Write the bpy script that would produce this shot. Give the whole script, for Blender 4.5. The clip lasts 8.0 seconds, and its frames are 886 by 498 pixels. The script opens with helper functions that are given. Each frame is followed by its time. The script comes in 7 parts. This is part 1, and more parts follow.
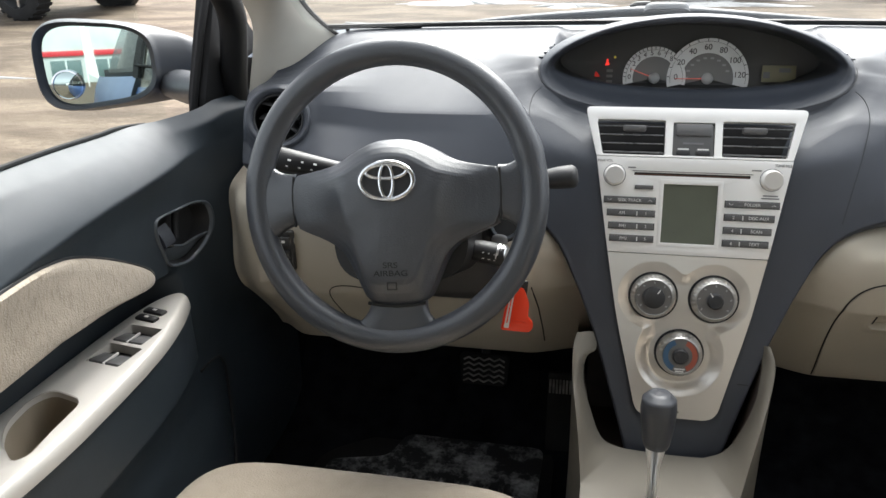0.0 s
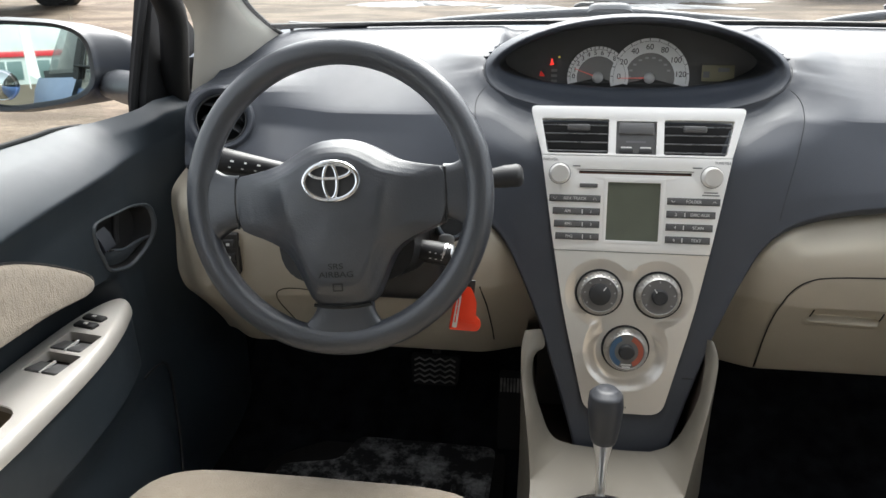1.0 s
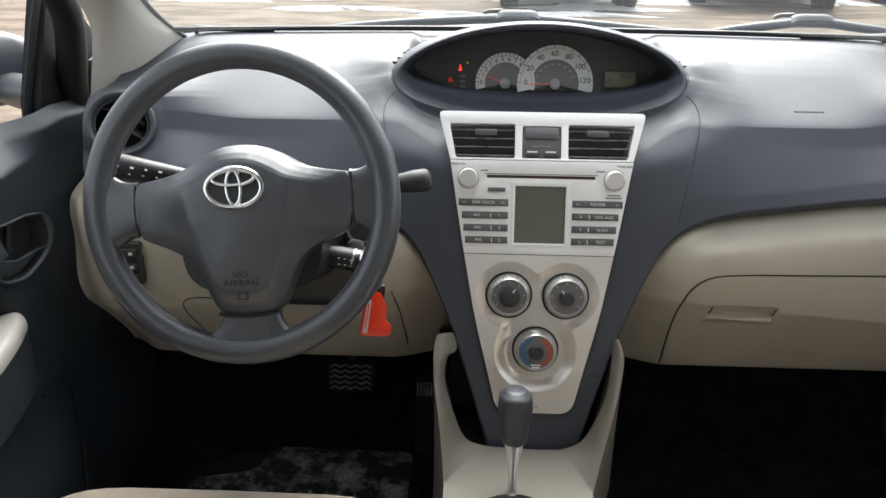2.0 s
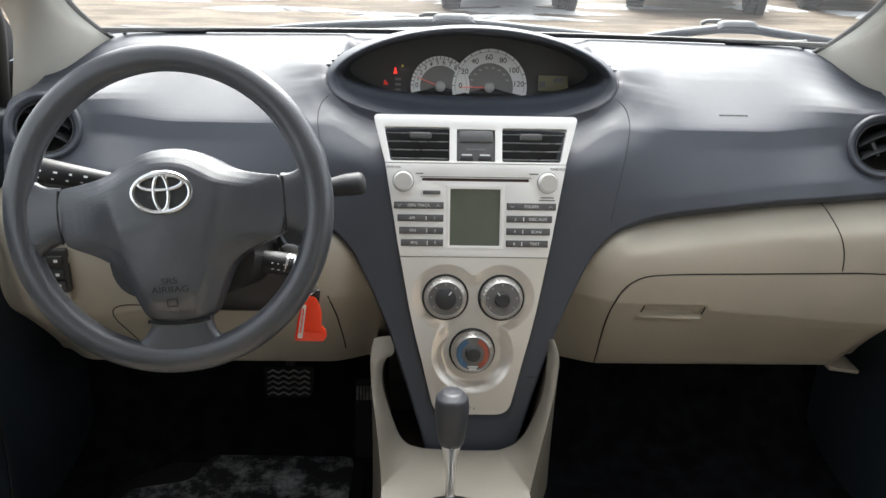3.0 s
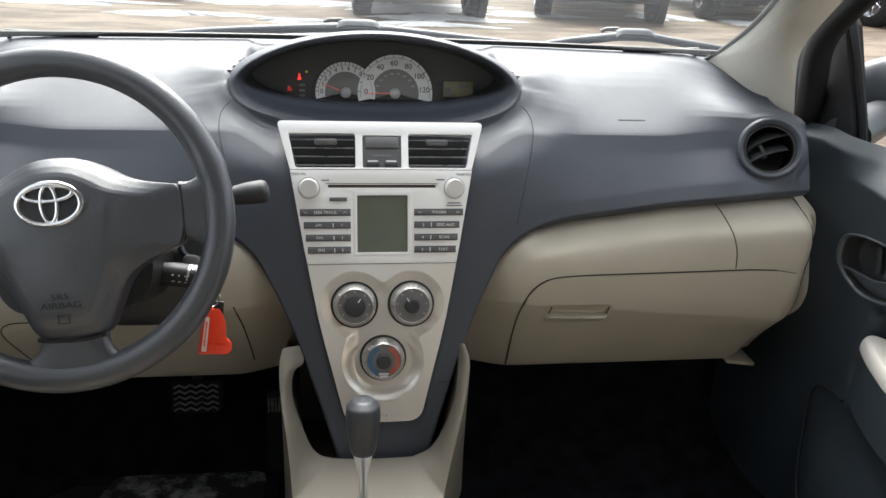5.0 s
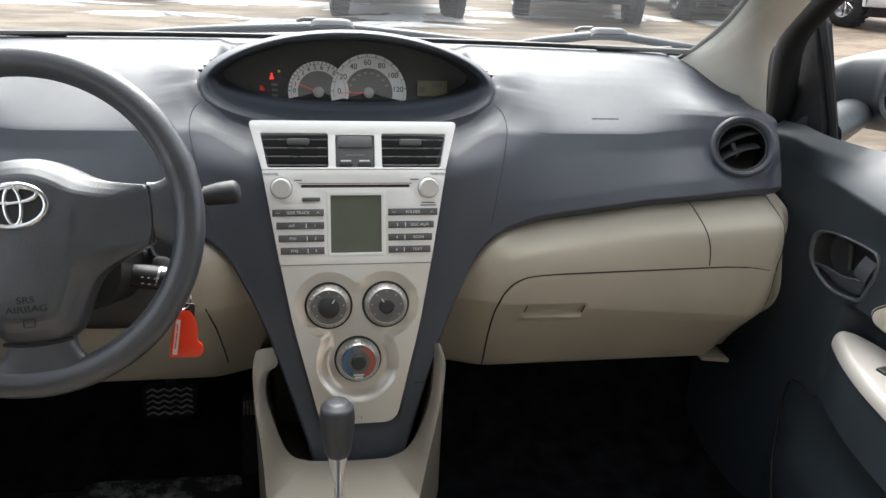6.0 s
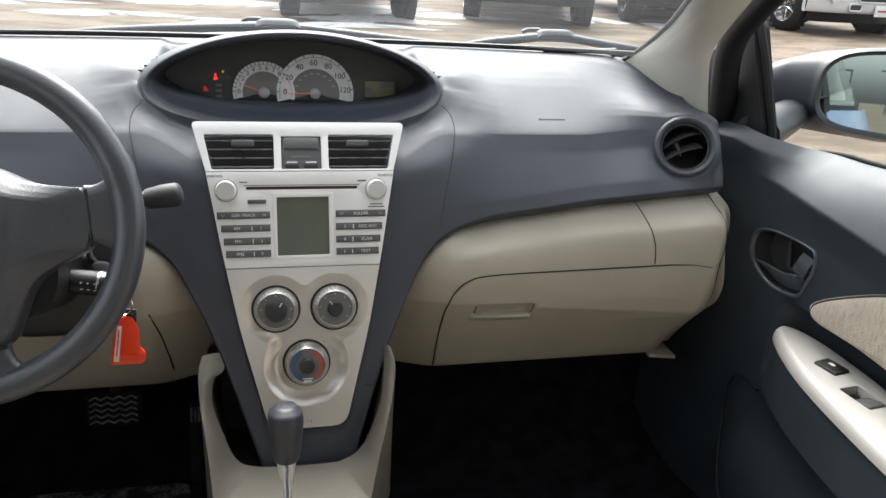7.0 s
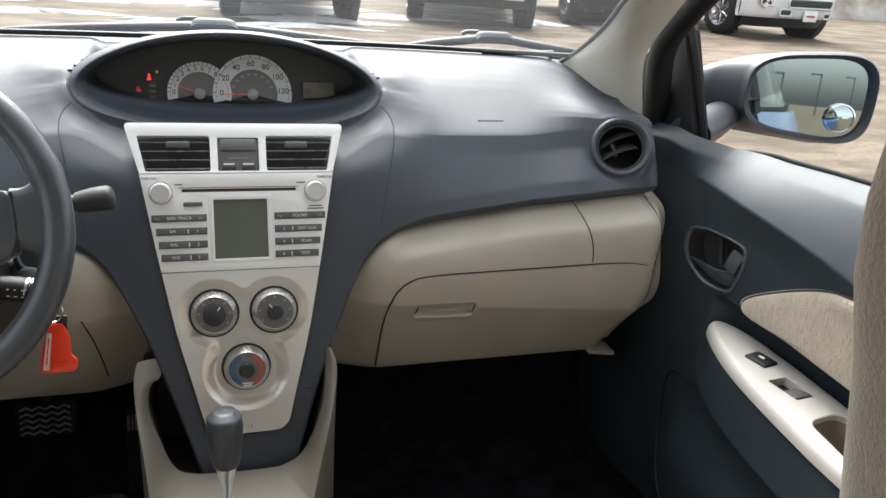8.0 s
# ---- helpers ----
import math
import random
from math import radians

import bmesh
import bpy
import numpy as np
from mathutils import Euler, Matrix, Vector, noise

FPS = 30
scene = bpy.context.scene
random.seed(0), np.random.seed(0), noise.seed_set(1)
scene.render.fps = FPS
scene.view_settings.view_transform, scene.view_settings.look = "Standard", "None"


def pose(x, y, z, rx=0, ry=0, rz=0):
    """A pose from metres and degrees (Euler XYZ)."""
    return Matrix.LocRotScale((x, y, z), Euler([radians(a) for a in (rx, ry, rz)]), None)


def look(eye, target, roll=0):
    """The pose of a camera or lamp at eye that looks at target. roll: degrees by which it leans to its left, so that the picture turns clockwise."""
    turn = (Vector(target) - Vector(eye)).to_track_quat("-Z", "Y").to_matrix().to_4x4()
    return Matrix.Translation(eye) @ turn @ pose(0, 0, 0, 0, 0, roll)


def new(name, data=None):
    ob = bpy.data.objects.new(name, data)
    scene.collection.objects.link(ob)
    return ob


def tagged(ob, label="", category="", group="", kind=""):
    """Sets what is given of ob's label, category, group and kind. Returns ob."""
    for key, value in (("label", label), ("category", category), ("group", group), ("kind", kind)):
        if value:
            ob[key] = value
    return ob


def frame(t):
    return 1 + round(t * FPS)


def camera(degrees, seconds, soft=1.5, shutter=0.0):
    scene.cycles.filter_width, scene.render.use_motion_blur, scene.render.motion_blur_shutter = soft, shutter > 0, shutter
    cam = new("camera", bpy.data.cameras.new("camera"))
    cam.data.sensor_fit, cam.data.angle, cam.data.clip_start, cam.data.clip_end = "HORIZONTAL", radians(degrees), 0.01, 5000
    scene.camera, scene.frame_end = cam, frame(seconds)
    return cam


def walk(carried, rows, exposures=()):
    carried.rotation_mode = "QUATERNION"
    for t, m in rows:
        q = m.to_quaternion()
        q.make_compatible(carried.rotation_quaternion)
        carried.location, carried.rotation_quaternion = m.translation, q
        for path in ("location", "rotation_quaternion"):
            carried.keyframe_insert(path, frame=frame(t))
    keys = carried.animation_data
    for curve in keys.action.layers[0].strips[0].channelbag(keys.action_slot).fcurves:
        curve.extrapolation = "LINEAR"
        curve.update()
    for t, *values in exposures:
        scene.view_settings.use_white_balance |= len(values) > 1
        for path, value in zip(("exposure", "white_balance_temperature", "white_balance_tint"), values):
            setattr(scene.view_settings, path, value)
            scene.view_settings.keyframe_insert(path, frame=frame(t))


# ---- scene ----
import functools

cam = camera(60.0, 8.0)
# seconds, eye (x right, y ahead, z up from the ground; the car's middle is x = 0), turn about x, y, z
ROWS = [
    (0, -0.1223, -1.0081, 1.2305, 66.21, 1.54, 11.38),
    (0.5, -0.1162, -1.0059, 1.2291, 66.20, 0.95, 9.01),
    (1, -0.1128, -1.0039, 1.2274, 66.23, 0.93, 7.97),
    (1.5, -0.1034, -1.0036, 1.2269, 66.51, 0.45, 5.41),
    (2, -0.0928, -1.0031, 1.2279, 66.56, -0.41, 2.46),
    (3.5, -0.0753, -1.0038, 1.2311, 66.93, -1.67, -3.13),
    (4, -0.0721, -1.0040, 1.2314, 67.16, -1.96, -4.87),
    (4.5, -0.0694, -1.0025, 1.2300, 67.33, -2.32, -6.40),
    (5, -0.0666, -1.0022, 1.2299, 67.41, -2.56, -7.71),
    (6.5, -0.0534, -0.9990, 1.2267, 67.64, -2.95, -10.57),
    (7, -0.0496, -0.9992, 1.2271, 67.78, -3.40, -12.63),
    (7.5, -0.0448, -1.0020, 1.2288, 67.91, -3.66, -14.21),
    (8, -0.0424, -1.0042, 1.2284, 68.13, -4.27, -16.59),
]
walk(cam, [(t, pose(x, y, z, a, b, c)) for t, x, y, z, a, b, c in ROWS],
     exposures=[(0, 1.84), (2.2, 1.84), (3.3, 2.07), (4.5, 2.05), (4.8, 1.96), (5.2, 1.87), (8, 1.84)])

# ---- light: an overcast winter sky ----
world = bpy.data.worlds.new("overcast_sky")
scene.world = world
world.use_nodes = True
wn = world.node_tree
wn.nodes.clear()
sky = wn.nodes.new("ShaderNodeTexSky")
sky.sky_type, sky.sun_disc = "NISHITA", False
sky.sun_elevation, sky.sun_rotation = radians(53), radians(3)
sky.air_density, sky.dust_density, sky.ozone_density = 1.0, 4.0, 1.0
grey = wn.nodes.new("ShaderNodeHueSaturation")
grey.inputs["Saturation"].default_value = 0.22
bg = wn.nodes.new("ShaderNodeBackground")
bg.inputs["Strength"].default_value = 0.15
wout = wn.nodes.new("ShaderNodeOutputWorld")
wn.links.new(sky.outputs[0], grey.inputs["Color"])
wn.links.new(grey.outputs[0], bg.inputs["Color"])
wn.links.new(bg.outputs[0], wout.inputs["Surface"])
sun_data = bpy.data.lights.new("sun", "SUN")
sun_data.energy, sun_data.angle, sun_data.color = 2.35, radians(52), (1.0, 0.985, 0.955)
sun = new("sun", sun_data)
sun.matrix_world = look((0.3, 6.4, 9.5), (0, 0, 1))


# ---- materials ----
def material(name, color, rough=0.5, metal=0.0, spec=0.5, grain=0.0, grain_scale=900.0, mottle=0.06, mottle_scale=9.0,
             tint=None, coat=0.0, sheen=0.0, rough_var=0.06):
    """A surface with two scales of variation: broad mottling of colour and gloss, and a fine grain in relief."""
    m = bpy.data.materials.new(name)
    m.use_nodes = True
    nt = m.node_tree
    b = nt.nodes["Principled BSDF"]
    b.inputs["Roughness"].default_value = rough
    b.inputs["Metallic"].default_value = metal
    b.inputs["Specular IOR Level"].default_value = spec
    b.inputs["Coat Weight"].default_value = coat
    b.inputs["Sheen Weight"].default_value = sheen
    co = nt.nodes.new("ShaderNodeTexCoord")
    n1 = nt.nodes.new("ShaderNodeTexNoise")
    n1.inputs["Scale"].default_value, n1.inputs["Detail"].default_value = mottle_scale, 5.0
    nt.links.new(co.outputs["Object"], n1.inputs["Vector"])
    mix = nt.nodes.new("ShaderNodeMix")
    mix.data_type = "RGBA"
    c = Vector(color[:3])
    d = Vector(tint[:3]) if tint else c * (1 - 2.2 * mottle)
    e = c * (1 + mottle)
    mix.inputs[6].default_value, mix.inputs[7].default_value = (*d, 1), (*e, 1)
    ramp = nt.nodes.new("ShaderNodeMapRange")
    ramp.inputs["From Min"].default_value, ramp.inputs["From Max"].default_value = 0.3, 0.7
    nt.links.new(n1.outputs["Fac"], ramp.inputs["Value"])
    nt.links.new(ramp.outputs[0], mix.inputs[0])
    nt.links.new(mix.outputs[2], b.inputs["Base Color"])
    r2 = nt.nodes.new("ShaderNodeMapRange")
    r2.inputs["To Min"].default_value, r2.inputs["To Max"].default_value = max(rough - rough_var, 0.02), min(rough + rough_var, 1)
    n2 = nt.nodes.new("ShaderNodeTexNoise")
    n2.inputs["Scale"].default_value, n2.inputs["Detail"].default_value = mottle_scale * 6, 4.0
    nt.links.new(co.outputs["Object"], n2.inputs["Vector"])
    nt.links.new(n2.outputs["Fac"], r2.inputs["Value"])
    nt.links.new(r2.outputs[0], b.inputs["Roughness"])
    if grain:
        n3 = nt.nodes.new("ShaderNodeTexNoise")
        n3.inputs["Scale"].default_value, n3.inputs["Detail"].default_value = grain_scale, 2.0
        nt.links.new(co.outputs["Object"], n3.inputs["Vector"])
        bump = nt.nodes.new("ShaderNodeBump")
        bump.inputs["Strength"].default_value, bump.inputs["Distance"].default_value = grain, 0.001
        nt.links.new(n3.outputs["Fac"], bump.inputs["Height"])
        nt.links.new(bump.outputs[0], b.inputs["Normal"])
    return m


def glass(name, tint=(0.93, 0.96, 0.95), gloss=0.02, veil=0.0):
    """A thin pane: clear, with a Fresnel gloss and, where asked, a thin scattering film that stands in for glare."""
    m = bpy.data.materials.new(name)
    m.use_nodes = True
    nt = m.node_tree
    nt.nodes.clear()
    o = nt.nodes.new("ShaderNodeOutputMaterial")
    mx = nt.nodes.new("ShaderNodeMixShader")
    tr = nt.nodes.new("ShaderNodeBsdfTransparent")
    tr.inputs[0].default_value = (*tint, 1)
    gl = nt.nodes.new("ShaderNodeBsdfGlossy")
    gl.inputs["Roughness"].default_value = gloss
    lw = nt.nodes.new("ShaderNodeLayerWeight")
    pw = nt.nodes.new("ShaderNodeMath")
    pw.operation = "POWER"
    pw.inputs[1].default_value = 5.0
    ml = nt.nodes.new("ShaderNodeMath")
    ml.operation = "MULTIPLY_ADD"
    ml.inputs[1].default_value, ml.inputs[2].default_value = 0.5, 0.02
    nt.links.new(lw.outputs["Facing"], pw.inputs[0])
    nt.links.new(pw.outputs[0], ml.inputs[0])
    nt.links.new(ml.outputs[0], mx.inputs[0])
    nt.links.new(tr.outputs[0], mx.inputs[1])
    nt.links.new(gl.outputs[0], mx.inputs[2])
    out = mx.outputs[0]
    if veil:
        film = nt.nodes.new("ShaderNodeBsdfTranslucent")
        film.inputs[0].default_value = (0.85, 0.87, 0.88, 1)
        co, n, rg, dm = (nt.nodes.new(k) for k in ("ShaderNodeTexCoord", "ShaderNodeTexNoise", "ShaderNodeMapRange", "ShaderNodeMixShader"))
        n.inputs["Scale"].default_value, n.inputs["Detail"].default_value = 7.0, 6.0
        rg.inputs["To Min"].default_value, rg.inputs["To Max"].default_value = 0.5 * veil, 1.5 * veil
        nt.links.new(co.outputs["Object"], n.inputs["Vector"])
        nt.links.new(n.outputs["Fac"], rg.inputs["Value"])
        nt.links.new(rg.outputs[0], dm.inputs[0])
        nt.links.new(out, dm.inputs[1])
        nt.links.new(film.outputs[0], dm.inputs[2])
        out = dm.outputs[0]
    nt.links.new(out, o.inputs["Surface"])
    return m


def glow(name, color, strength):
    m = bpy.data.materials.new(name)
    m.use_nodes = True
    b = m.node_tree.nodes["Principled BSDF"]
    b.inputs["Base Color"].default_value = (*color, 1)
    b.inputs["Emission Color"].default_value = (*color, 1)
    b.inputs["Emission Strength"].default_value = strength
    return m


GREY = material("grey_dash_plastic", (0.044, 0.050, 0.063), rough=0.48, spec=0.45, grain=0.25, grain_scale=1100, mottle=0.05)
DARK = material("dark_grey_door_plastic", (0.030, 0.040, 0.050), rough=0.48, spec=0.42, grain=0.25, grain_scale=1100, mottle=0.05)
WHEEL = material("grey_wheel_leatherette", (0.048, 0.053, 0.063), rough=0.33, spec=0.8, grain=0.28, grain_scale=520, mottle=0.06)
RIMGREY = material("slate_handle_plastic", (0.070, 0.084, 0.098), rough=0.34, spec=0.6, grain=0.1, mottle=0.05)
BLACK = material("black_plastic", (0.017, 0.0175, 0.019), rough=0.45, grain=0.15, mottle=0.1)
SLAT = material("glossy_black_slat", (0.11, 0.112, 0.115), rough=0.28, mottle=0.05)
SOFTBLACK = material("charcoal_plastic", (0.028, 0.029, 0.031), rough=0.55, grain=0.3, mottle=0.1)
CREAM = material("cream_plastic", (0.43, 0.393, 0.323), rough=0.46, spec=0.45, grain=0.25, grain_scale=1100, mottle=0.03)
# Same cream as above, darkened to stand in for shade low in the cabin.
CREAMSHADE = material("shaded_cream_plastic", (0.150, 0.137, 0.113), rough=0.5, spec=0.4, grain=0.25, grain_scale=1100, mottle=0.04)
CREAMDARK = material("beige_recess_plastic", (0.25, 0.21, 0.16), rough=0.6, spec=0.3, grain=0.2, mottle=0.06)
FABRIC = material("beige_seat_cloth", (0.32, 0.275, 0.22), rough=0.95, spec=0.1, grain=0.9, grain_scale=420, mottle=0.03, mottle_scale=60, sheen=0.3)


def squiggles(m, dark):
    """Short slanting strokes woven into a cloth."""
    nt = m.node_tree
    b = nt.nodes["Principled BSDF"]
    co = nt.nodes.new("ShaderNodeTexCoord")
    mp = nt.nodes.new("ShaderNodeMapping")
    mp.vector_type = "TEXTURE"
    mp.inputs["Rotation"].default_value = (radians(-8), 0, 0)
    mp.inputs["Scale"].default_value = (0.02, 0.0026, 0.012)
    w = nt.nodes.new("ShaderNodeTexNoise")
    w.inputs["Scale"].default_value, w.inputs["Detail"].default_value, w.inputs["Distortion"].default_value = 1.0, 2.0, 0.35
    r = nt.nodes.new("ShaderNodeMapRange")
    r.inputs["From Min"].default_value, r.inputs["From Max"].default_value = 0.52, 0.66
    mx = nt.nodes.new("ShaderNodeMix")
    mx.data_type = "RGBA"
    old = b.inputs["Base Color"].links[0].from_socket
    nt.links.new(co.outputs["Object"], mp.inputs["Vector"])
    nt.links.new(mp.outputs[0], w.inputs["Vector"])
    nt.links.new(w.outputs["Fac"], r.inputs["Value"])
    nt.links.new(r.outputs[0], mx.inputs[0])
    nt.links.new(old, mx.inputs[6])
    mx.inputs[7].default_value = (*dark, 1)
    nt.links.new(mx.outputs[2], b.inputs["Base Color"])


DOORCLOTH = material("beige_squiggled_door_cloth", (0.45, 0.395, 0.325), rough=0.95, spec=0.1, grain=0.8, grain_scale=500, mottle=0.04, mottle_scale=40, sheen=0.3)
squiggles(DOORCLOTH, (0.345, 0.30, 0.235))
SILVER = material("silver_painted_plastic", (0.86, 0.855, 0.84), rough=0.36, metal=0.2, grain=0.05, grain_scale=2500, mottle=0.02)
ARMREST = material("warm_silver_armrest_paint", (0.55, 0.53, 0.495), rough=0.38, metal=0.15, coat=0.2, grain=0.05, grain_scale=2500, mottle=0.02)
CHAMPAGNE = material("warm_silver_painted_plastic", (0.72, 0.685, 0.635), rough=0.30, metal=0.70, grain=0.05, grain_scale=2500, mottle=0.02)
KNOBSILVER = material("satin_silver_knob", (0.70, 0.69, 0.67), rough=0.34, metal=0.5, mottle=0.02)
CHROME = material("chrome", (0.82, 0.83, 0.85), rough=0.16, metal=1.0, mottle=0.02, rough_var=0.03)
SATIN = material("satin_chrome", (0.80, 0.80, 0.80), rough=0.3, metal=1.0, mottle=0.02, rough_var=0.03)
MATTE = material("matte_black_plastic", (0.012, 0.0125, 0.0135), rough=0.7, spec=0.22, grain=0.3, mottle=0.1)
BUTTON = material("dark_button_plastic", (0.105, 0.105, 0.107), rough=0.4, mottle=0.05)
WHITE = material("white_print", (0.75, 0.75, 0.74), rough=0.6, mottle=0.02)
GREYPRINT = material("grey_print", (0.16, 0.16, 0.17), rough=0.6, mottle=0.02)
DISPLAY = material("unlit_green_grey_display", (0.105, 0.115, 0.085), rough=0.3, mottle=0.03, mottle_scale=30)
# Darker than the cover: the shade of its pressed letters, put into colour.
LETTERSHADE = material("lettering_shade", (0.018, 0.019, 0.021), rough=0.7)
FAINT = material("fine_grey_seam", (0.035, 0.038, 0.044), rough=0.8)
SEAM = material("dark_seam", (0.012, 0.012, 0.012), rough=0.8)
KNOBGREY = material("charcoal_knob_leatherette", (0.040, 0.043, 0.050), rough=0.42, spec=0.5, grain=0.2, mottle=0.08)
CARPET = material("black_carpet", (0.014, 0.015, 0.018), rough=1.0, spec=0.05, grain=1.0, grain_scale=350, mottle=0.25, mottle_scale=25)
RUBBER = material("black_rubber", (0.016, 0.016, 0.017), rough=0.75, spec=0.25, grain=0.4, mottle=0.2)
PALE = material("pale_cream_pillar_plastic", (0.60, 0.58, 0.52), rough=0.55, spec=0.35, grain=0.25, grain_scale=1100, mottle=0.03)
LINER = material("beige_headliner_cloth", (0.62, 0.59, 0.53), rough=0.95, spec=0.1, grain=0.5, grain_scale=500, mottle=0.05)
BLUE = material("blue_car_paint", (0.07, 0.14, 0.33), rough=0.32, metal=0.2, coat=0.25, mottle=0.05)
MIRROR = material("mirror_glass", (0.44, 0.52, 0.51), rough=0.01, metal=1.0, mottle=0.0, rough_var=0.0)
GLASS = glass("window_glass")
# The film lifts the view's darks, standing in for glare on the glass.
SCREEN = glass("veiled_windscreen_glass", veil=0.016)
# Tint added to the rear panes to hold back light from behind.
DIMMED = glass("dimmed_rear_glass", (0.40, 0.42, 0.41))
RED = material("orange_red_plastic", (0.95, 0.055, 0.012), rough=0.32, mottle=0.05)


# ---- mesh helpers ----
def part(name, bm, material, parent=None, label="", smooth=True, sharp=40):
    """Links a bmesh as one mesh object under a thing or a part."""
    bmesh.ops.recalc_face_normals(bm, faces=bm.faces)
    for f in bm.faces:
        f.smooth = smooth
    lim = radians(sharp)
    for e in bm.edges:
        if len(e.link_faces) == 2 and e.calc_face_angle(0) > lim:
            e.smooth = False
    me = bpy.data.meshes.new(name)
    bm.to_mesh(me)
    bm.free()
    me.materials.append(material)
    ob = new(name, me)
    if parent:
        ob.parent = parent
        ob.matrix_parent_inverse = parent.matrix_world.inverted()
    if label:
        ob["label"] = label
    return ob


def thing(name, label, category, at=(0, 0, 0), group="", kind=""):
    ob = new(name)
    ob.location = at
    ob.matrix_world = Matrix.Translation(at)
    return tagged(ob, label, category, group, kind)


def bm_grid(fn, nu, nv, loop_u=False, loop_v=False, thick=0.0):
    """A sheet fn(u, v) with u and v from 0 to 1."""
    bm = bmesh.new()
    cu, cv = (nu if loop_u else nu + 1), (nv if loop_v else nv + 1)
    vs = [[bm.verts.new(fn(i / nu, j / nv)) for j in range(cv)] for i in range(cu)]
    for i in range(nu):
        for j in range(nv):
            a, b = vs[i], vs[(i + 1) % cu]
            q = (a[j], b[j], b[(j + 1) % cv], a[(j + 1) % cv])
            if len(set(q)) == 4:
                bm.faces.new(q)
    if thick:
        bmesh.ops.recalc_face_normals(bm, faces=bm.faces)
        bmesh.ops.solidify(bm, geom=bm.faces[:], thickness=thick)
    return bm


def bm_tube(pts, r, n=12, loop=False, cap=True, flat=1.0):
    """A round bar along points; r is a number or a function of 0..1; flat squeezes it along its second axis."""
    bm = bmesh.new()
    pts = [Vector(p) for p in pts]
    k = len(pts)
    rings, up = [], None
    for i, p in enumerate(pts):
        a, b = (pts[i - 1], pts[(i + 1) % k]) if loop else (pts[max(i - 1, 0)], pts[min(i + 1, k - 1)])
        d = (b - a).normalized()
        if up is None:
            up = Vector((0, 0, 1)) if abs(d.z) < 0.9 else Vector((0, 1, 0))
        side = d.cross(up).normalized()
        up = side.cross(d).normalized()
        rr = r(i / (k - 1)) if callable(r) else r
        rings.append([bm.verts.new(p + side * (rr * math.cos(t)) + up * (rr * flat * math.sin(t)))
                      for t in [2 * math.pi * j / n for j in range(n)]])
    for i in range(k if loop else k - 1):
        a, b = rings[i], rings[(i + 1) % k]
        for j in range(n):
            bm.faces.new((a[j], a[(j + 1) % n], b[(j + 1) % n], b[j]))
    if cap and not loop:
        bm.faces.new(rings[0])
        bm.faces.new(rings[-1])
    return bm


def bm_lathe(profile, m, n=32, arc=(0, 360)):
    """Turns a profile of (radius, height) about the pose's z axis."""
    bm = bmesh.new()
    whole = arc[1] - arc[0] >= 360
    cols = n if whole else n + 1
    vs = []
    for i in range(cols):
        t = radians(arc[0] + (arc[1] - arc[0]) * i / n)
        vs.append([bm.verts.new(m @ Vector((r * math.cos(t), r * math.sin(t), h))) for r, h in profile])
    for i in range(n):
        a, b = vs[i], vs[(i + 1) % cols]
        for j in range(len(profile) - 1):
            bm.faces.new((a[j], b[j], b[j + 1], a[j + 1]))
    bmesh.ops.remove_doubles(bm, verts=bm.verts, dist=1e-6)
    return bm


def bm_box(size, m, bevel=0.0, seg=2):
    bm = bmesh.new()
    bmesh.ops.create_cube(bm, size=1.0)
    bmesh.ops.scale(bm, vec=size, verts=bm.verts)
    if bevel:
        bmesh.ops.bevel(bm, geom=bm.edges[:], offset=bevel, segments=seg, profile=0.5, affect="EDGES", clamp_overlap=True)
    bmesh.ops.transform(bm, matrix=m, verts=bm.verts)
    return bm


def rounded(poly, r, seg=5):
    """Rounds the corners of a flat outline; r is one radius or one for each corner."""
    out, n = [], len(poly)
    for i in range(n):
        p, a, b = Vector(poly[i]), Vector(poly[i - 1]), Vector(poly[(i + 1) % n])
        ri = r[i] if isinstance(r, (list, tuple)) else r
        da, db = (a - p), (b - p)
        d = min(ri, da.length * 0.49, db.length * 0.49)
        if d <= 1e-6:
            out.append(p)
            continue
        pa, pb = p + da.normalized() * d, p + db.normalized() * d
        for k in range(seg + 1):
            t = k / seg
            out.append((1 - t) ** 2 * pa + 2 * t * (1 - t) * p + t * t * pb)
    return out


def smooth_line(pts, rounds=2, loop=False):
    """Corner cutting: turns a polyline into a smooth curve."""
    pts = [Vector(p) for p in pts]
    for _ in range(rounds):
        out = [] if loop else [pts[0]]
        for i in range(len(pts) if loop else len(pts) - 1):
            a, b = pts[i], pts[(i + 1) % len(pts)]
            out += [a * 0.75 + b * 0.25, a * 0.25 + b * 0.75]
        if not loop:
            out.append(pts[-1])
        pts = out
    return pts


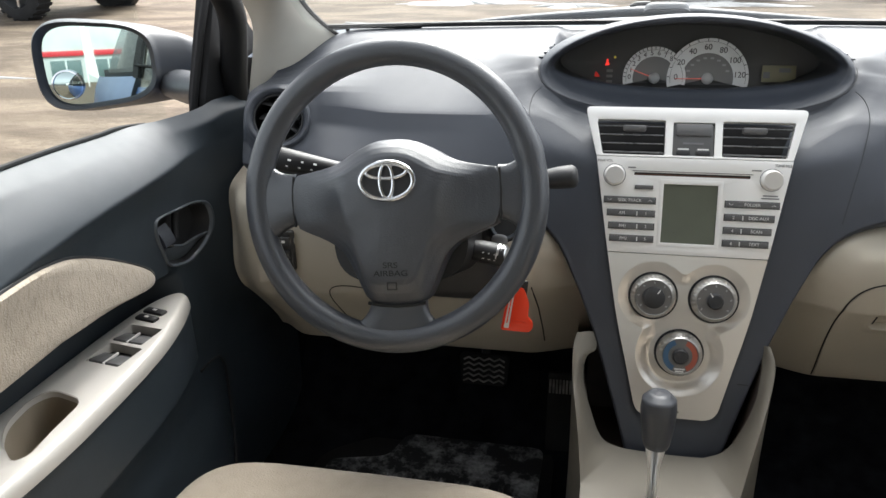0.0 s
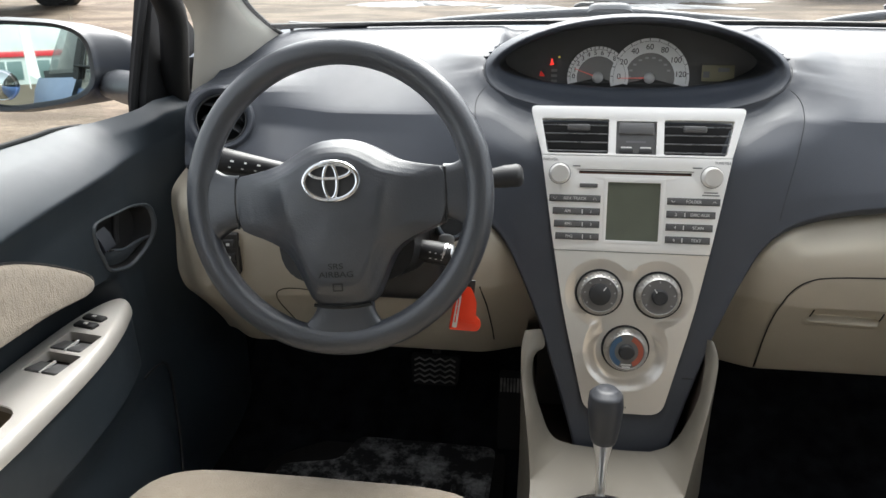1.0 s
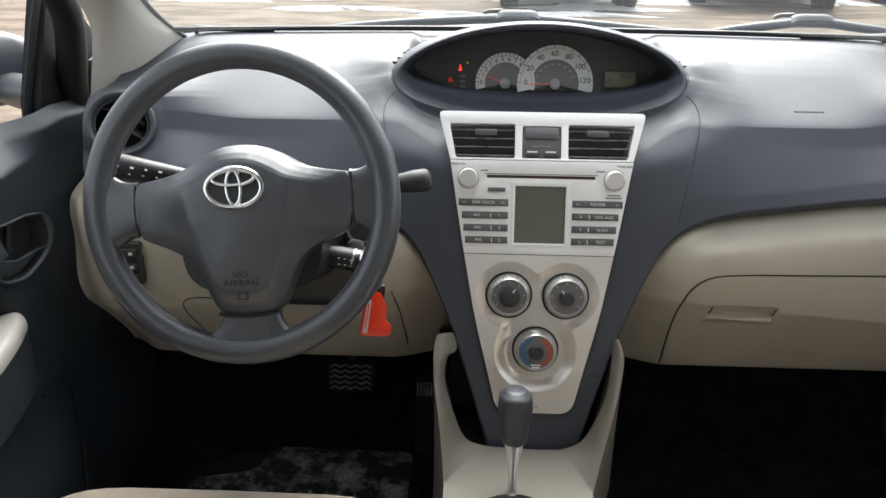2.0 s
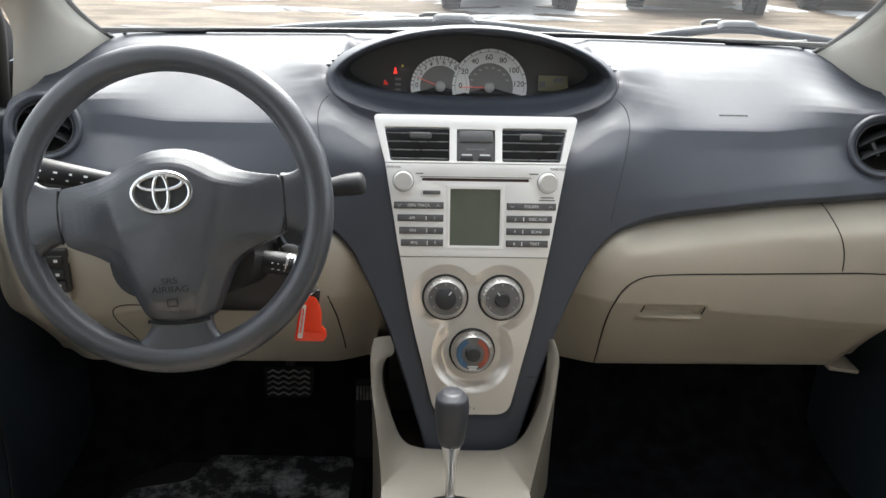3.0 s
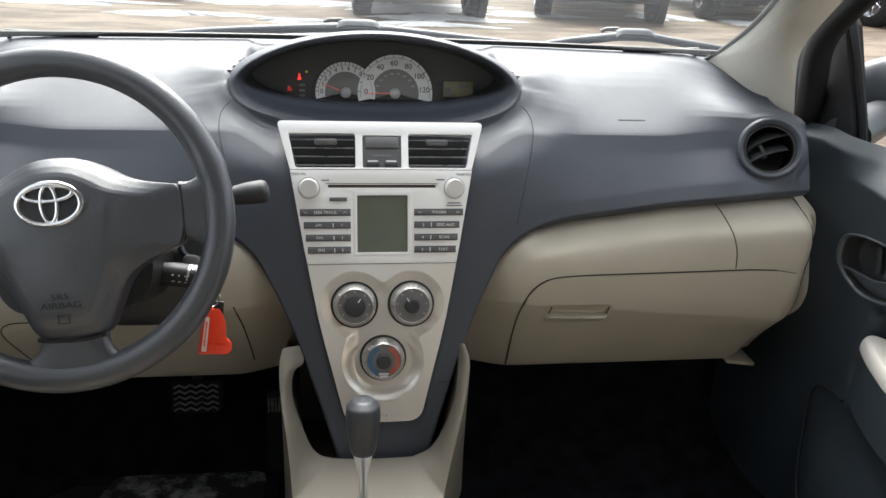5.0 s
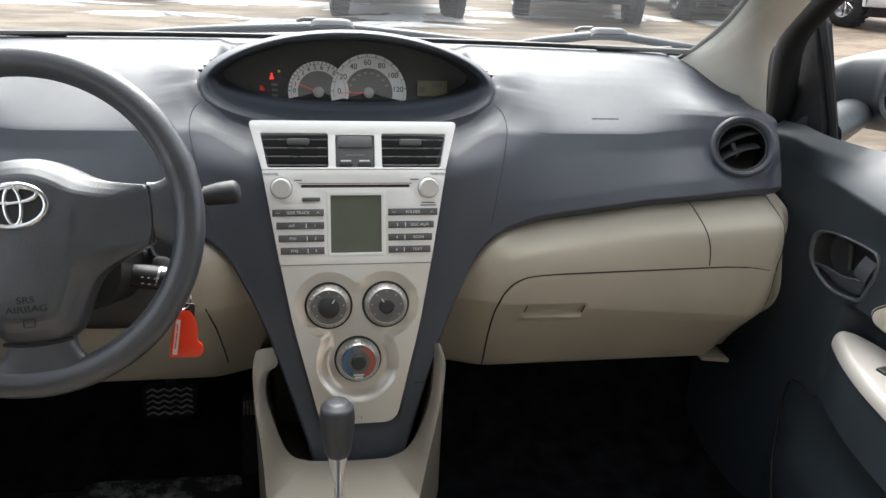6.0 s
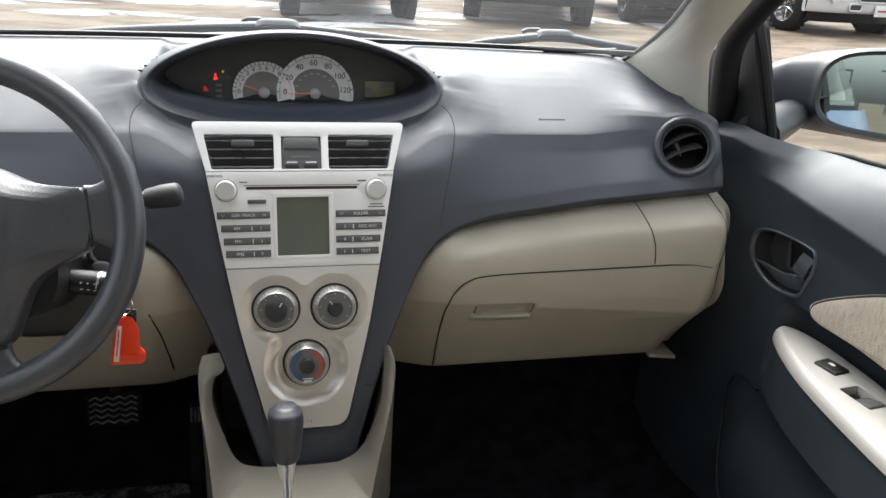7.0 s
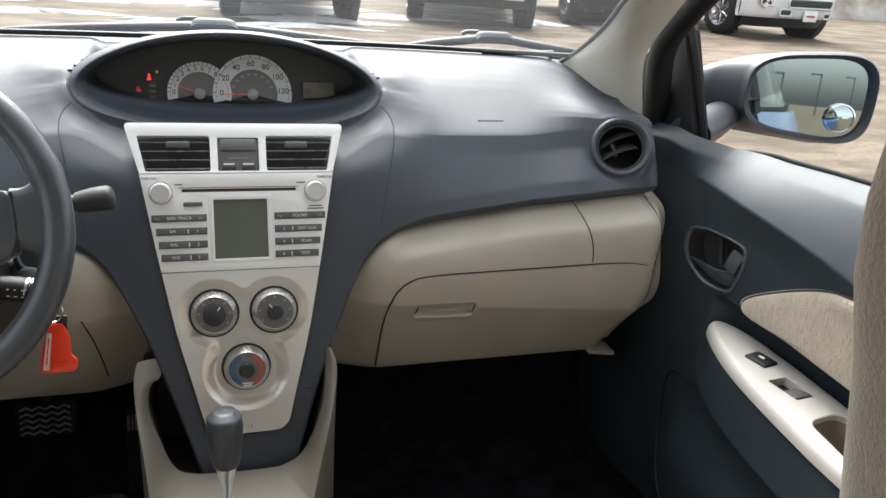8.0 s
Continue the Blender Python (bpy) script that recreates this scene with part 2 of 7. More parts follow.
def bm_plate(outer, depth, m, holes=(), bevel=0.0, seg=2):
    """A plate of an outline in the pose's x and y, its top at z = 0 and its underside depth below, with holes through it."""
    bm = bmesh.new()
    for loop in (outer, *holes):
        vs = [bm.verts.new((p[0], p[1], 0)) for p in loop]
        for i in range(len(vs)):
            bm.edges.new((vs[i - 1], vs[i]))
    bmesh.ops.triangle_fill(bm, use_beauty=True, use_dissolve=False, edges=bm.edges[:], normal=(0, 0, 1))
    r = bmesh.ops.extrude_face_region(bm, geom=bm.faces[:])
    bmesh.ops.translate(bm, vec=(0, 0, -depth), verts=[v for v in r["geom"] if isinstance(v, bmesh.types.BMVert)])
    bmesh.ops.recalc_face_normals(bm, faces=bm.faces)
    if bevel:
        es = [e for e in bm.edges if len(e.link_faces) == 2 and e.calc_face_angle(0) > radians(60)
              and e.verts[0].co.z > -1e-6 and e.verts[1].co.z > -1e-6]
        bmesh.ops.bevel(bm, geom=es, offset=bevel, segments=seg, profile=0.5, affect="EDGES", clamp_overlap=True)
    bmesh.ops.transform(bm, matrix=m, verts=bm.verts)
    return bm


def bm_cushion(outer, r, depth, m, holes=(), seg=6):
    """A plate with a well rounded upper edge; its top at z = 0, with holes through it."""
    bm = bmesh.new()
    pts = [Vector((p[0], p[1])) for p in outer]
    n = len(pts)
    area = sum(pts[i - 1].x * pts[i].y - pts[i].x * pts[i - 1].y for i in range(n))
    inward = []
    for i in range(n):
        t = (pts[(i + 1) % n] - pts[i - 1]).normalized()
        inward.append(Vector((-t.y, t.x)) * (1 if area > 0 else -1))
    wide = 0.6 * r
    loops = [[bm.verts.new((p.x, p.y, -depth)) for p in pts]]
    for k in range(seg + 1):
        a = math.pi / 2 * k / seg
        loops.append([bm.verts.new((p.x + q.x * wide * (1 - math.cos(a)), p.y + q.y * wide * (1 - math.cos(a)), -r * (1 - math.sin(a)))) for p, q in zip(pts, inward)])
    for a, b in zip(loops, loops[1:]):
        for i in range(n):
            bm.faces.new((a[i - 1], a[i], b[i], b[i - 1]))
    edges = [bm.edges.get((loops[-1][i - 1], loops[-1][i])) for i in range(n)]
    rims = []
    for hole in holes:
        vs = [bm.verts.new((p[0], p[1], 0)) for p in hole]
        es = [bm.edges.new((vs[i - 1], vs[i])) for i in range(len(vs))]
        edges += es
        rims.append(vs)
    bmesh.ops.triangle_fill(bm, use_beauty=True, use_dissolve=False, edges=edges, normal=(0, 0, 1))
    for vs in rims:
        low = [bm.verts.new((v.co.x, v.co.y, -depth)) for v in vs]
        for i in range(len(vs)):
            bm.faces.new((vs[i - 1], vs[i], low[i], low[i - 1]))
    bmesh.ops.transform(bm, matrix=m, verts=bm.verts)
    return bm


def box2(x0, y0, x1, y1, r=0.0):
    return rounded([(x0, y0), (x1, y0), (x1, y1), (x0, y1)], r, 4)


def text(words, size, m, mat, parent, name="lettering", wide=1.0, depth=0.0003):
    """Letters in Blender's own font as a mesh, centred at the pose."""
    cu = bpy.data.curves.new(name, "FONT")
    cu.body, cu.size, cu.extrude, cu.align_x, cu.align_y = words, size, depth, "CENTER", "CENTER"
    tmp = bpy.data.objects.new(name, cu)
    me = bpy.data.meshes.new_from_object(tmp)
    bpy.data.objects.remove(tmp)
    me.transform(m @ Matrix.Diagonal((wide, 1, 1, 1)))
    me.materials.clear()
    me.materials.append(mat)
    ob = new(name, me)
    ob.parent = parent
    ob.matrix_parent_inverse = parent.matrix_world.inverted()
    return ob


def join_bm(*bms):
    out = bmesh.new()
    for b in bms:
        me = bpy.data.meshes.new("tmp")
        b.to_mesh(me)
        b.free()
        out.from_mesh(me)
        bpy.data.meshes.remove(me)
    return out


def axes(origin, x, y, z):
    m = Matrix((Vector(x).normalized(), Vector(y).normalized(), Vector(z).normalized())).transposed().to_4x4()
    m.translation = origin
    return m


def step(a, b, x):
    t = min(max((x - a) / (b - a), 0), 1)
    return t * t * (3 - 2 * t)


def lerp_table(table, x):
    """A value from a short table of (x, value), in straight lines."""
    if x <= table[0][0]:
        return table[0][1]
    for (a, p), (b, q) in zip(table, table[1:]):
        if x <= b:
            return p + (q - p) * (x - a) / (b - a)
    return table[-1][1]



# ---- the dashboard ----
PM = axes((0, 0, 0.9), (1, 0, 0), (0, 0.3004, 0.9537), (0, -0.9537, 0.3004))  # the centre panel's plane
LOW = [(0.045, 0.511), (0.060, 0.519), (0.072, 0.560), (0.09, 0.616), (0.116, 0.693), (0.139, 0.745), (0.1605, 0.786), (0.170, 0.801), (0.184, 0.8155), (0.198, 0.8245),
       (0.2145, 0.8315), (0.235, 0.8365), (0.2565, 0.8405), (0.308, 0.8475), (0.336, 0.8508), (0.387, 0.8580), (0.422, 0.8625), (0.466, 0.8662), (0.52, 0.8697), (0.57, 0.8730), (0.609, 0.8750), (0.66, 0.8760), (0.70, 0.876)]


def s_of(z):
    return (z - 0.9) * 1.0485


def dash_low(x):
    return lerp_table(LOW, abs(x))


VENT_C, VENT_N = Vector((0.583, 0.040, 0.949)), Vector((-0.33, -0.82, 0.46)).normalized()


def vent_middle(x):
    return VENT_C + (Vector((0.007, 0, 0.007)) if x < 0 else Vector())


EDGE = [(-0.3270, 0.0520), (-0.247, 0.0718), (-0.194, 0.0855), (-0.084, 0.1060), (0.025, 0.1240), (0.088, 0.1385), (0.20, 0.165)]


def half_width(s):
    """The centre panel's half width at s along its plane."""
    return lerp_table(EDGE, s)


def panel_half(z):
    return half_width(s_of(z))


def dash_foot(a):
    """How deep the dark panel's lower edge lies at a from the middle."""
    return lerp_table([(0.40, -0.004), (0.48, -0.003), (0.54, 0.001), (0.585, 0.005), (0.615, 0.006), (0.64, 0.011), (0.70, 0.035)], a)


def dash_profile(x):
    """The dark upper dashboard's section at x, from the windscreen down to its lower edge, tucked under."""
    a = abs(x)
    w, wt = step(0.12, 0.30, a), step(0.176, 0.200, a)
    zl = dash_low(x)
    yw = 0.292 - 0.17 * a * a
    drop = 0.012 * step(0.5, 0.7, a)
    k = step(0.42, 0.57, a)
    fall = step(0.56, 0.64, a)
    roll = 0.022 * step(0.595, 0.64, a) ** 2
    def flank(y, z, z2, k=k):
        """Towards the ends the face lies in the round vents' plane."""
        return (y + (VENT_C.y - 0.40 * (a - VENT_C.x) + 0.56 * (z2 - VENT_C.z) + roll - y) * k, z + (z2 - z) * k)
    low = dash_foot(a)
    side = [(yw + 0.05, 1.050 - 0.02 * step(0.52, 0.62, a)), (yw, 1.057 - 0.022 * step(0.52, 0.62, a) - 0.008 * fall), (0.185 - 0.02 * step(0.48, 0.60, a), 1.030 + 0.004 * step(0.36, 0.24, a) - 0.026 * step(0.46, 0.62, a) - 0.014 * fall), flank(0.115, 0.992 + 0.010 * step(0.36, 0.24, a) + 0.013 * step(0.31, 0.21, a), 0.996 - 0.006 * fall), flank(0.064, 0.964, 0.972), flank(0.046, 0.938, 0.945),
            flank(0.006 + 0.3 * max(zl - 0.85, 0), zl + 0.036, 0.914, step(0.515, 0.60, a)), (low - 0.001, zl + 0.016), (low + 0.017, zl - 0.001), (0.09, zl - 0.003)]

    def pp(z):
        y = 0.315 * (z - 0.9) + 0.002 + 0.25 * max(z - 0.92, 0)
        return y + 0.045 * step(panel_half(z) - 0.004, panel_half(z) - 0.013, a) * step(0.592, 0.602, z)
    edge = step(0.127, 0.141, a)
    ridge = lerp_table([(0.127, 0.955), (0.1415, 0.964), (0.160, 0.970), (0.176, 0.977), (0.199, 0.993), (0.215, 1.001), (0.24, 1.006)], a)
    zt = lerp_table([(0.120, 0.972), (0.1415, 0.960), (0.160, 0.966), (0.176, 0.973), (0.199, 0.988), (0.215, 0.994)], a)
    mid = [(yw + 0.05, 1.046), (yw - 0.034, 1.051), (0.248, ridge), (0.10, ridge), (pp(zt) + 0.004 + 0.014 * edge, zt)]
    mid += [(pp(zt + (zl - zt) * k / 12), zt + (zl - zt) * k / 12) for k in range(1, 12)]
    mid += [(pp(zl), zl + 0.004), (pp(zl) + 0.012, zl - 0.004), (pp(zl) + 0.13, zl - 0.004)]
    # the side section gets as many points on its face
    face = side[4:8]
    f2 = []
    for k in range(13):
        f = 3 * k / 12
        i = min(int(f), 2)
        f2.append((face[i][0] + (face[i + 1][0] - face[i][0]) * (f - i), face[i][1] + (face[i + 1][1] - face[i][1]) * (f - i)))
    side = side[:4] + f2 + side[8:]
    line = smooth_line([(p[0] * (1 - k) + q[0] * k, p[1] * (1 - k) + q[1] * k) for p, q, k in zip(mid, side, [wt] * 4 + [w] * 20)], 2)
    # finer steps above, round the instrument hood
    fine = [a.lerp(b, i / 5) for a, b in zip(line[:24], line[1:25]) for i in range(5)]
    return fine + line[24:]


def eye(k, half, top, bottom, y_side, y_top, y_bottom, z_side, round_top=0.65, round_low=0.8, dip=0.5):
    """A pointed oval; k runs round it."""
    t = 2 * math.pi * k
    x = half * math.cos(t)
    q = max(1 - (x / half) ** 2, 0)
    if math.sin(t) >= 0:
        g = q ** round_top
        return Vector((x, y_side + (y_top - y_side) * g, z_side + (top - z_side) * g))
    return Vector((x, y_side + (y_bottom - y_side) * q ** round_low, z_side + (bottom - z_side) * q ** dip))


# from the face outwards: half width, top, bottom, depth at the points, top and bottom, height of the points, roundings
RINGS = [
    (0.188, 1.066, 0.972, 0.213, 0.222, 0.198, 1.014, 0.70, 0.90, 0.50),
    (0.1905, 1.078, 0.983, 0.150, 0.150, 0.165, 1.018, 0.66, 0.85, 0.55),
    (0.1930, 1.0820, 0.9880, 0.128, 0.120, 0.137, 1.0205, 0.65, 0.80, 0.55),
    (0.1968, 1.0868, 0.9748, 0.121, 0.1165, 0.1215, 1.0218, 0.65, 0.78, 0.48),
    (0.2005, 1.0912, 0.9690, 0.1165, 0.117, 0.0860, 1.0226, 0.65, 0.75, 0.42),
    (0.2035, 1.0925, 0.9672, 0.1185, 0.130, 0.0815, 1.0228, 0.63, 0.60, 0.40),
    (0.2080, 1.0880, 0.9655, 0.1230, 0.170, 0.0760, 1.0218, 0.56, 0.45, 0.40),
    (0.2140, 1.0750, 0.9640, 0.1290, 0.235, 0.0700, 1.0200, 0.50, 0.35, 0.40),
]


def meets_hood(verts):
    """Brings the dashboard up to the foot of the instrument hood, below it and at its sides, and keeps it out of the hood."""
    ring = [eye(k / 120, *RINGS[-1]) for k in range(120)]
    flat = [(p.x, 0.96 * p.z + 0.28 * p.y, 0.96 * p.y - 0.28 * p.z) for p in ring]
    tip = 0.96 * RINGS[-1][6] + 0.28 * RINGS[-1][3]
    for v in verts:
        if abs(v.co.x) > 0.29 or v.co.z < 0.90:
            continue
        w, dep = 0.96 * v.co.z + 0.28 * v.co.y, 0.96 * v.co.y - 0.28 * v.co.z
        if w > tip + 0.05:
            continue
        away = [(f[0] - v.co.x) ** 2 + (f[1] - w) ** 2 for f in flat]
        d2 = min(away)
        near, d = flat[away.index(d2)], math.sqrt(d2)
        pull = [1 / (q + 0.00004 + 0.25 * d2) ** 3 for q in away]
        deep = sum(f[2] * p for f, p in zip(flat, pull)) / sum(pull)
        inside = math.hypot(v.co.x, w - tip) < math.hypot(near[0], near[1] - tip)
        k = step(tip + 0.05, tip + 0.01, w)
        if inside:
            move = max(deep + 0.003 + 1.2 * d - dep, 0)
        else:
            move = (deep + 0.003 - dep) * step(0.085, 0.0, d) ** 1.2 * (1 if dep > deep else 1 - 0.4 * min(d / 0.03, 1))
        v.co.y += 0.96 * move * k
        v.co.z -= 0.28 * move * k


def dash_upper():
    xs = sorted({round(s * v, 4) for s in (-1, 1) for v in
                 [i * 0.006 for i in range(0, 51)] + [0.32 + i * 0.02 for i in range(10)] + [0.504 + i * 0.0042 for i in range(34)]})
    bm = bmesh.new()
    rows = []
    for x in xs:
        rows.append([bm.verts.new((x, p[0], p[1])) for p in dash_profile(x)])
    for rr in (rows[0], rows[-1]):
        sx = 1 if rr is rows[-1] else -1
        edge = [bm.verts.new((v.co.x + sx * 0.004, v.co.y + 0.008, v.co.z - 0.001)) for v in rr]
        deep = [bm.verts.new((v.co.x + sx * 0.004, v.co.y + 0.12, v.co.z - 0.01)) for v in rr]
        if sx > 0:
            rows += [edge, deep]
        else:
            rows = [deep, edge] + rows
    inner = set()
    for row in rows:
        for v in row:
            c = Vector((abs(v.co.x), v.co.y, v.co.z))
            d = c - vent_middle(v.co.x)
            h = d.dot(VENT_N)
            flat = d - VENT_N * h
            r = flat.length
            if r < 0.060 and abs(h) < 0.06:
                if r < 0.044:
                    inner.add(v)
                h2 = h + (0.001 - h) * step(0.060, 0.047, r) * step(0.886, 0.902, c.z)
                c = vent_middle(v.co.x) + flat * (max(r, 0.044) / max(r, 1e-4)) + VENT_N * h2
                v.co = Vector((math.copysign(c.x, v.co.x), c.y, c.z))
    meets_hood([v for row in rows for v in row])
    for a, b in zip(rows, rows[1:]):
        for j in range(len(a) - 1):
            q = (a[j], b[j], b[j + 1], a[j + 1])
            if all(v in inner for v in q):
                continue
            bm.faces.new(q)
    return bm


def dash_point(x, z, out=0.0):
    """The dark surface's point at x and height z."""
    pr = dash_profile(x)
    best = None
    for (y0, z0), (y1, z1) in zip(pr, pr[1:]):
        if z1 <= z <= z0 and z0 > z1:
            best = y0 + (y1 - y0) * (z0 - z) / (z0 - z1)
            break
    return Vector((x, (best if best is not None else 0.0) - out, z))


dashboard = thing("dashboard", "dark grey moulded dashboard with cream lower panels, below the windscreen", "dashboard", (0, 0.1, 0.3))
part("upper_panel", dash_upper(), GREY, dashboard, "dark grey grained plastic upper panel", sharp=60)

for s in (-1, 1):
    line = smooth_line([(0.207, 0.997), (0.217, 0.989), (0.2215, 0.974), (0.2135, 0.936), (0.201, 0.891), (0.191, 0.846)], 2)
    part("seam", bm_tube([dash_point(s * p[0], p[1], -0.0002) for p in line], 0.0007, 6), FAINT, dashboard)

part("seam", bm_tube([dash_point(x, 0.638, 0.0003) for x in (0.078, 0.085, 0.092, 0.099)], 0.0006, 6), SEAM, dashboard)

CREAM_PROFILE = [(0.54, 0.16), (0.570, 0.10), (0.577, 0.055), (0.585, 0.044), (0.655, 0.012), (0.70, -0.008), (0.727, -0.0235), (0.731, -0.0255), (0.736, -0.0266), (0.765, -0.0315), (0.785, -0.0318), (0.805, -0.0275), (0.825, -0.0175), (0.842, -0.0035),
                 (0.856, 0.012), (0.885, 0.05), (0.90, 0.07)]
CREAM_OUT = [(0.56, 0.642), (0.585, 0.644), (0.62, 0.647), (0.655, 0.658), (0.69, 0.671), (0.74, 0.684), (0.83, 0.696), (0.885, 0.674), (0.90, 0.66)]

CREAM_PROFILE = [tuple(p) for p in smooth_line(CREAM_PROFILE, 2)]
CREAM_OUT = [tuple(p) for p in smooth_line(CREAM_OUT, 2)]


def cream_y(x, z):
    a = abs(x)
    up = max(dash_low(a) - 0.846, 0)
    drop = 0.036 * min(max((a - 0.20) / 0.42, 0), 1)  # the crease runs down towards the door
    y = lerp_table(CREAM_PROFILE, z - up * step(0.755, 0.84, z) + drop * min(max((z - 0.60) / 0.085, 0), 1) * min(max((0.782 - z) / 0.055, 0), 1))
    gap = max(dash_foot(a) + 0.013 - lerp_table(CREAM_PROFILE, 0.846 + min(dash_low(a) - 0.846, 0)), 0) * step(0.20, 0.26, a)
    y += gap * step(dash_low(a) - 0.035, dash_low(a) - 0.002, z)
    return y + (0.035 + 0.040 * step(0.70, 0.80, z)) * step(0.07, 0.0, lerp_table(CREAM_OUT, z) - a) ** 1.5 + 0.03 * step(0.22, 0.12, a) + 0.030 * step(dash_low(a) - 0.004, dash_low(a) + 0.008, z) * step(0.668, 0.640, a)


def cream_panel(s):
    def fn(u, v):
        z = 0.54 + 0.355 * v
        a = 0.07 + (lerp_table(CREAM_OUT, z) - 0.07) * u ** 0.85
        z2 = min(z, dash_low(a) + 0.006 + 0.02 * v)
        return Vector((s * a, cream_y(a, z2), z2))
    bm = bm_grid(fn, 110, 100)
    if s > 0:
        gone = [f for f in bm.faces if 0.246 < f.calc_center_median().x < 0.337 and 0.694 < f.calc_center_median().z < 0.729]
        bmesh.ops.delete(bm, geom=gone, context="FACES")
    return bm


def on_cream(x, z, out=0.0):
    return Vector((x, cream_y(x, z) - out, z))


for s in (-1, 1):
    part("lower_panel", cream_panel(s), CREAM, dashboard, "cream grained plastic lower panel", sharp=60)

# glove box door with a recessed pull
GB = [(0.206, 0.586), (0.203, 0.66), (0.205, 0.72), (0.212, 0.748), (0.228, 0.768), (0.258, 0.7775), (0.40, 0.780), (0.637, 0.785), (0.6425, 0.74), (0.640, 0.690), (0.626, 0.650), (0.616, 0.62), (0.613, 0.59)]


def glove_box():
    door = None
    def edge(z):
        left = lerp_table([(0.590, 0.2075), (0.66, 0.2045), (0.72, 0.2065), (0.745, 0.213), (0.762, 0.226), (0.772, 0.242), (0.776, 0.262)], z)
        right = lerp_table([(0.590, 0.612), (0.62, 0.615), (0.65, 0.625), (0.69, 0.639), (0.74, 0.641), (0.783, 0.636)], z)
        return left, right
    bm = bmesh.new()
    nu, nv = 150, 120
    def p(i, j):
        z = 0.590 + (0.776 + 0.007 * i / nu - 0.590) * j / nv
        l, r = edge(z)
        x = l + (r - l) * i / nu
        w = step(0.2455, 0.2475, x - 0.10 * (z - 0.700)) * step(0.3385, 0.3365, x - 0.10 * (z - 0.700))
        dent = lerp_table([(0.6925, 0.0), (0.6945, 0.0022), (0.698, 0.0058), (0.7035, 0.0062), (0.7055, 0.002), (0.7075, -0.0085), (0.712, -0.009), (0.7255, -0.003), (0.7275, 0.0)], z)
        return on_cream(x, z, 0.0012 + w * dent)
    vs = [[bm.verts.new(p(i, j)) for j in range(nv + 1)] for i in range(nu + 1)]
    for i in range(nu):
        for j in range(nv):
            bm.faces.new((vs[i][j], vs[i + 1][j], vs[i + 1][j + 1], vs[i][j + 1]))
    rim = [e for e in bm.edges if len(e.link_faces) == 1]
    r = bmesh.ops.extrude_edge_only(bm, edges=rim)
    for v in r["geom"]:
        if isinstance(v, bmesh.types.BMVert):
            v.co.y += 0.004
    door = part("glove_box_door", bm, CREAM, dashboard, "cream glove box door, shut", sharp=50)
    # Dark strips put in for the shade at the recess's side corners.
    for q in (0.2485, 0.3365):
        part("pull_corner_shade", bm_tube([on_cream(q + 0.10 * (z - 0.70), z, 0.0004) for z in (0.7095, 0.716, 0.7235)], 0.0009, 6), SEAM, door)
    line = [on_cream(x, z, 0.0006) for x, z in smooth_line(GB, 2)]
    part("gap", bm_tube(line, 0.0010, 6), SEAM, dashboard)


glove_box()
part("foot_tab", bm_box((0.052, 0.05, 0.007), pose(0.612, 0.064, 0.577, 0, 8, 0), 0.002), CREAM, dashboard)
part("gap", bm_tube([on_cream(x, z, 0.0003) for x, z in smooth_line([(0.497, 0.874), (0.510, 0.85), (0.522, 0.815), (0.524, 0.786)], 2)], 0.0008, 6), SEAM, dashboard)
part("gap", bm_tube([on_cream(x, z, 0.0003) for x, z in smooth_line([(0.628, 0.884), (0.645, 0.85), (0.648, 0.80), (0.640, 0.783), (0.642, 0.77)], 2)], 0.0009, 6), SEAM, dashboard)
part("gap", bm_tube([on_cream(x, z, 0.0003) for x, z in [(-0.205, 0.735), (-0.196, 0.69), (-0.190, 0.64), (-0.188, 0.613)]], 0.0011, 6), SEAM, dashboard)
part("gap", bm_tube([on_cream(x, z, 0.0003) for x, z in smooth_line([(-0.43, 0.715), (-0.50, 0.722), (-0.515, 0.70), (-0.49, 0.62)], 2)], 0.0008, 6), SEAM, dashboard)


# ---- round side vents ----
def side_vent(s):
    c = vent_middle(s)
    c.x *= s
    n = Vector((s * VENT_N.x, VENT_N.y, VENT_N.z))
    xa = Vector((0, 0, 1)).cross(n).normalized()
    m = axes(c, xa, n.cross(xa), n)
    v = thing("air_vent", "round black air vent in a dark grey dashboard ring", "air vent", c, "round dashboard vents")
    part("ring", bm_lathe([(0.0485, -0.01), (0.0480, 0.001), (0.0465, 0.0042), (0.0435, 0.0056), (0.0405, 0.0046), (0.0372, 0.0005), (0.0365, -0.012)], m, 48), GREY, v, "dark grey plastic ring")
    part("bowl", bm_lathe([(0.0370, -0.008), (0.036, -0.05), (0.03, -0.06), (0.0, -0.06)], m, 32), BLACK, v)
    part("rim", bm_tube([m @ Vector((0.0358 * math.cos(t), 0.0358 * math.sin(t), -0.004)) for t in [2 * math.pi * i / 40 for i in range(40)]], 0.0020, 8, loop=True), SOFTBLACK, v)
    for k, h in enumerate((0.011, -0.012)):
        w = math.sqrt(0.0345 ** 2 - h * h)
        part("vane", bm_grid(lambda u, q: m @ pose(0, h, -0.010, 30, 0, 27 * s) @ Vector(((2 * u - 1) * w, 0.0035 * math.sin(2 * math.pi * q) + 0.005 * (1 - (2 * u - 1) ** 2), -0.018 + 0.016 * math.cos(2 * math.pi * q))), 14, 12, loop_v=True), SOFTBLACK, v)
    part("tab", bm_box((0.006, 0.022, 0.016), m @ pose(-0.008 * s, -0.002, -0.020, 0, 0, 27 * s), 0.002), SOFTBLACK, v)
    return v


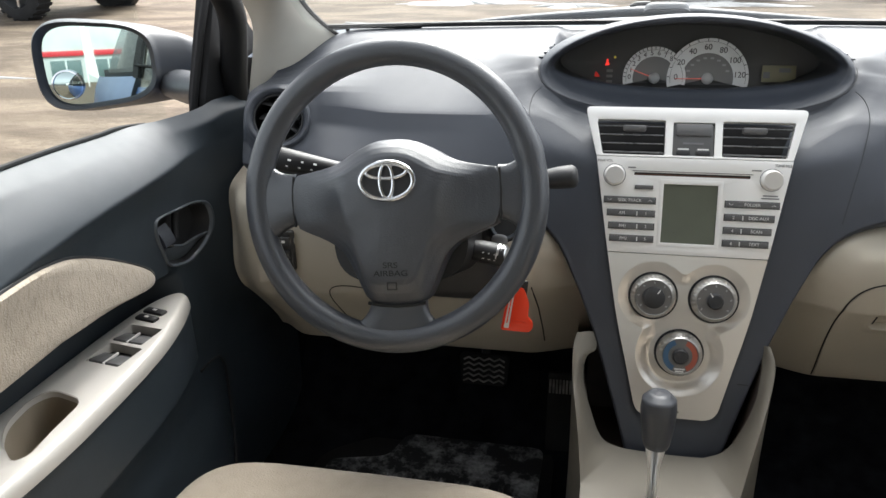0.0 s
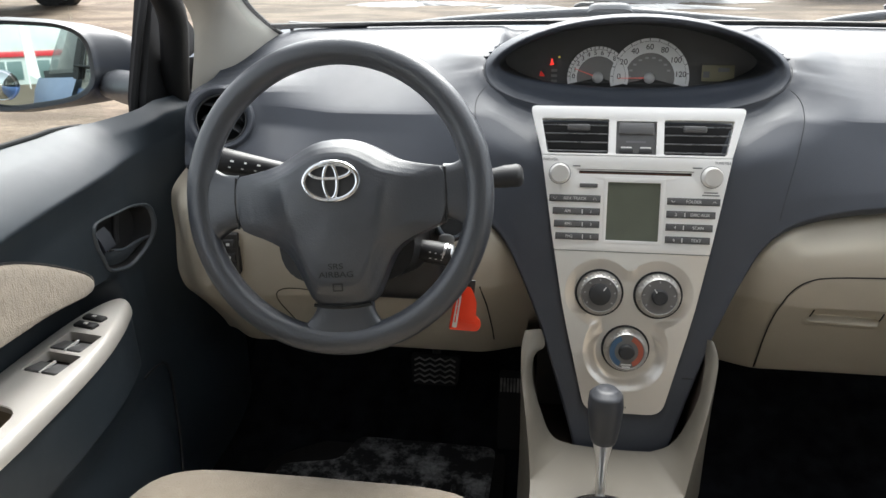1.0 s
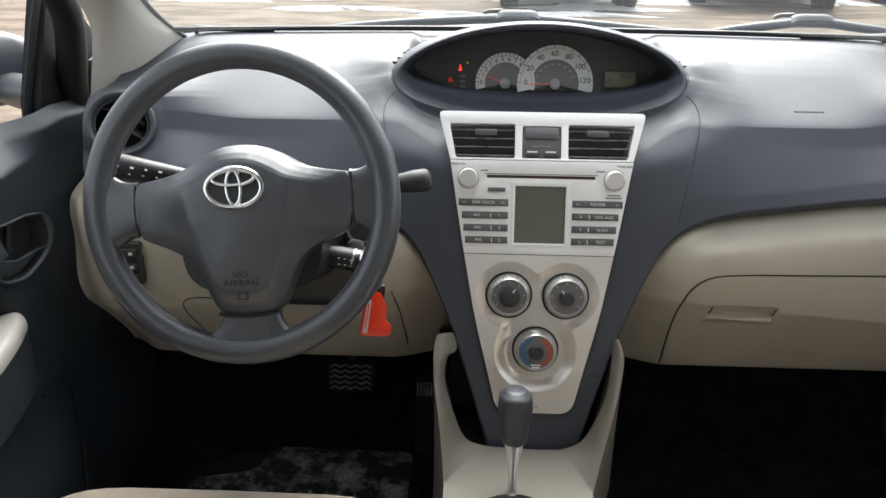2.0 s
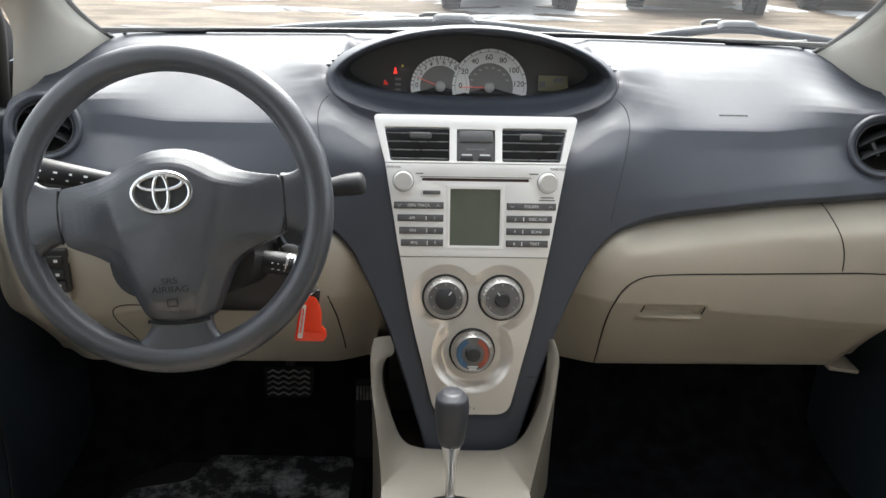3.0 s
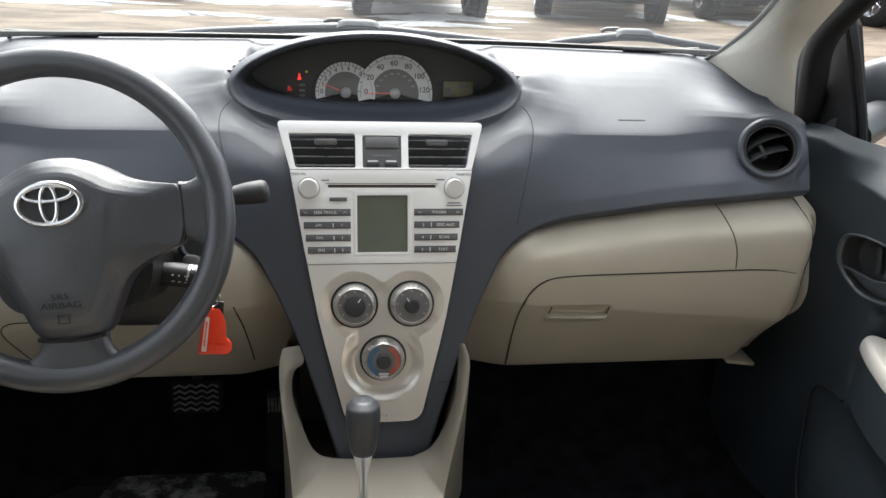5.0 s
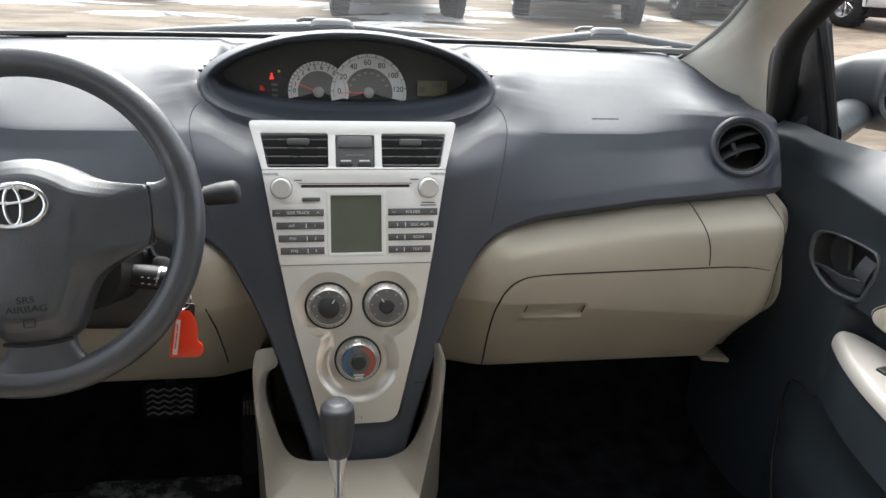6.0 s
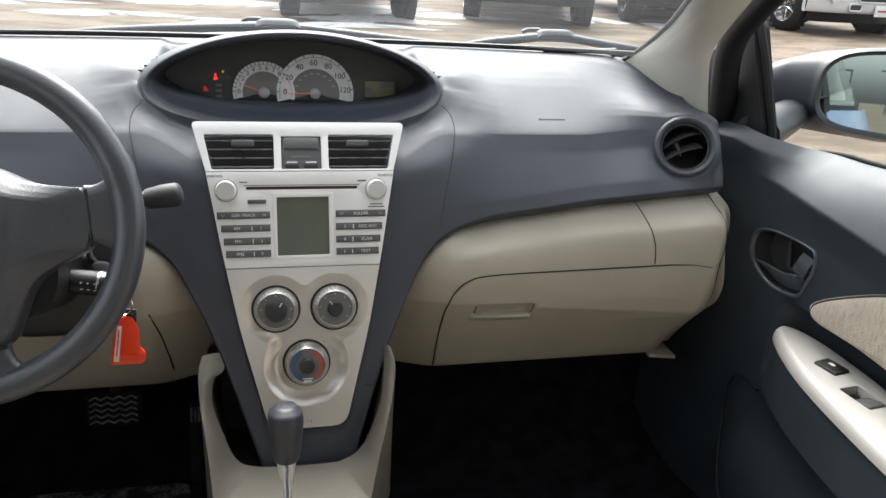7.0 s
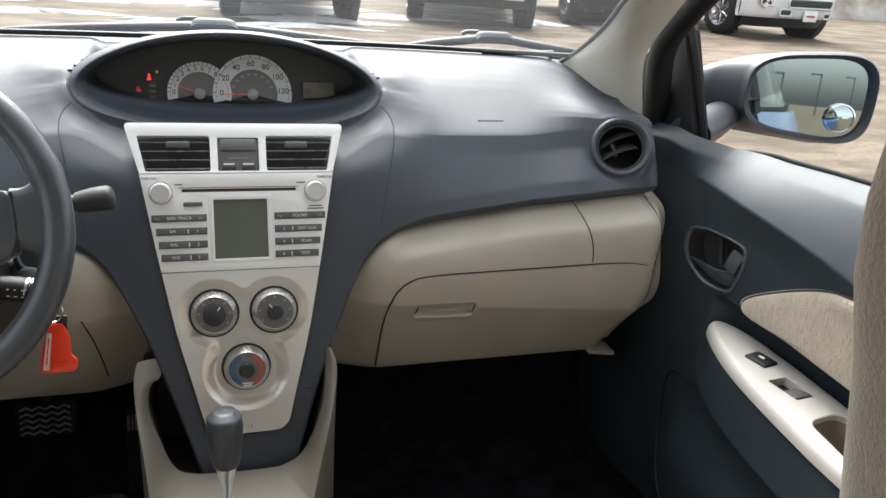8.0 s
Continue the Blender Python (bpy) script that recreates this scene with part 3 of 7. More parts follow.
for s in (-1, 1):
    side_vent(s)
for i in range(9):
    part("airbag_mark", bm_box((0.0032 if i % 3 else 0.0045, 0.0005, 0.0034), axes(dash_point(0.361 + 0.0047 * i, 0.9775, 0.0), (1, 0, 0), (0, 0.7, 0.7), (0, -0.7, 0.7)) @ pose(0, 0, 0, 90), 0), SEAM, dashboard)


# ---- instrument cluster above the centre panel ----
cluster = thing("instrument_cluster", "hooded oval instrument cluster with two grey dials", "gauges", (0, 0.15, 0.98))
def hood_foot(k):
    """The hood's apron, going down into the dashboard."""
    p = eye(k, *RINGS[-1])
    g = max(math.sin(2 * math.pi * k), 0)
    return p + Vector((0.030 * math.cos(2 * math.pi * k) * math.sqrt(g), 0.002 + 0.068 * g, -0.045 + 0.010 * g))


@functools.lru_cache(maxsize=None)
def hood_section(u):
    return smooth_line([eye(u, *r) for r in RINGS] + [hood_foot(u)], 2)


def hood(u, v):
    line = hood_section(u)
    f = v * (len(line) - 1)
    i = min(int(f), len(line) - 2)
    return line[i].lerp(line[i + 1], f - i)


LIP = 0.235  # where the black lining ends
part("inner_hood", bm_grid(lambda u, v: hood(u, v * LIP), 120, 9, loop_u=True), SOFTBLACK, cluster, "black inner hood", sharp=70)
part("hood", bm_grid(lambda u, v: hood(u, LIP + (1 - LIP) * v), 120, 34, loop_u=True), GREY, cluster, "dark grey hood", sharp=70)


part("hood_seam", bm_tube([eye(0.5 + 0.5 * i / 90, *RINGS[-1]) + Vector((0, -0.001, 0.001)) for i in range(91)], 0.0008, 6), FAINT, cluster)
FM = axes((0, 0.200, 0.99), (1, 0, 0), (0, 0.2, 0.98), (0, -0.98, 0.2))
BAND = material("grey_dial_band", (0.80, 0.81, 0.81), rough=0.45, mottle=0.03)
DIAL = material("dark_dial", (0.20, 0.198, 0.195), rough=0.5)
FACEB = material("black_cluster_face", (0.085, 0.086, 0.088), rough=0.4)
CAPGREY = material("grey_needle_cap", (0.42, 0.42, 0.42), rough=0.4)
NEEDLE = glow("red_needle", (0.80, 0.16, 0.12), 0.10)
LAMP = glow("red_warning_lamp", (0.80, 0.04, 0.03), 0.30)
LAMP3 = glow("dim_red_warning_lamp", (0.60, 0.03, 0.02), 0.07)
LAMP2 = glow("amber_warning_lamp", (0.5, 0.4, 0.05), 0.12)
CLOCK = material("lit_display", (0.23, 0.215, 0.14), rough=0.4, mottle=0.05)

part("face", bm_grid(lambda u, v: (lambda e: Vector((e.x * v, 0.2075 + (e.y - 0.2075) * v, 1.01 + (e.z - 1.01) * v)))(eye(u, *RINGS[0])), 80, 4, loop_u=True), FACEB, cluster, "black face")


def dial(cx, r_in, r_out, words, first, last, needle, size, kind_label):
    g = part("dial", bm_lathe([(0.0, 0.001), (r_in, 0.001)], FM @ pose(cx, 0, 0.002), 48, (-14, 194)), DIAL, cluster, kind_label)
    part("band", bm_lathe([(r_in, 0.0), (r_in, 0.0018), (r_out, 0.0022), (r_out, 0.0)], FM @ pose(cx, 0, 0.002), 56, (-13, 193)), BAND, g, "silver grey number band")
    part("band_foot", bm_box((2 * r_out * 0.99, 0.004, 0.001), FM @ pose(cx, -r_in * 0.3, 0.0022), 0), BLACK, g)
    n = len(words)
    for i, w in enumerate(words):
        t = radians(first + (last - first) * i / (n - 1))
        rr = (r_in + r_out) / 2 - 0.0022
        text(w, size, FM @ pose(cx + rr * math.cos(t), rr * math.sin(t), 0.0047), BLACK, g, "numeral")
    for i in range(2 * n - 1):
        t = radians(first + (last - first) * i / (2 * n - 2))
        part("tick", bm_box((0.004, 0.0009, 0.0006), FM @ pose(cx + (r_out - 0.0022) * math.cos(t), (r_out - 0.0022) * math.sin(t), 0.0045, 0, 0, math.degrees(t)), 0), BLACK, g)
    part("band_line", bm_lathe([(r_out - 0.0048, 0.0046), (r_out - 0.0044, 0.0046)], FM @ pose(cx, 0, 0), 56, (-8, 188)), BLACK, g)
    t = radians(needle)
    part("needle", bm_tube([FM @ Vector((cx + k * math.cos(t), k * math.sin(t), 0.006)) for k in (0.004, r_in * 0.55, (r_in + r_out) * 0.5 - 0.001)], lambda u: 0.0007 - 0.0003 * u, 6), NEEDLE, g, "red needle")
    part("needle_cap", bm_lathe([(0.0085, 0.002), (0.0082, 0.007), (0.006, 0.009), (0, 0.0095)], FM @ pose(cx, 0, 0), 24), CAPGREY, g)
    return g


dial(-0.046, 0.0315, 0.0460, ["0", "1", "2", "3", "4", "5", "6", "7", "8"], 178, 50, 160, 0.0098, "tachometer dial")
INNERPRINT = material("pale_inner_print", (0.35, 0.35, 0.35), rough=0.6)
speedo = dial(0.031, 0.0370, 0.0585, ["0", "20", "40", "60", "80", "100", "120"], 178, 7, 181, 0.0116, "speedometer dial")
for i in range(9):
    t = radians(178 - 19.5 * i)
    part("inner_mark", bm_box((0.005, 0.0028, 0.0005), FM @ pose(0.031 + 0.030 * math.cos(t), 0.030 * math.sin(t), 0.0035), 0), INNERPRINT, speedo)
lcd = part("trip_display", bm_box((0.047, 0.024, 0.002), FM @ pose(0.131, 0.008, 0.002), 0.0005), CLOCK, cluster, "olive trip display")
part("display_digits", bm_box((0.016, 0.006, 0.0006), FM @ pose(0.139, 0.013, 0.0033), 0), GREYPRINT, lcd)
part("display_digits", bm_box((0.009, 0.009, 0.0006), FM @ pose(0.114, 0.006, 0.0033), 0), GREYPRINT, lcd)
part("warning_lamp", bm_plate(rounded([(-0.0035, -0.005), (0.0035, -0.004), (0.0015, 0.001), (0.0012, 0.005), (-0.0012, 0.005), (-0.0015, 0.001)], 0.0006, 2), 0.0008, FM @ pose(-0.116, 0.0225, 0.003)), LAMP, cluster, "red warning lamp")
part("warning_lamp", bm_plate(rounded([(-0.0045, -0.004), (0.004, -0.004), (0.001, 0.0005), (-0.002, 0.004), (-0.0035, 0.003)], 0.0006, 2), 0.0008, FM @ pose(-0.130, 0.005, 0.003)), LAMP3, cluster, "dim red warning lamp")
part("warning_lamp", bm_box((0.003, 0.003, 0.0008), FM @ pose(-0.105, 0.030, 0.003), 0), LAMP2, cluster, "amber warning lamp")
for i in range(3):
    part("dark_lamp", bm_box((0.009, 0.004, 0.0006), FM @ pose(-0.112, -0.006 + 0.008 * i, 0.003), 0), DIAL, cluster)


# ---- centre panel: vents, radio, climate controls ----
def panel_outline(low, high, r_low, r_high):
    """The panel's outline between two places along it, with rounded corners."""
    n = 6
    right = [(half_width(low + (high - low) * i / n), low + (high - low) * i / n) for i in range(n + 1)]
    radii = [r_low] + [0] * (n - 1) + [r_high]
    return rounded(right + [(-x, y) for x, y in reversed(right)], radii + radii[::-1], 6)


VM = PM @ pose(0, 0.019, 0, -12, 0, 0)


def centre_vents():
    v = thing("vent_panel", "bright silver panel with two black slatted air vents", "air vent", (0, 0.02, 0.92))
    t = 0.0725
    openings = []
    for s in (-1, 1):
        o = [(s * 0.036, 0.008), (s * 0.1165, 0.008), (s * 0.126, 0.0555), (s * 0.036, 0.0555)]
        openings.append(rounded(o, 0.003, 3))
    haz = box2(-0.0265, 0.008, 0.0265, 0.053, 0.002)
    outer = rounded([(-half_width(0.0245), 0.0058), (half_width(0.0245), 0.0058), (0.1415, t), (-0.1415, t)], [0.001, 0.001, 0.008, 0.008], 5)
    part("bezel", bm_plate(outer, 0.012, VM @ pose(0, 0, 0.004), openings + [haz], 0.0016, 3), SILVER, v, "bright silver bezel")
    for s in (-1, 1):
        part("duct", bm_box((0.097, 0.053, 0.03), VM @ pose(s * 0.081, 0.0318, -0.040), 0), BLACK, v)
        for k in range(4):
            y = 0.0135 + k * 0.0118
            w0, w1 = 0.037, 0.1163 + (y - 0.008) * 0.2
            part("slat", bm_box((w1 - w0, 0.0018, 0.014), VM @ pose(s * (w0 + w1) / 2, y, -0.0055, 15, 0, 0), 0.0009, 2), SLAT, v)
        part("slider", bm_box((0.030, 0.0085, 0.012), VM @ pose(s * 0.076, 0.0445, 0.000, 14, 0, 0), 0.0025), BUTTON, v)
    hz = part("hazard_block", bm_box((0.052, 0.044, 0.012), VM @ pose(0, 0.0305, -0.005), 0.001), BUTTON, v, "dark grey hazard switch block")
    part("hazard_switch", bm_box((0.046, 0.016, 0.008), VM @ pose(0, 0.0435, 0.0005), 0.0015), BUTTON, hz)
    part("lettering_bar", bm_box((0.026, 0.0025, 0.0006), VM @ pose(0, 0.0255, 0.0013), 0), GREYPRINT, hz)
    for s in (-1, 1):
        part("button", bm_box((0.018, 0.006, 0.006), VM @ pose(s * 0.0125, 0.0125, 0.0), 0.001), BLACK, hz)
        part("lettering_bar", bm_box((0.014, 0.0018, 0.0006), VM @ pose(s * 0.0125, 0.0178, 0.0013), 0), WHITE, hz)


centre_vents()


def radio():
    r = thing("car_radio", "silver car radio with a grey-green display, two knobs and dark buttons", "radio", (0, 0, 0.85))
    top, bot = 0.0242, s_of(0.8015)
    slot = box2(-0.0735, 0.0005, 0.0735, 0.0045, 0.0015)
    scr = box2(-0.0345, s_of(0.816), 0.0345, s_of(0.8905), 0.001)
    cut = [slot, scr]
    keys = []
    for s in (-1, 1):
        for k, (z, w, split) in enumerate(((0.8685, 0.066, 0), (0.852, 0.061, 1), (0.8355, 0.0585, 1), (0.8195, 0.056, 1))):
            c = s * (0.0445 + w / 2)
            keys.append((s, k, c, s_of(z), w, split))
    outer = panel_outline(bot, top, 0.0008, 0.0008)
    part("faceplate", bm_plate(outer, 0.010, PM @ pose(0, 0, 0.004), cut, 0.0008, 2), SILVER, r, "silver painted faceplate")
    fr = rounded([(-0.0395, s_of(0.8115)), (0.0395, s_of(0.8115)), (0.0405, s_of(0.8965)), (-0.0405, s_of(0.8965))], 0.002, 3)
    part("display_frame", bm_plate(fr, 0.001, PM @ pose(0, 0, 0.0044), [box2(-0.0348, s_of(0.8157), 0.0348, s_of(0.8908), 0.001)], 0.0005), SILVER, r, "silver display frame")
    part("display", bm_box((0.069, 0.078, 0.002), PM @ pose(0, s_of(0.8533), 0.0005), 0), DISPLAY, r, "unlit grey-green display")
    part("cd_slot", bm_box((0.147, 0.004, 0.004), PM @ pose(0, 0.0025, -0.001), 0), BLACK, r, "dark cd slot")
    part("slot_flap", bm_box((0.144, 0.0012, 0.002), PM @ pose(0, 0.0018, 0.001), 0), material("brown_slot_felt", (0.12, 0.05, 0.03), rough=0.8), r)
    part("slot_line", bm_box((0.152, 0.0009, 0.001), PM @ pose(0, 0.0062, 0.004), 0), BUTTON, r)
    for s in (-1, 1):
        k = part("knob", bm_lathe([(0.0140, 0.004), (0.0138, 0.0055), (0.0128, 0.006), (0.0125, 0.016), (0.0113, 0.0182), (0.0, 0.0180)], PM @ pose(s * 0.099, 0, 0), 40), KNOBSILVER, r, "round silver knob")
        part("knob_gap", bm_lathe([(0.0147, 0.0044), (0.0128, 0.0046)], PM @ pose(s * 0.099, 0, 0), 40), GREYPRINT, k)
    words = {(-1, 0): ("SEEK·TRACK", None), (-1, 1): ("AM", "1"), (-1, 2): ("FM1", "3"), (-1, 3): ("FM2", "5"),
             (1, 0): ("FOLDER", None), (1, 1): ("DISC·AUX", "2"), (1, 2): ("SCAN", "4"), (1, 3): ("TEXT", "6")}
    for s, k, c, y, w, split in keys:
        part("button_well", bm_box((w + 0.002, 0.0092, 0.001), PM @ pose(c, y, 0.0040), 0), BLACK, r)
        a, b = words[(s, k)]
        if not split:
            bt = part("button", bm_box((w, 0.0076, 0.005), PM @ pose(c, y, 0.0045), 0.0009), BUTTON, r, "dark rocker button")
            text(a, 0.0055, PM @ pose(c, y, 0.0071), WHITE, bt)
            for q in (-1, 1):
                part("arrow", bm_tube([PM @ Vector((c + q * w * 0.40 + d, y + (0.0012 if (d == 0) == (q > 0) else -0.0012), 0.0072)) for d in (-0.0025, 0, 0.0025)], 0.0003, 4), WHITE, bt)
        else:
            big, small = w * 0.62, w * 0.36
            e = c + s * (w / 2)
            cb, cs_ = (e - s * big / 2), (c - s * w / 2 + s * small / 2)
            bt = part("button", bm_box((big, 0.0076, 0.005), PM @ pose(cb, y, 0.0045), 0.0009), BUTTON, r, "dark push button")
            text(a, 0.0056, PM @ pose(cb, y, 0.0071), WHITE, bt)
            bt = part("button", bm_box((small, 0.0076, 0.005), PM @ pose(cs_, y, 0.0045), 0.0009), BUTTON, r, "dark push button")
            text(b, 0.0056, PM @ pose(cs_, y, 0.0071), WHITE, bt)
            part("light_bar", bm_box((0.0012, 0.0060, 0.001), PM @ pose((cb - s * big / 2 + cs_ + s * small / 2) / 2, y, 0.0062), 0), WHITE, r)
    part("button", bm_box((0.024, 0.0055, 0.005), PM @ pose(-0.060, s_of(0.8855), 0.0045), 0.0009), BUTTON, r, "small dark eject button")
    text("PWR·VOL", 0.0046, PM @ pose(-0.112, 0.0186, 0.0043), GREYPRINT, r)
    text("TUNE·FILE", 0.0046, PM @ pose(0.112, 0.0186, 0.0043), GREYPRINT, r)
    for q, w in ((-0.077, 0.010), (0.080, 0.012), (0.080, 0.012)):
        part("small_print", bm_box((w, 0.0016, 0.0004), PM @ pose(q, 0.0105 if w < 0.011 else 0.0115, 0.0042), 0), GREYPRINT, r)
    part("small_print", bm_box((0.018, 0.0016, 0.0004), PM @ pose(0.099, -0.0205, 0.0042), 0), GREYPRINT, r)
    part("small_print", bm_box((0.022, 0.0016, 0.0004), PM @ pose(0.099, -0.0240, 0.0042), 0), GREYPRINT, r)


radio()


def trefoil(grow, n=120):
    """The outline of the hollow round the three climate dials."""
    cs = [(-0.039, -0.160, 0.0415 + grow), (0.039, -0.160, 0.0415 + grow), (0.0, -0.240, 0.0525 + grow), (0.0, -0.176, 0.042 + grow), (0.0, -0.200, 0.046 + grow)]
    out = []
    for i in range(n):
        t = 2 * math.pi * i / n
        dx, dy = math.cos(t), math.sin(t)
        best = 0
        for cx, cy, r in cs:
            px, py = cx, cy + 0.190
            b = px * dx + py * dy
            q = b * b - (px * px + py * py - r * r)
            if q > 0:
                best = max(best, b + math.sqrt(q))
        out.append((dx * best, -0.190 + dy * best))
    return [tuple(p) for p in smooth_line(smooth_line(out, 2, True)[::2], 1, True)]


DIALRIM = material("brushed_dial_rim", (0.52, 0.51, 0.49), rough=0.36, metal=0.9, mottle=0.04)
DIALFACE = material("grey_dial_face", (0.15, 0.145, 0.14), rough=0.45)


def climate():
    c = thing("climate_control_panel", "warm silver panel with three round climate dials", "controls", (0, -0.06, 0.7))
    top, bot = s_of(0.8005), s_of(0.588)
    outer = panel_outline(bot, top, 0.020, 0.0008)
    o, i1 = trefoil(0.0055), trefoil(-0.0125)
    part("faceplate", bm_plate(outer, 0.006, PM @ pose(0, 0, 0.004), [o], 0), CHAMPAGNE, c, "warm silver faceplate")
    n = len(o)

    def floor_at(y):
        return 0.004 - 0.0012 - 0.0100 * min(max((-0.112 - y) / 0.18, 0), 1)

    def hollow(u, v):
        k = int(round(u * n)) % n
        f = lerp_table([(0, 0.0), (0.2, 0.12), (0.8, 0.78), (1, 1.0)], v)
        x, y = o[k][0] + (i1[k][0] - o[k][0]) * f, o[k][1] + (i1[k][1] - o[k][1]) * f
        return PM @ Vector((x, y, 0.004 + (floor_at(i1[k][1]) - 0.004) * step(0.0, 1.0, v)))
    part("hollow", bm_grid(hollow, n, 10, loop_u=True), CHAMPAGNE, c, sharp=80)
    base = bm_plate(i1, 0.001, Matrix())
    for v in base.verts:
        v.co.z += floor_at(v.co.y)
    bmesh.ops.transform(base, matrix=PM, verts=base.verts)
    part("hollow_floor", base, CHAMPAGNE, c)
    BLUEP = material("blue_print", (0.045, 0.11, 0.20), rough=0.5)
    REDP = material("red_print", (0.36, 0.085, 0.05), rough=0.5)
    for k, (x, z) in enumerate(((-0.039, 0.747), (0.039, 0.747), (0.0, 0.674))):
        m = PM @ pose(x, s_of(z), 0) @ Matrix.Diagonal((0.975, 0.975, 1.05, 1))
        d = part("dial", bm_lathe([(0.0305, -0.0125), (0.0305, 0.004), (0.0298, 0.008), (0.0252, 0.0165), (0.0244, 0.0172), (0.0238, 0.0168)], m, 56), DIALRIM, c, "round dial with a chrome edge")
        zf = floor_at(s_of(z)) / 1.05
        part("gap_ring", bm_lathe([(0.0336, zf - 0.002), (0.0335, zf + 0.0018), (0.0322, zf + 0.0022), (0.0300, zf + 0.0015)], m, 40), BLACK, d)
        for q in range(30):
            t = 2 * math.pi * q / 30
            part("knurl", bm_box((0.0018, 0.0036, 0.008), m @ pose(0.0276 * math.cos(t), 0.0276 * math.sin(t), 0.0110, 0, 0, math.degrees(t)) @ pose(0, 0, 0, 0, -28, 0), 0.0006, 1), DIALRIM, d)
        part("dial_face", bm_lathe([(0.0241, 0.0160), (0.0, 0.0162)], m, 40), DIALFACE, d)
        if k == 2:
            part("cold_band", bm_lathe([(0.0160, 0.0166), (0.0228, 0.0166)], m, 20, (112, 244)), BLUEP, d)
            part("hot_band", bm_lathe([(0.0160, 0.0166), (0.0228, 0.0166)], m, 20, (-64, 68)), REDP, d)
        part("cap", bm_lathe([(0.0108 if k else 0.015, 0.0160), (0.0104 if k else 0.0145, 0.0215), (0.009, 0.0235), (0.0, 0.0238)], m, 32), SOFTBLACK, d)
        for q in range(7):
            t = radians(215 - 250 * q / 6)
            if k < 2:
                part("mark", bm_box((0.0030, 0.0018, 0.0005), m @ pose(0.0205 * math.cos(t), 0.0205 * math.sin(t), 0.0166, 0, 0, math.degrees(t) + 30), 0), INNERPRINT, d)
        if k == 2:
            for q in range(2):
                part("lettering_bar", bm_box((0.014 - 0.003 * q, 0.002, 0.0005), m @ pose(0, -0.0185 - 0.0033 * q, 0.0168), 0), WHITE, d)
        else:
            part("pointer", bm_box((0.0014, 0.006, 0.0008), m @ pose(0.006 * (1 - 2 * k), 0.009, 0.0236, 0, 0, -35 + 70 * k), 0), WHITE, d)
    return c


climate()


# ---- steering wheel and column ----
def blob(cx, cy, cz, sx, sy, sz, tilt=0.0, p=0.35, n=40, dome=0.0):
    """A cushion: a box with well rounded edges."""
    def fn(u, v):
        a, b = 2 * math.pi * u, math.pi * (v - 0.5)
        f = lambda c, e: math.copysign(abs(c) ** e, c)
        x = sx / 2 * f(math.cos(b), p) * f(math.cos(a), p)
        y = sy / 2 * f(math.cos(b), p) * f(math.sin(a), p)
        z = sz / 2 * f(math.sin(b), p)
        z += dome * (1 - (2 * x / sx) ** 2) if z > 0 else 0
        return Vector((cx, cy, cz)) + Matrix.Rotation(radians(tilt), 3, "X") @ Vector((x, y, z))
    bm = bm_grid(fn, n, n // 2, loop_u=True)
    bmesh.ops.remove_doubles(bm, verts=bm.verts, dist=1e-4)
    return bm


WM = pose(-0.3602, -0.1801, 0.9218, 0, 0, -2.2) @ pose(0, 0, 0, 69.1) @ pose(0, 0, 0, 0, 0, 5.4)  # turned a little to the left


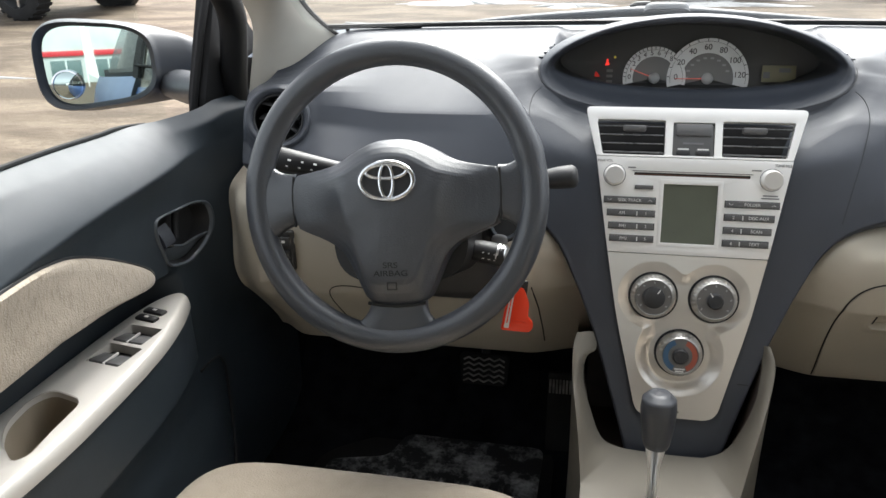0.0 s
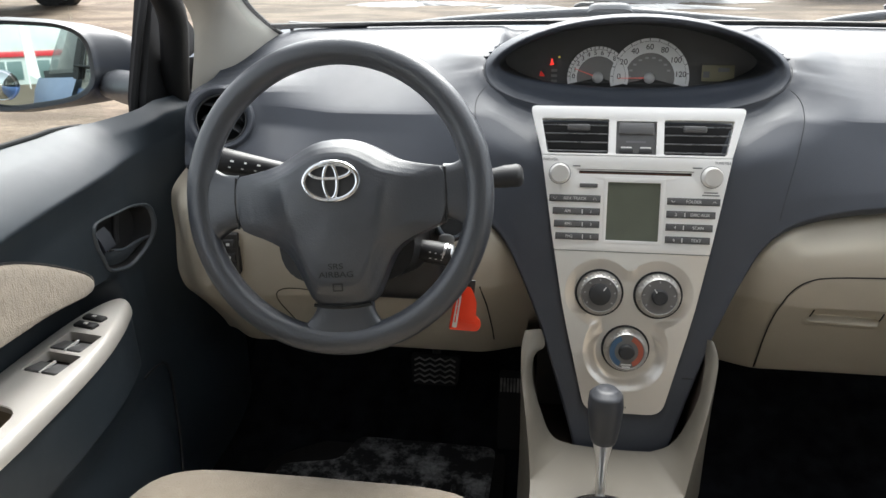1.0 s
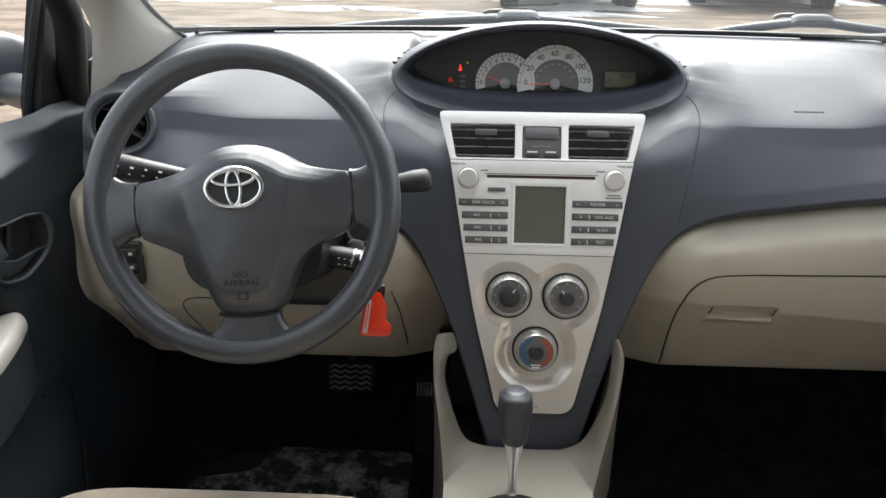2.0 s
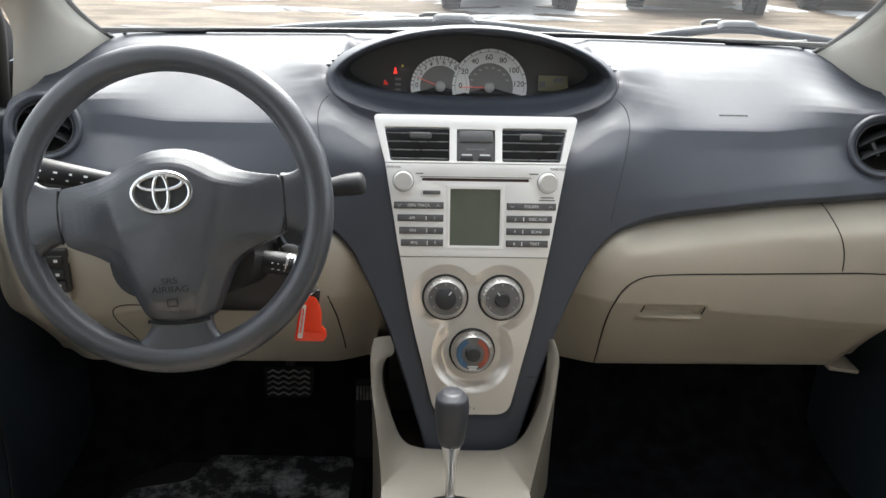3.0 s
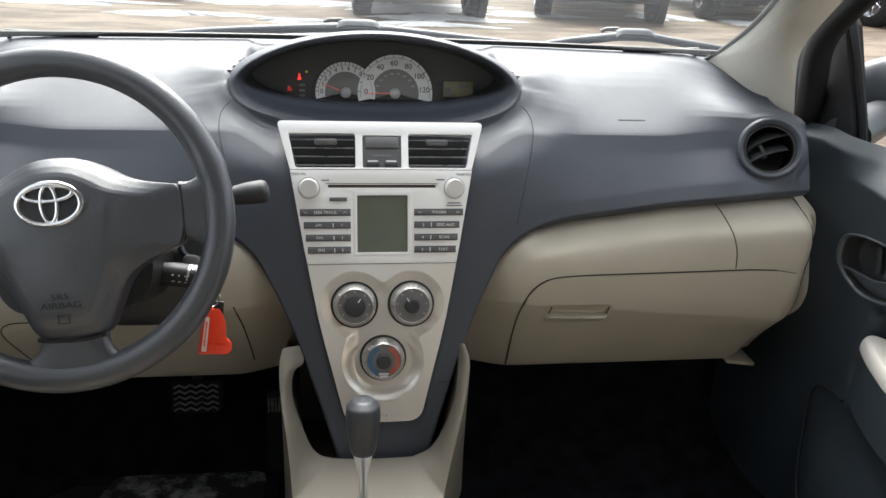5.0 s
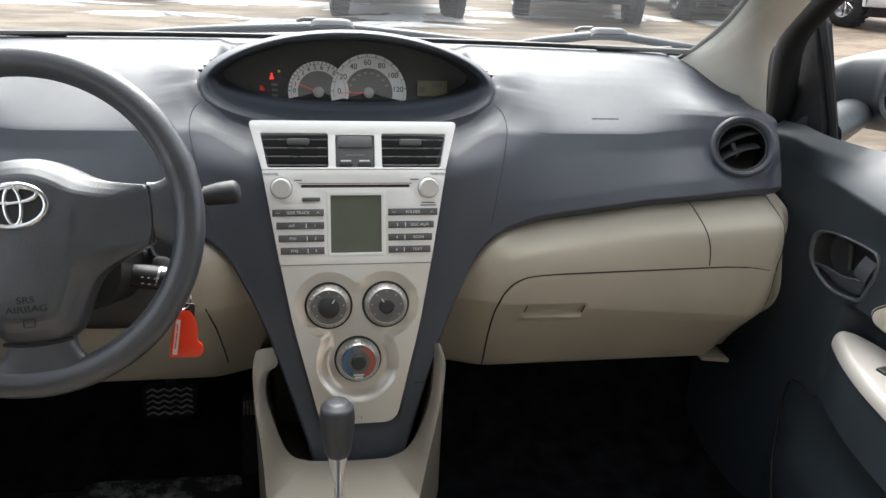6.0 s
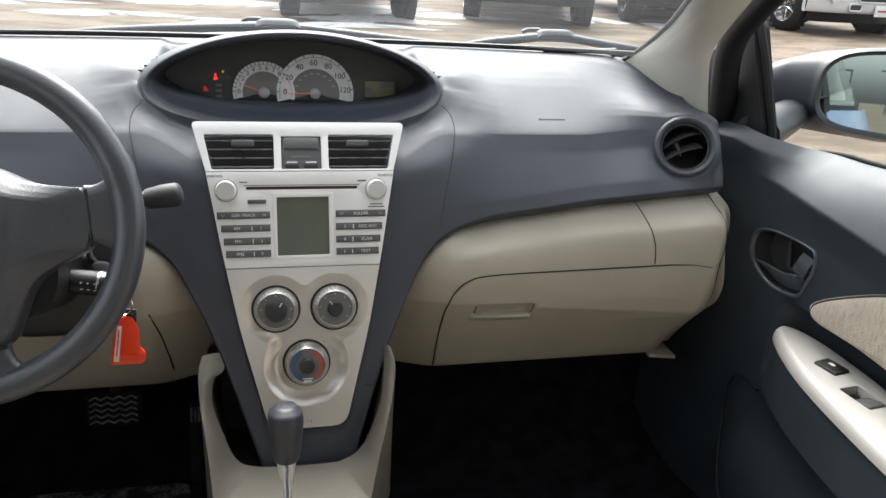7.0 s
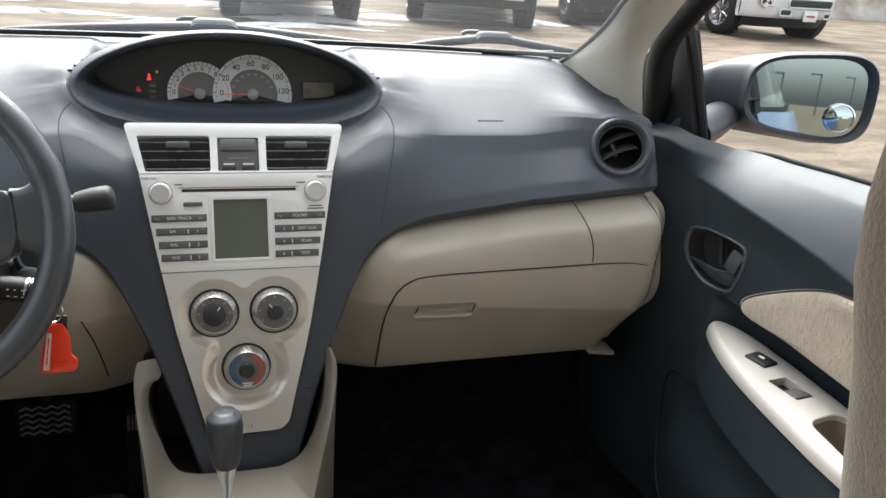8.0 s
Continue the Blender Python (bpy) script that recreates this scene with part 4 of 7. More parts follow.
def steering_wheel():
    w = thing("steering_wheel", "dark grey three-spoke steering wheel with a chrome oval emblem", "steering wheel", (-0.360, -0.18, 0.922))
    R, r, N = 0.1705, 0.0155, 96
    def rim(u, v):
        t, q = 2 * math.pi * u, 2 * math.pi * v
        rr = r * (1 + 0.06 * math.cos(2 * q))
        grip = 0.0012 * math.exp(-((((u - 0.04) % 1) - 0.0) / 0.02) ** 2) + 0.0012 * math.exp(-(((u - 0.46) % 1) / 0.02) ** 2)
        c = R + (rr + grip) * math.cos(q)
        return WM @ Vector((c * math.cos(t), c * math.sin(t), (rr + grip) * math.sin(q)))
    part("rim", bm_grid(rim, N, 18, loop_u=True, loop_v=True), WHEEL, w)
    half = [(0.0, 0.0675), (0.025, 0.0650), (0.048, 0.0545), (0.066, 0.0430), (0.084, 0.0365), (0.110, 0.0315), (0.1265, 0.0290), (0.1275, 0.0), (0.1245, -0.0335), (0.112, -0.0400),
            (0.090, -0.0485), (0.070, -0.0600), (0.0585, -0.0745), (0.047, -0.1010), (0.036, -0.1240), (0.018, -0.1290)]
    off = 0.0055  # the cover sits a little beside the rim's middle
    out = half + [(-x, y) for x, y in reversed(half[1:])]
    out = [Vector(p) for p in smooth_line(out, 1, True)]
    n = len(out)
    prof = [(1.0, -0.022), (1.0, 0.004), (0.985, 0.0085), (0.955, 0.0125), (0.84, 0.0235), (0.74, 0.0300), (0.68, 0.0320), (0.5, 0.0338), (0.25, 0.0350), (0.0, 0.0357)]
    def pad(u, v):
        i = int(round(u * n)) % n
        f = v * (len(prof) - 1)
        k = min(int(f), len(prof) - 2)
        s, h = (prof[k][0] + (prof[k + 1][0] - prof[k][0]) * (f - k), prof[k][1] + (prof[k + 1][1] - prof[k][1]) * (f - k))
        p = out[i]
        c = Vector((p.x * 0.15, -0.012 + (p.y + 0.012) * 0.15))
        q = c + (p - c) * s if s > 0 else c * 0 + Vector((0, -0.012))
        xc = lerp_table([(-0.135, 0.026), (-0.05, 0.047), (0.0, 0.058), (0.06, 0.060)], q.y)
        fall = min(max((abs(q.x) - xc) / 0.055, 0), 1)
        lift = 1.0 - 0.74 * (1 - (1 - fall) ** 2)
        hh = h if h < 0.0086 else 0.0085 + (h - 0.0085) * lift
        return WM @ Vector((q.x + off, q.y, hh))
    p = part("airbag_cover", bm_grid(pad, n, 54, loop_u=True), WHEEL, w, "grey grained airbag cover", sharp=60)
    # grey spokes between the cover and the rim
    for s in (-1, 1):
        def spoke(u, v):
            q = 2 * math.pi * v
            x = 0.124 + 0.042 * u
            hh = 0.0315 + 0.032 * u ** 2.4
            th = 0.013 - 0.001 * u
            return WM @ Vector((s * x + off * (1 - u), 0.001 - 0.006 * u + hh * math.copysign(abs(math.cos(q)) ** 0.7, math.cos(q)), -0.004 + th * math.copysign(abs(math.sin(q)) ** 0.7, math.sin(q))))
        part("spoke", bm_grid(spoke, 10, 28, loop_v=True), WHEEL, w)
        part("cover_gap", bm_tube([WM @ Vector((s * (0.1277 - 2.0 * y * y) + off, y, 0.0085 - 0.002 * abs(y) / 0.03)) for y in (-0.033, -0.016, 0.0, 0.014, 0.028)], 0.0014, 6), SEAM, w)
    def low_spoke(u, v):
        q = 2 * math.pi * v
        y = -0.123 - 0.043 * u
        hh = 0.0345 + 0.045 * u ** 2.4
        return WM @ Vector((off * (1 - u) + hh * math.copysign(abs(math.cos(q)) ** 0.7, math.cos(q)), y, -0.003 + 0.013 * math.copysign(abs(math.sin(q)) ** 0.7, math.sin(q))))
    part("spoke", bm_grid(low_spoke, 10, 28, loop_v=True), WHEEL, w)
    part("cover_gap", bm_tube([WM @ Vector((x + off, -0.1292 + 3.0 * x * x, 0.0105)) for x in (-0.035, -0.02, 0.0, 0.02, 0.035)], 0.0020, 6), SEAM, w)
    # chrome emblem: ovals in an oval
    em = WM @ pose(0.0065, 0.0165, 0.0362, 2) @ Matrix.Diagonal((0.94, 0.94, 0.94, 1))
    def oval(a, b, cy, rad, tilt=0.0):
        return bm_tube([em @ Vector((a * math.cos(t), cy + b * math.sin(t), 0.0015)) for t in [2 * math.pi * i / 48 for i in range(48)]], rad, 8, loop=True, flat=0.8)
    e = part("emblem", bm_lathe([(0.035, -0.004), (0.034, 0.0002), (0.0, 0.0006)], em @ Matrix.Diagonal((1, 0.66, 1, 1)), 48), SOFTBLACK, w, "chrome oval emblem")
    part("emblem_ring", oval(0.0335, 0.0225, 0, 0.0030), CHROME, e)
    part("emblem_ring", oval(0.0085, 0.0205, 0, 0.0023), CHROME, e)
    part("emblem_ring", oval(0.0255, 0.0085, 0.0115, 0.0024), CHROME, e)
    cloud = [WM.inverted() @ pad(i / n, j / 54) for i in range(n) for j in range(55)]
    def pad_height(x, y):
        return min(cloud, key=lambda c: (c.x - x) ** 2 + (c.y - y) ** 2).z
    h0, h1 = pad_height(0.006, -0.073), pad_height(0.006, -0.098)
    tm = WM @ pose(0.0060, -0.0860, (h0 + h1) / 2 + 0.0003, math.degrees(math.atan2(h0 - h1, 0.025)))
    text("SRS", 0.0095, tm @ pose(0, 0.006, 0), LETTERSHADE, p, wide=1.25)
    text("AIRBAG", 0.0095, tm @ pose(0, -0.0035, 0), LETTERSHADE, p, wide=1.25)
    part("airbag_symbol", bm_plate(box2(-0.006, -0.0045, 0.006, 0.0045, 0.001), 0.0005, tm @ pose(0.001, -0.018, 0.0006), [box2(-0.0048, -0.0033, 0.0048, 0.0033, 0.0008)]), LETTERSHADE, p)
    return w


steering_wheel()

KEYGREY = material("grey_key_plastic", (0.20, 0.20, 0.205), rough=0.45, mottle=0.08)
column = thing("steering_column", "black steering column shroud with two stalks and the ignition lock", "steering column", (-0.357, -0.05, 0.86))


def shroud(u, v):
    q = 2 * math.pi * v
    z = -0.03 - 0.20 * u
    a, b = 0.086 - 0.006 * u, 0.070
    return WM @ Vector((a * math.copysign(abs(math.cos(q)) ** 0.6, math.cos(q)), -0.036 + b * math.copysign(abs(math.sin(q)) ** 0.6, math.sin(q)), z))


part("shroud", bm_grid(shroud, 8, 36, loop_v=True), BLACK, column)
part("shroud_front", bm_grid(lambda u, v: WM @ Vector((0.086 * u * math.copysign(abs(math.cos(2 * math.pi * v)) ** 0.6, math.cos(2 * math.pi * v)), -0.036 + 0.070 * u * math.copysign(abs(math.sin(2 * math.pi * v)) ** 0.6, math.sin(2 * math.pi * v)), -0.03)), 3, 36, loop_v=True), BLACK, column)
part("lower_shroud", blob(-0.312, -0.032, 0.785, 0.125, 0.078, 0.118, 0, 0.4, 32), BLACK, column, "black lower column cover")
st = part("wiper_stalk", bm_tube([(-0.30, -0.075, 0.905), (-0.20, -0.078, 0.914), (-0.178, -0.080, 0.918)], 0.0095, 14), BLACK, column, "black wiper stalk")
part("stalk_end", bm_tube([(-0.186, -0.080, 0.9165), (-0.168, -0.081, 0.920), (-0.152, -0.082, 0.9225), (-0.148, -0.082, 0.923), (-0.1455, -0.082, 0.9234)], lambda u: (0.0120, 0.0142, 0.0146, 0.0128, 0.0085)[int(round(u * 4))], 18), SOFTBLACK, st, "charcoal stalk end")
st2 = part("light_stalk", bm_tube([(-0.41, -0.070, 0.908), (-0.465, -0.076, 0.918), (-0.50, -0.080, 0.925), (-0.535, -0.083, 0.932), (-0.572, -0.086, 0.939)], lambda u: 0.0095 + 0.0090 * u, 18), BLACK, column, "black light stalk with white symbols")
for k in range(4):
    f = k / 3
    part("symbol", bm_box((0.003 if k % 2 else 0.0045, 0.0006, 0.0024), pose(-0.487 - 0.050 * f, -0.0915 - 0.0085 * f, 0.929 + 0.0100 * f, -35, 12, 0), 0), WHITE, st2)
    part("symbol", bm_box((0.003, 0.0006, 0.0015), pose(-0.492 - 0.048 * f, -0.0935 - 0.0085 * f, 0.922 + 0.0090 * f, -10, 12, 0), 0), WHITE, st2)
ig = part("ignition_lock", bm_lathe([(0.024, -0.03), (0.024, 0.0), (0.019, 0.006), (0.0, 0.006)], axes((-0.2365, -0.082, 0.854), (1, 0, 0), (0, 0.35, 0.94), (0.15, -0.93, 0.33)), 28), SOFTBLACK, column, "charcoal ignition lock")
part("lock_ring", bm_lathe([(0.0205, 0.004), (0.0205, 0.0085), (0.0185, 0.0100), (0.0160, 0.0085), (0.0155, 0.004)], axes((-0.2365, -0.082, 0.854), (1, 0, 0), (0, 0.35, 0.94), (0.15, -0.93, 0.33)), 32), RIMGREY, ig)
part("key_head", blob(-0.241, -0.100, 0.8385, 0.021, 0.006, 0.017, 10, 0.8, 24), KEYGREY, ig, "grey key head")
kh = part("cruise_stalk", bm_tube([(-0.325, -0.112, 0.836), (-0.285, -0.119, 0.834), (-0.272, -0.1205, 0.8330)], 0.008, 10), BLACK, column, "black cruise control stalk")
part("stalk_end", bm_tube(smooth_line([(-0.288, -0.119, 0.8345), (-0.276, -0.1205, 0.8325), (-0.255, -0.123, 0.8305), (-0.236, -0.126, 0.8290), (-0.229, -0.1265, 0.8285)], 1), lambda u: 0.0070 + 0.0075 * math.sin(min(u * 1.9, 1) * math.pi / 2) - 0.003 * max(u - 0.85, 0) / 0.15, 18), BLACK, kh, "black stalk end with white print")
part("stalk_ring", bm_tube([(-0.2400, -0.1252, 0.8297), (-0.2370, -0.1256, 0.8293)], 0.0146, 18), SATIN, kh)
part("stalk_cap", bm_tube([(-0.2345, -0.1260, 0.8290), (-0.2300, -0.1266, 0.8286), (-0.2275, -0.1270, 0.8284)], lambda u: 0.0145 - 0.004 * u * u, 18), SATIN, kh, "satin end cap")
for k in range(3):
    part("print", bm_box((0.0026, 0.0005, 0.0016), pose(-0.257 + 0.0075 * k, -0.1362 - 0.0011 * k, 0.8360 - 0.0007 * k, -20, 4, 8), 0), WHITE, kh)
    part("print", bm_box((0.0032, 0.0005, 0.0010), pose(-0.257 + 0.0075 * k, -0.1376 - 0.0008 * k, 0.8285 - 0.0007 * k, 0, 4, 8), 0), WHITE, kh)

key = thing("key_tag", "orange-red plastic key tag on a ring, hanging from the ignition", "key tag", (-0.21, -0.15, 0.76))
part("key_ring", bm_tube([(-0.2125 + 0.010 * math.cos(t), -0.150 + 0.004 * math.cos(t), 0.812 + 0.013 * math.sin(t)) for t in [2 * math.pi * i / 24 for i in range(24)]], 0.0009, 6, loop=True), CHROME, key, "thin steel ring")
KM = axes((-0.211, -0.155, 0.766), (0.97, -0.2, 0.03), (0.05, 0.18, 0.98), (0.18, -0.95, 0.18)) @ Matrix.Diagonal((1.32, 1.0, 1.0, 1.0))
tag_out = rounded([(-0.015, -0.028), (0.013, -0.026), (0.0165, -0.020), (0.0165, -0.012), (0.011, -0.006), (0.011, 0.012), (0.008, 0.022), (0.004, 0.031), (-0.004, 0.031), (-0.008, 0.022), (-0.0125, 0.0)], 0.003, 4)
part("tag", bm_plate(tag_out, 0.006, KM, [], 0.0015, 2), RED, key)
part("tag_rib", bm_plate(rounded([(-0.006, -0.018), (0.012, -0.017), (0.010, -0.013), (-0.006, -0.013)], 0.001, 2), 0.002, KM @ pose(0, 0, 0.0015), [], 0.0006), RED, key)
PAPER = material("white_paper_label", (0.75, 0.72, 0.70), rough=0.7, mottle=0.06)
part("label", bm_plate(rounded([(-0.0125, -0.024), (-0.0075, -0.024), (-0.0045, 0.020), (-0.0085, 0.020)], 0.001, 2), 0.0006, KM @ pose(0, 0, 0.0008), []), PAPER, key, "white paper strip")
for k in range(3):
    part("print_bar", bm_box((0.0012, 0.010, 0.0004), KM @ pose(-0.0093 + 0.0009 * k, -0.012 + 0.011 * k, 0.0011, 0, 0, -4), 0), RED, key)
part("spare_key", bm_box((0.012, 0.0025, 0.05), pose(-0.207, -0.146, 0.780, 0, 6, 0), 0.001), BLACK, key, "black key behind the tag")

# switches on the cream panel beside the column
sw = thing("dash_switch", "black mirror switch set in the cream lower dashboard", "switch", (-0.585, -0.03, 0.76))
part("surround", bm_plate(rounded([(-0.030, -0.045), (0.024, -0.040), (0.030, 0.030), (-0.026, 0.040)], 0.006, 4), 0.02, axes((-0.583, -0.040, 0.768), (0.98, 0.1, 0), (0, 0.05, 1), (0.1, -0.99, 0.05)), [], 0.003), CREAM, sw, "cream switch surround")
SWM = axes((-0.5675, -0.0435, 0.780), (0.98, 0.1, 0), (0, 0.05, 1), (0.1, -0.99, 0.05))
part("switch_body", bm_plate(box2(-0.014, -0.034, 0.014, 0.028, 0.003), 0.01, SWM, [], 0.001), BLACK, sw)
for k, y in enumerate((0.014, -0.006, -0.022)):
    b = part("button", bm_box((0.019, 0.013, 0.005), SWM @ pose(0, y, 0.0015), 0.001), SOFTBLACK, sw)
    part("symbol", bm_box((0.005, 0.004, 0.0005), SWM @ pose(0.001, y, 0.0042), 0), WHITE, b)

# ---- centre console and gear shift ----
POCKET = material("dark_brown_pocket", (0.045, 0.033, 0.026), rough=0.6, mottle=0.2, mottle_scale=20)
console = thing("centre_console", "cream plastic centre console with a dark pocket in front", "console", (0, -0.2, 0.3))
# the console's outer rim and the pocket's edge, each from the dashboard backwards
RIM_LINE = ([(-0.137, -0.072, 0.694), (-0.142, -0.090, 0.679), (-0.139, -0.118, 0.643), (-0.132, -0.148, 0.617), (-0.125, -0.185, 0.584), (-0.121, -0.217, 0.556)],
            [(0.115, -0.070, 0.692), (0.121, -0.086, 0.677), (0.119, -0.099, 0.657), (0.105, -0.136, 0.617), (0.087, -0.176, 0.583), (0.071, -0.217, 0.548)])
LIP_LINE = ([(-0.111, -0.058, 0.690), (-0.108, -0.074, 0.668), (-0.123, -0.085, 0.670), (-0.127, -0.098, 0.638), (-0.114, -0.108, 0.598), (-0.097, -0.120, 0.553), (-0.068, -0.127, 0.550)],
            [(0.105, -0.058, 0.687), (0.107, -0.074, 0.668), (0.104, -0.088, 0.651), (0.100, -0.101, 0.626), (0.089, -0.108, 0.591), (0.069, -0.118, 0.553), (0.039, -0.127, 0.547)])


def along(points, n):
    """n + 1 points at even steps along a smoothed line."""
    line = smooth_line(points, 3)
    runs = [0.0]
    for a, b in zip(line, line[1:]):
        runs.append(runs[-1] + (b - a).length)
    out, i = [], 0
    for k in range(n + 1):
        want = runs[-1] * k / n
        while i < len(line) - 2 and runs[i + 1] < want:
            i += 1
        out.append(line[i].lerp(line[i + 1], (want - runs[i]) / max(runs[i + 1] - runs[i], 1e-9)))
    return out


skin = []
for side in (0, 1):
    n = 40
    rim, lip = along(RIM_LINE[side], n), along(LIP_LINE[side], n)
    def horn(u, v):
        i = int(round(v * n))
        p = rim[i].lerp(lip[i], u)
        return p + Vector((0, -0.6, 0.5)) * (0.007 * math.sin(math.pi * u) * (1 - v ** 4))
    skin.append(bm_grid(horn, 8, n))
    part("pocket_wall", bm_grid(lambda u, v: lip[int(round(v * n))] + Vector((0, 0.14 - 0.135 * step(0.45, 0.75, v), -0.060 - 0.03 * step(0.45, 0.75, v))) * u, 4, n), POCKET, console, "dark brown pocket wall")
    back = [Vector(p) for p in (RIM_LINE[side][-1], (-0.024 + (side * 2 - 1) * 0.097, -0.45, 0.546), (-0.024 + (side * 2 - 1) * 0.097, -0.95, 0.52))]
    top = rim + back[1:]
    front = [Vector((rim[0].x, 0.20, 0.60)), Vector((rim[0].x, 0.0, 0.655))]
    top = front + top
    sg = side * 2 - 1
    part("side_wall", bm_grid(lambda u, v: (lambda p: Vector((p.x - sg * 0.004 * math.sin(math.pi * u) + sg * 0.006 * u, p.y, p.z + (0.28 - p.z) * u)))(top[int(round(v * (len(top) - 1)))]), 6, len(top) - 1), CREAMSHADE, console, "cream side of the console", sharp=60)
    part("horn_back", bm_grid(lambda u, v: front[1].lerp(rim[0], v).lerp(Vector((lip[0].x, 0.06, 0.60)), u), 3, 4), CREAMSHADE, console)


def deck_front(u, v):
    a, b = (Vector(LINE[0][-1]).lerp(Vector(LINE[1][-1]), u) for LINE in (LIP_LINE, RIM_LINE))
    return a.lerp(b, v) - Vector((0, 0, 0.008 * u * (1 - u) * (1 - v) ** 2))


skin.append(bm_grid(deck_front, 8, 8))


def deck_back(u, v):
    p = Vector(RIM_LINE[0][-1]).lerp(Vector(RIM_LINE[1][-1]), u)
    w = min(v / 0.3, 1)
    return Vector((p.x + (-0.024 + (2 * u - 1) * 0.097 - p.x) * w, p.y + (-0.95 - p.y) * v, p.z + (0.546 - p.z) * w - 0.026 * max(v - 0.3, 0) / 0.7))


skin.append(bm_grid(deck_back, 8, 12))
top_skin = join_bm(*skin)
bmesh.ops.remove_doubles(top_skin, verts=top_skin.verts, dist=0.0008)
part("top", top_skin, CREAMSHADE, console, "cream moulded console top", sharp=80)
part("pocket", bm_grid(lambda u, v: Vector((-0.12 + 0.225 * u, lerp_table([(0, -0.12), (0.3, 0.0), (1, 0.03)], v), lerp_table([(0, 0.526), (0.3, 0.526), (1, 0.72)], v))), 6, 10), POCKET, console, "dark brown pocket lining")

gear = thing("gear_shift", "charcoal gear knob on a chrome shaft", "gear shift", (-0.03, -0.2, 0.53))
GX = axes((-0.033, -0.224, 0.540), (1, 0, 0), (0, 0.97, -0.20), (0.0, 0.20, 0.97))
part("base_plate", bm_lathe([(0.046, 0.016), (0.044, 0.0185), (0.038, 0.0190)], GX @ pose(0, -0.060, 0.000) @ Matrix.Diagonal((1, 1.0, 1, 1)), 40), CHROME, gear, "chrome edged base")
part("base_slot", bm_lathe([(0.040, 0.0185), (0.0, 0.0190)], GX @ pose(0, -0.060, 0.000) @ Matrix.Diagonal((1, 1.0, 1, 1)), 32), BLACK, gear)
part("shaft", bm_lathe([(0.0062, -0.01), (0.0062, 0.050), (0.0072, 0.056), (0.0125, 0.080), (0.0145, 0.088)], GX, 24), SATIN, gear, "chrome shaft")


def knob(u, v):
    t = 2 * math.pi * u
    h = [0.084, 0.084, 0.089, 0.102, 0.118, 0.133, 0.146, 0.1535, 0.156]
    a = [0.0, 0.0145, 0.0165, 0.0186, 0.0206, 0.0218, 0.0204, 0.0128, 0.0]
    f = v * 8
    k = min(int(f), 7)
    r, z = a[k] + (a[k + 1] - a[k]) * (f - k), h[k] + (h[k + 1] - h[k]) * (f - k)
    return GX @ Vector((r * math.cos(t), 1.2 * r * math.sin(t) - 0.004, z))


part("knob", bm_grid(knob, 32, 32, loop_u=True), KNOBGREY, gear, "charcoal leatherette knob", sharp=80)

# ---- floor, pedals, mat ----
FLOOR_PROFILE = [(0.62, 0.62), (0.40, 0.55), (0.26, 0.36), (0.16, 0.305), (-0.2, 0.295), (-1.0, 0.30), (-2.0, 0.32)]
fl = smooth_line([(y, z) for y, z in FLOOR_PROFILE], 2)
floor_bm = bmesh.new()
prev = None
for x in (-0.74, -0.70, -0.4, -0.14, -0.12, 0.12, 0.14, 0.4, 0.70, 0.74):
    row = [floor_bm.verts.new((x, y, z + (0.10 if abs(x) > 0.72 else 0.0) + (0.16 if abs(x) < 0.13 else 0))) for y, z in fl]
    if prev:
        for j in range(len(row) - 1):
            floor_bm.faces.new((prev[j], row[j], row[j + 1], prev[j + 1]))
    prev = row
tagged(part("floor", floor_bm, CARPET), "black carpeted car floor and footwells", "floor", kind="structure")

brake = thing("brake_pedal", "worn black rubber brake pedal with a zigzag tread", "pedal", (-0.30, 0.15, 0.47))
BP = axes((-0.301, 0.150, 0.476), (1, 0, 0), (0, 0.25, 0.97), (0, -0.97, 0.25))
part("pad", bm_plate(rounded([(-0.040, -0.028), (0.040, -0.028), (0.045, 0.028), (-0.045, 0.028)], 0.009, 5), 0.012, BP, [], 0.004), RUBBER, brake)
PEDALTOP = material("worn_grey_rubber", (0.26, 0.255, 0.245), rough=0.7, mottle=0.3, mottle_scale=60)
for k in range(5):
    y = -0.020 + 0.010 * k
    part("tread", bm_tube([BP @ Vector((-0.037 + 0.0092 * i, y + (0.0024 if i % 2 else -0.0024), 0.001)) for i in range(9)], 0.0016, 6), PEDALTOP, brake, "zigzag tread ridge")
part("arm", bm_tube([(-0.300, 0.165, 0.49), (-0.302, 0.20, 0.56), (-0.305, 0.22, 0.68)], 0.008, 8), SOFTBLACK, brake)
gas = thing("accelerator_pedal", "black ribbed accelerator pedal beside the console", "pedal", (-0.165, 0.16, 0.42))
GP = axes((-0.166, 0.165, 0.392), (1, 0, 0), (0, 0.35, 0.94), (0, -0.94, 0.35))
part("pad", bm_plate(rounded([(-0.022, -0.075), (0.022, -0.075), (0.022, 0.07), (-0.022, 0.07)], 0.006, 4), 0.01, GP, [], 0.003), RUBBER, gas)
for k in range(7):
    part("rib", bm_box((0.004, 0.026, 0.003), GP @ pose(-0.018 + 0.006 * k, 0.045, 0.001), 0.001, 1), PEDALTOP, gas)

MATMAT = material("dirty_rubber_mat", (0.016, 0.017, 0.018), rough=0.75, spec=0.3, grain=0.4, tint=(0.012, 0.012, 0.013), mottle=0.3, mottle_scale=12)


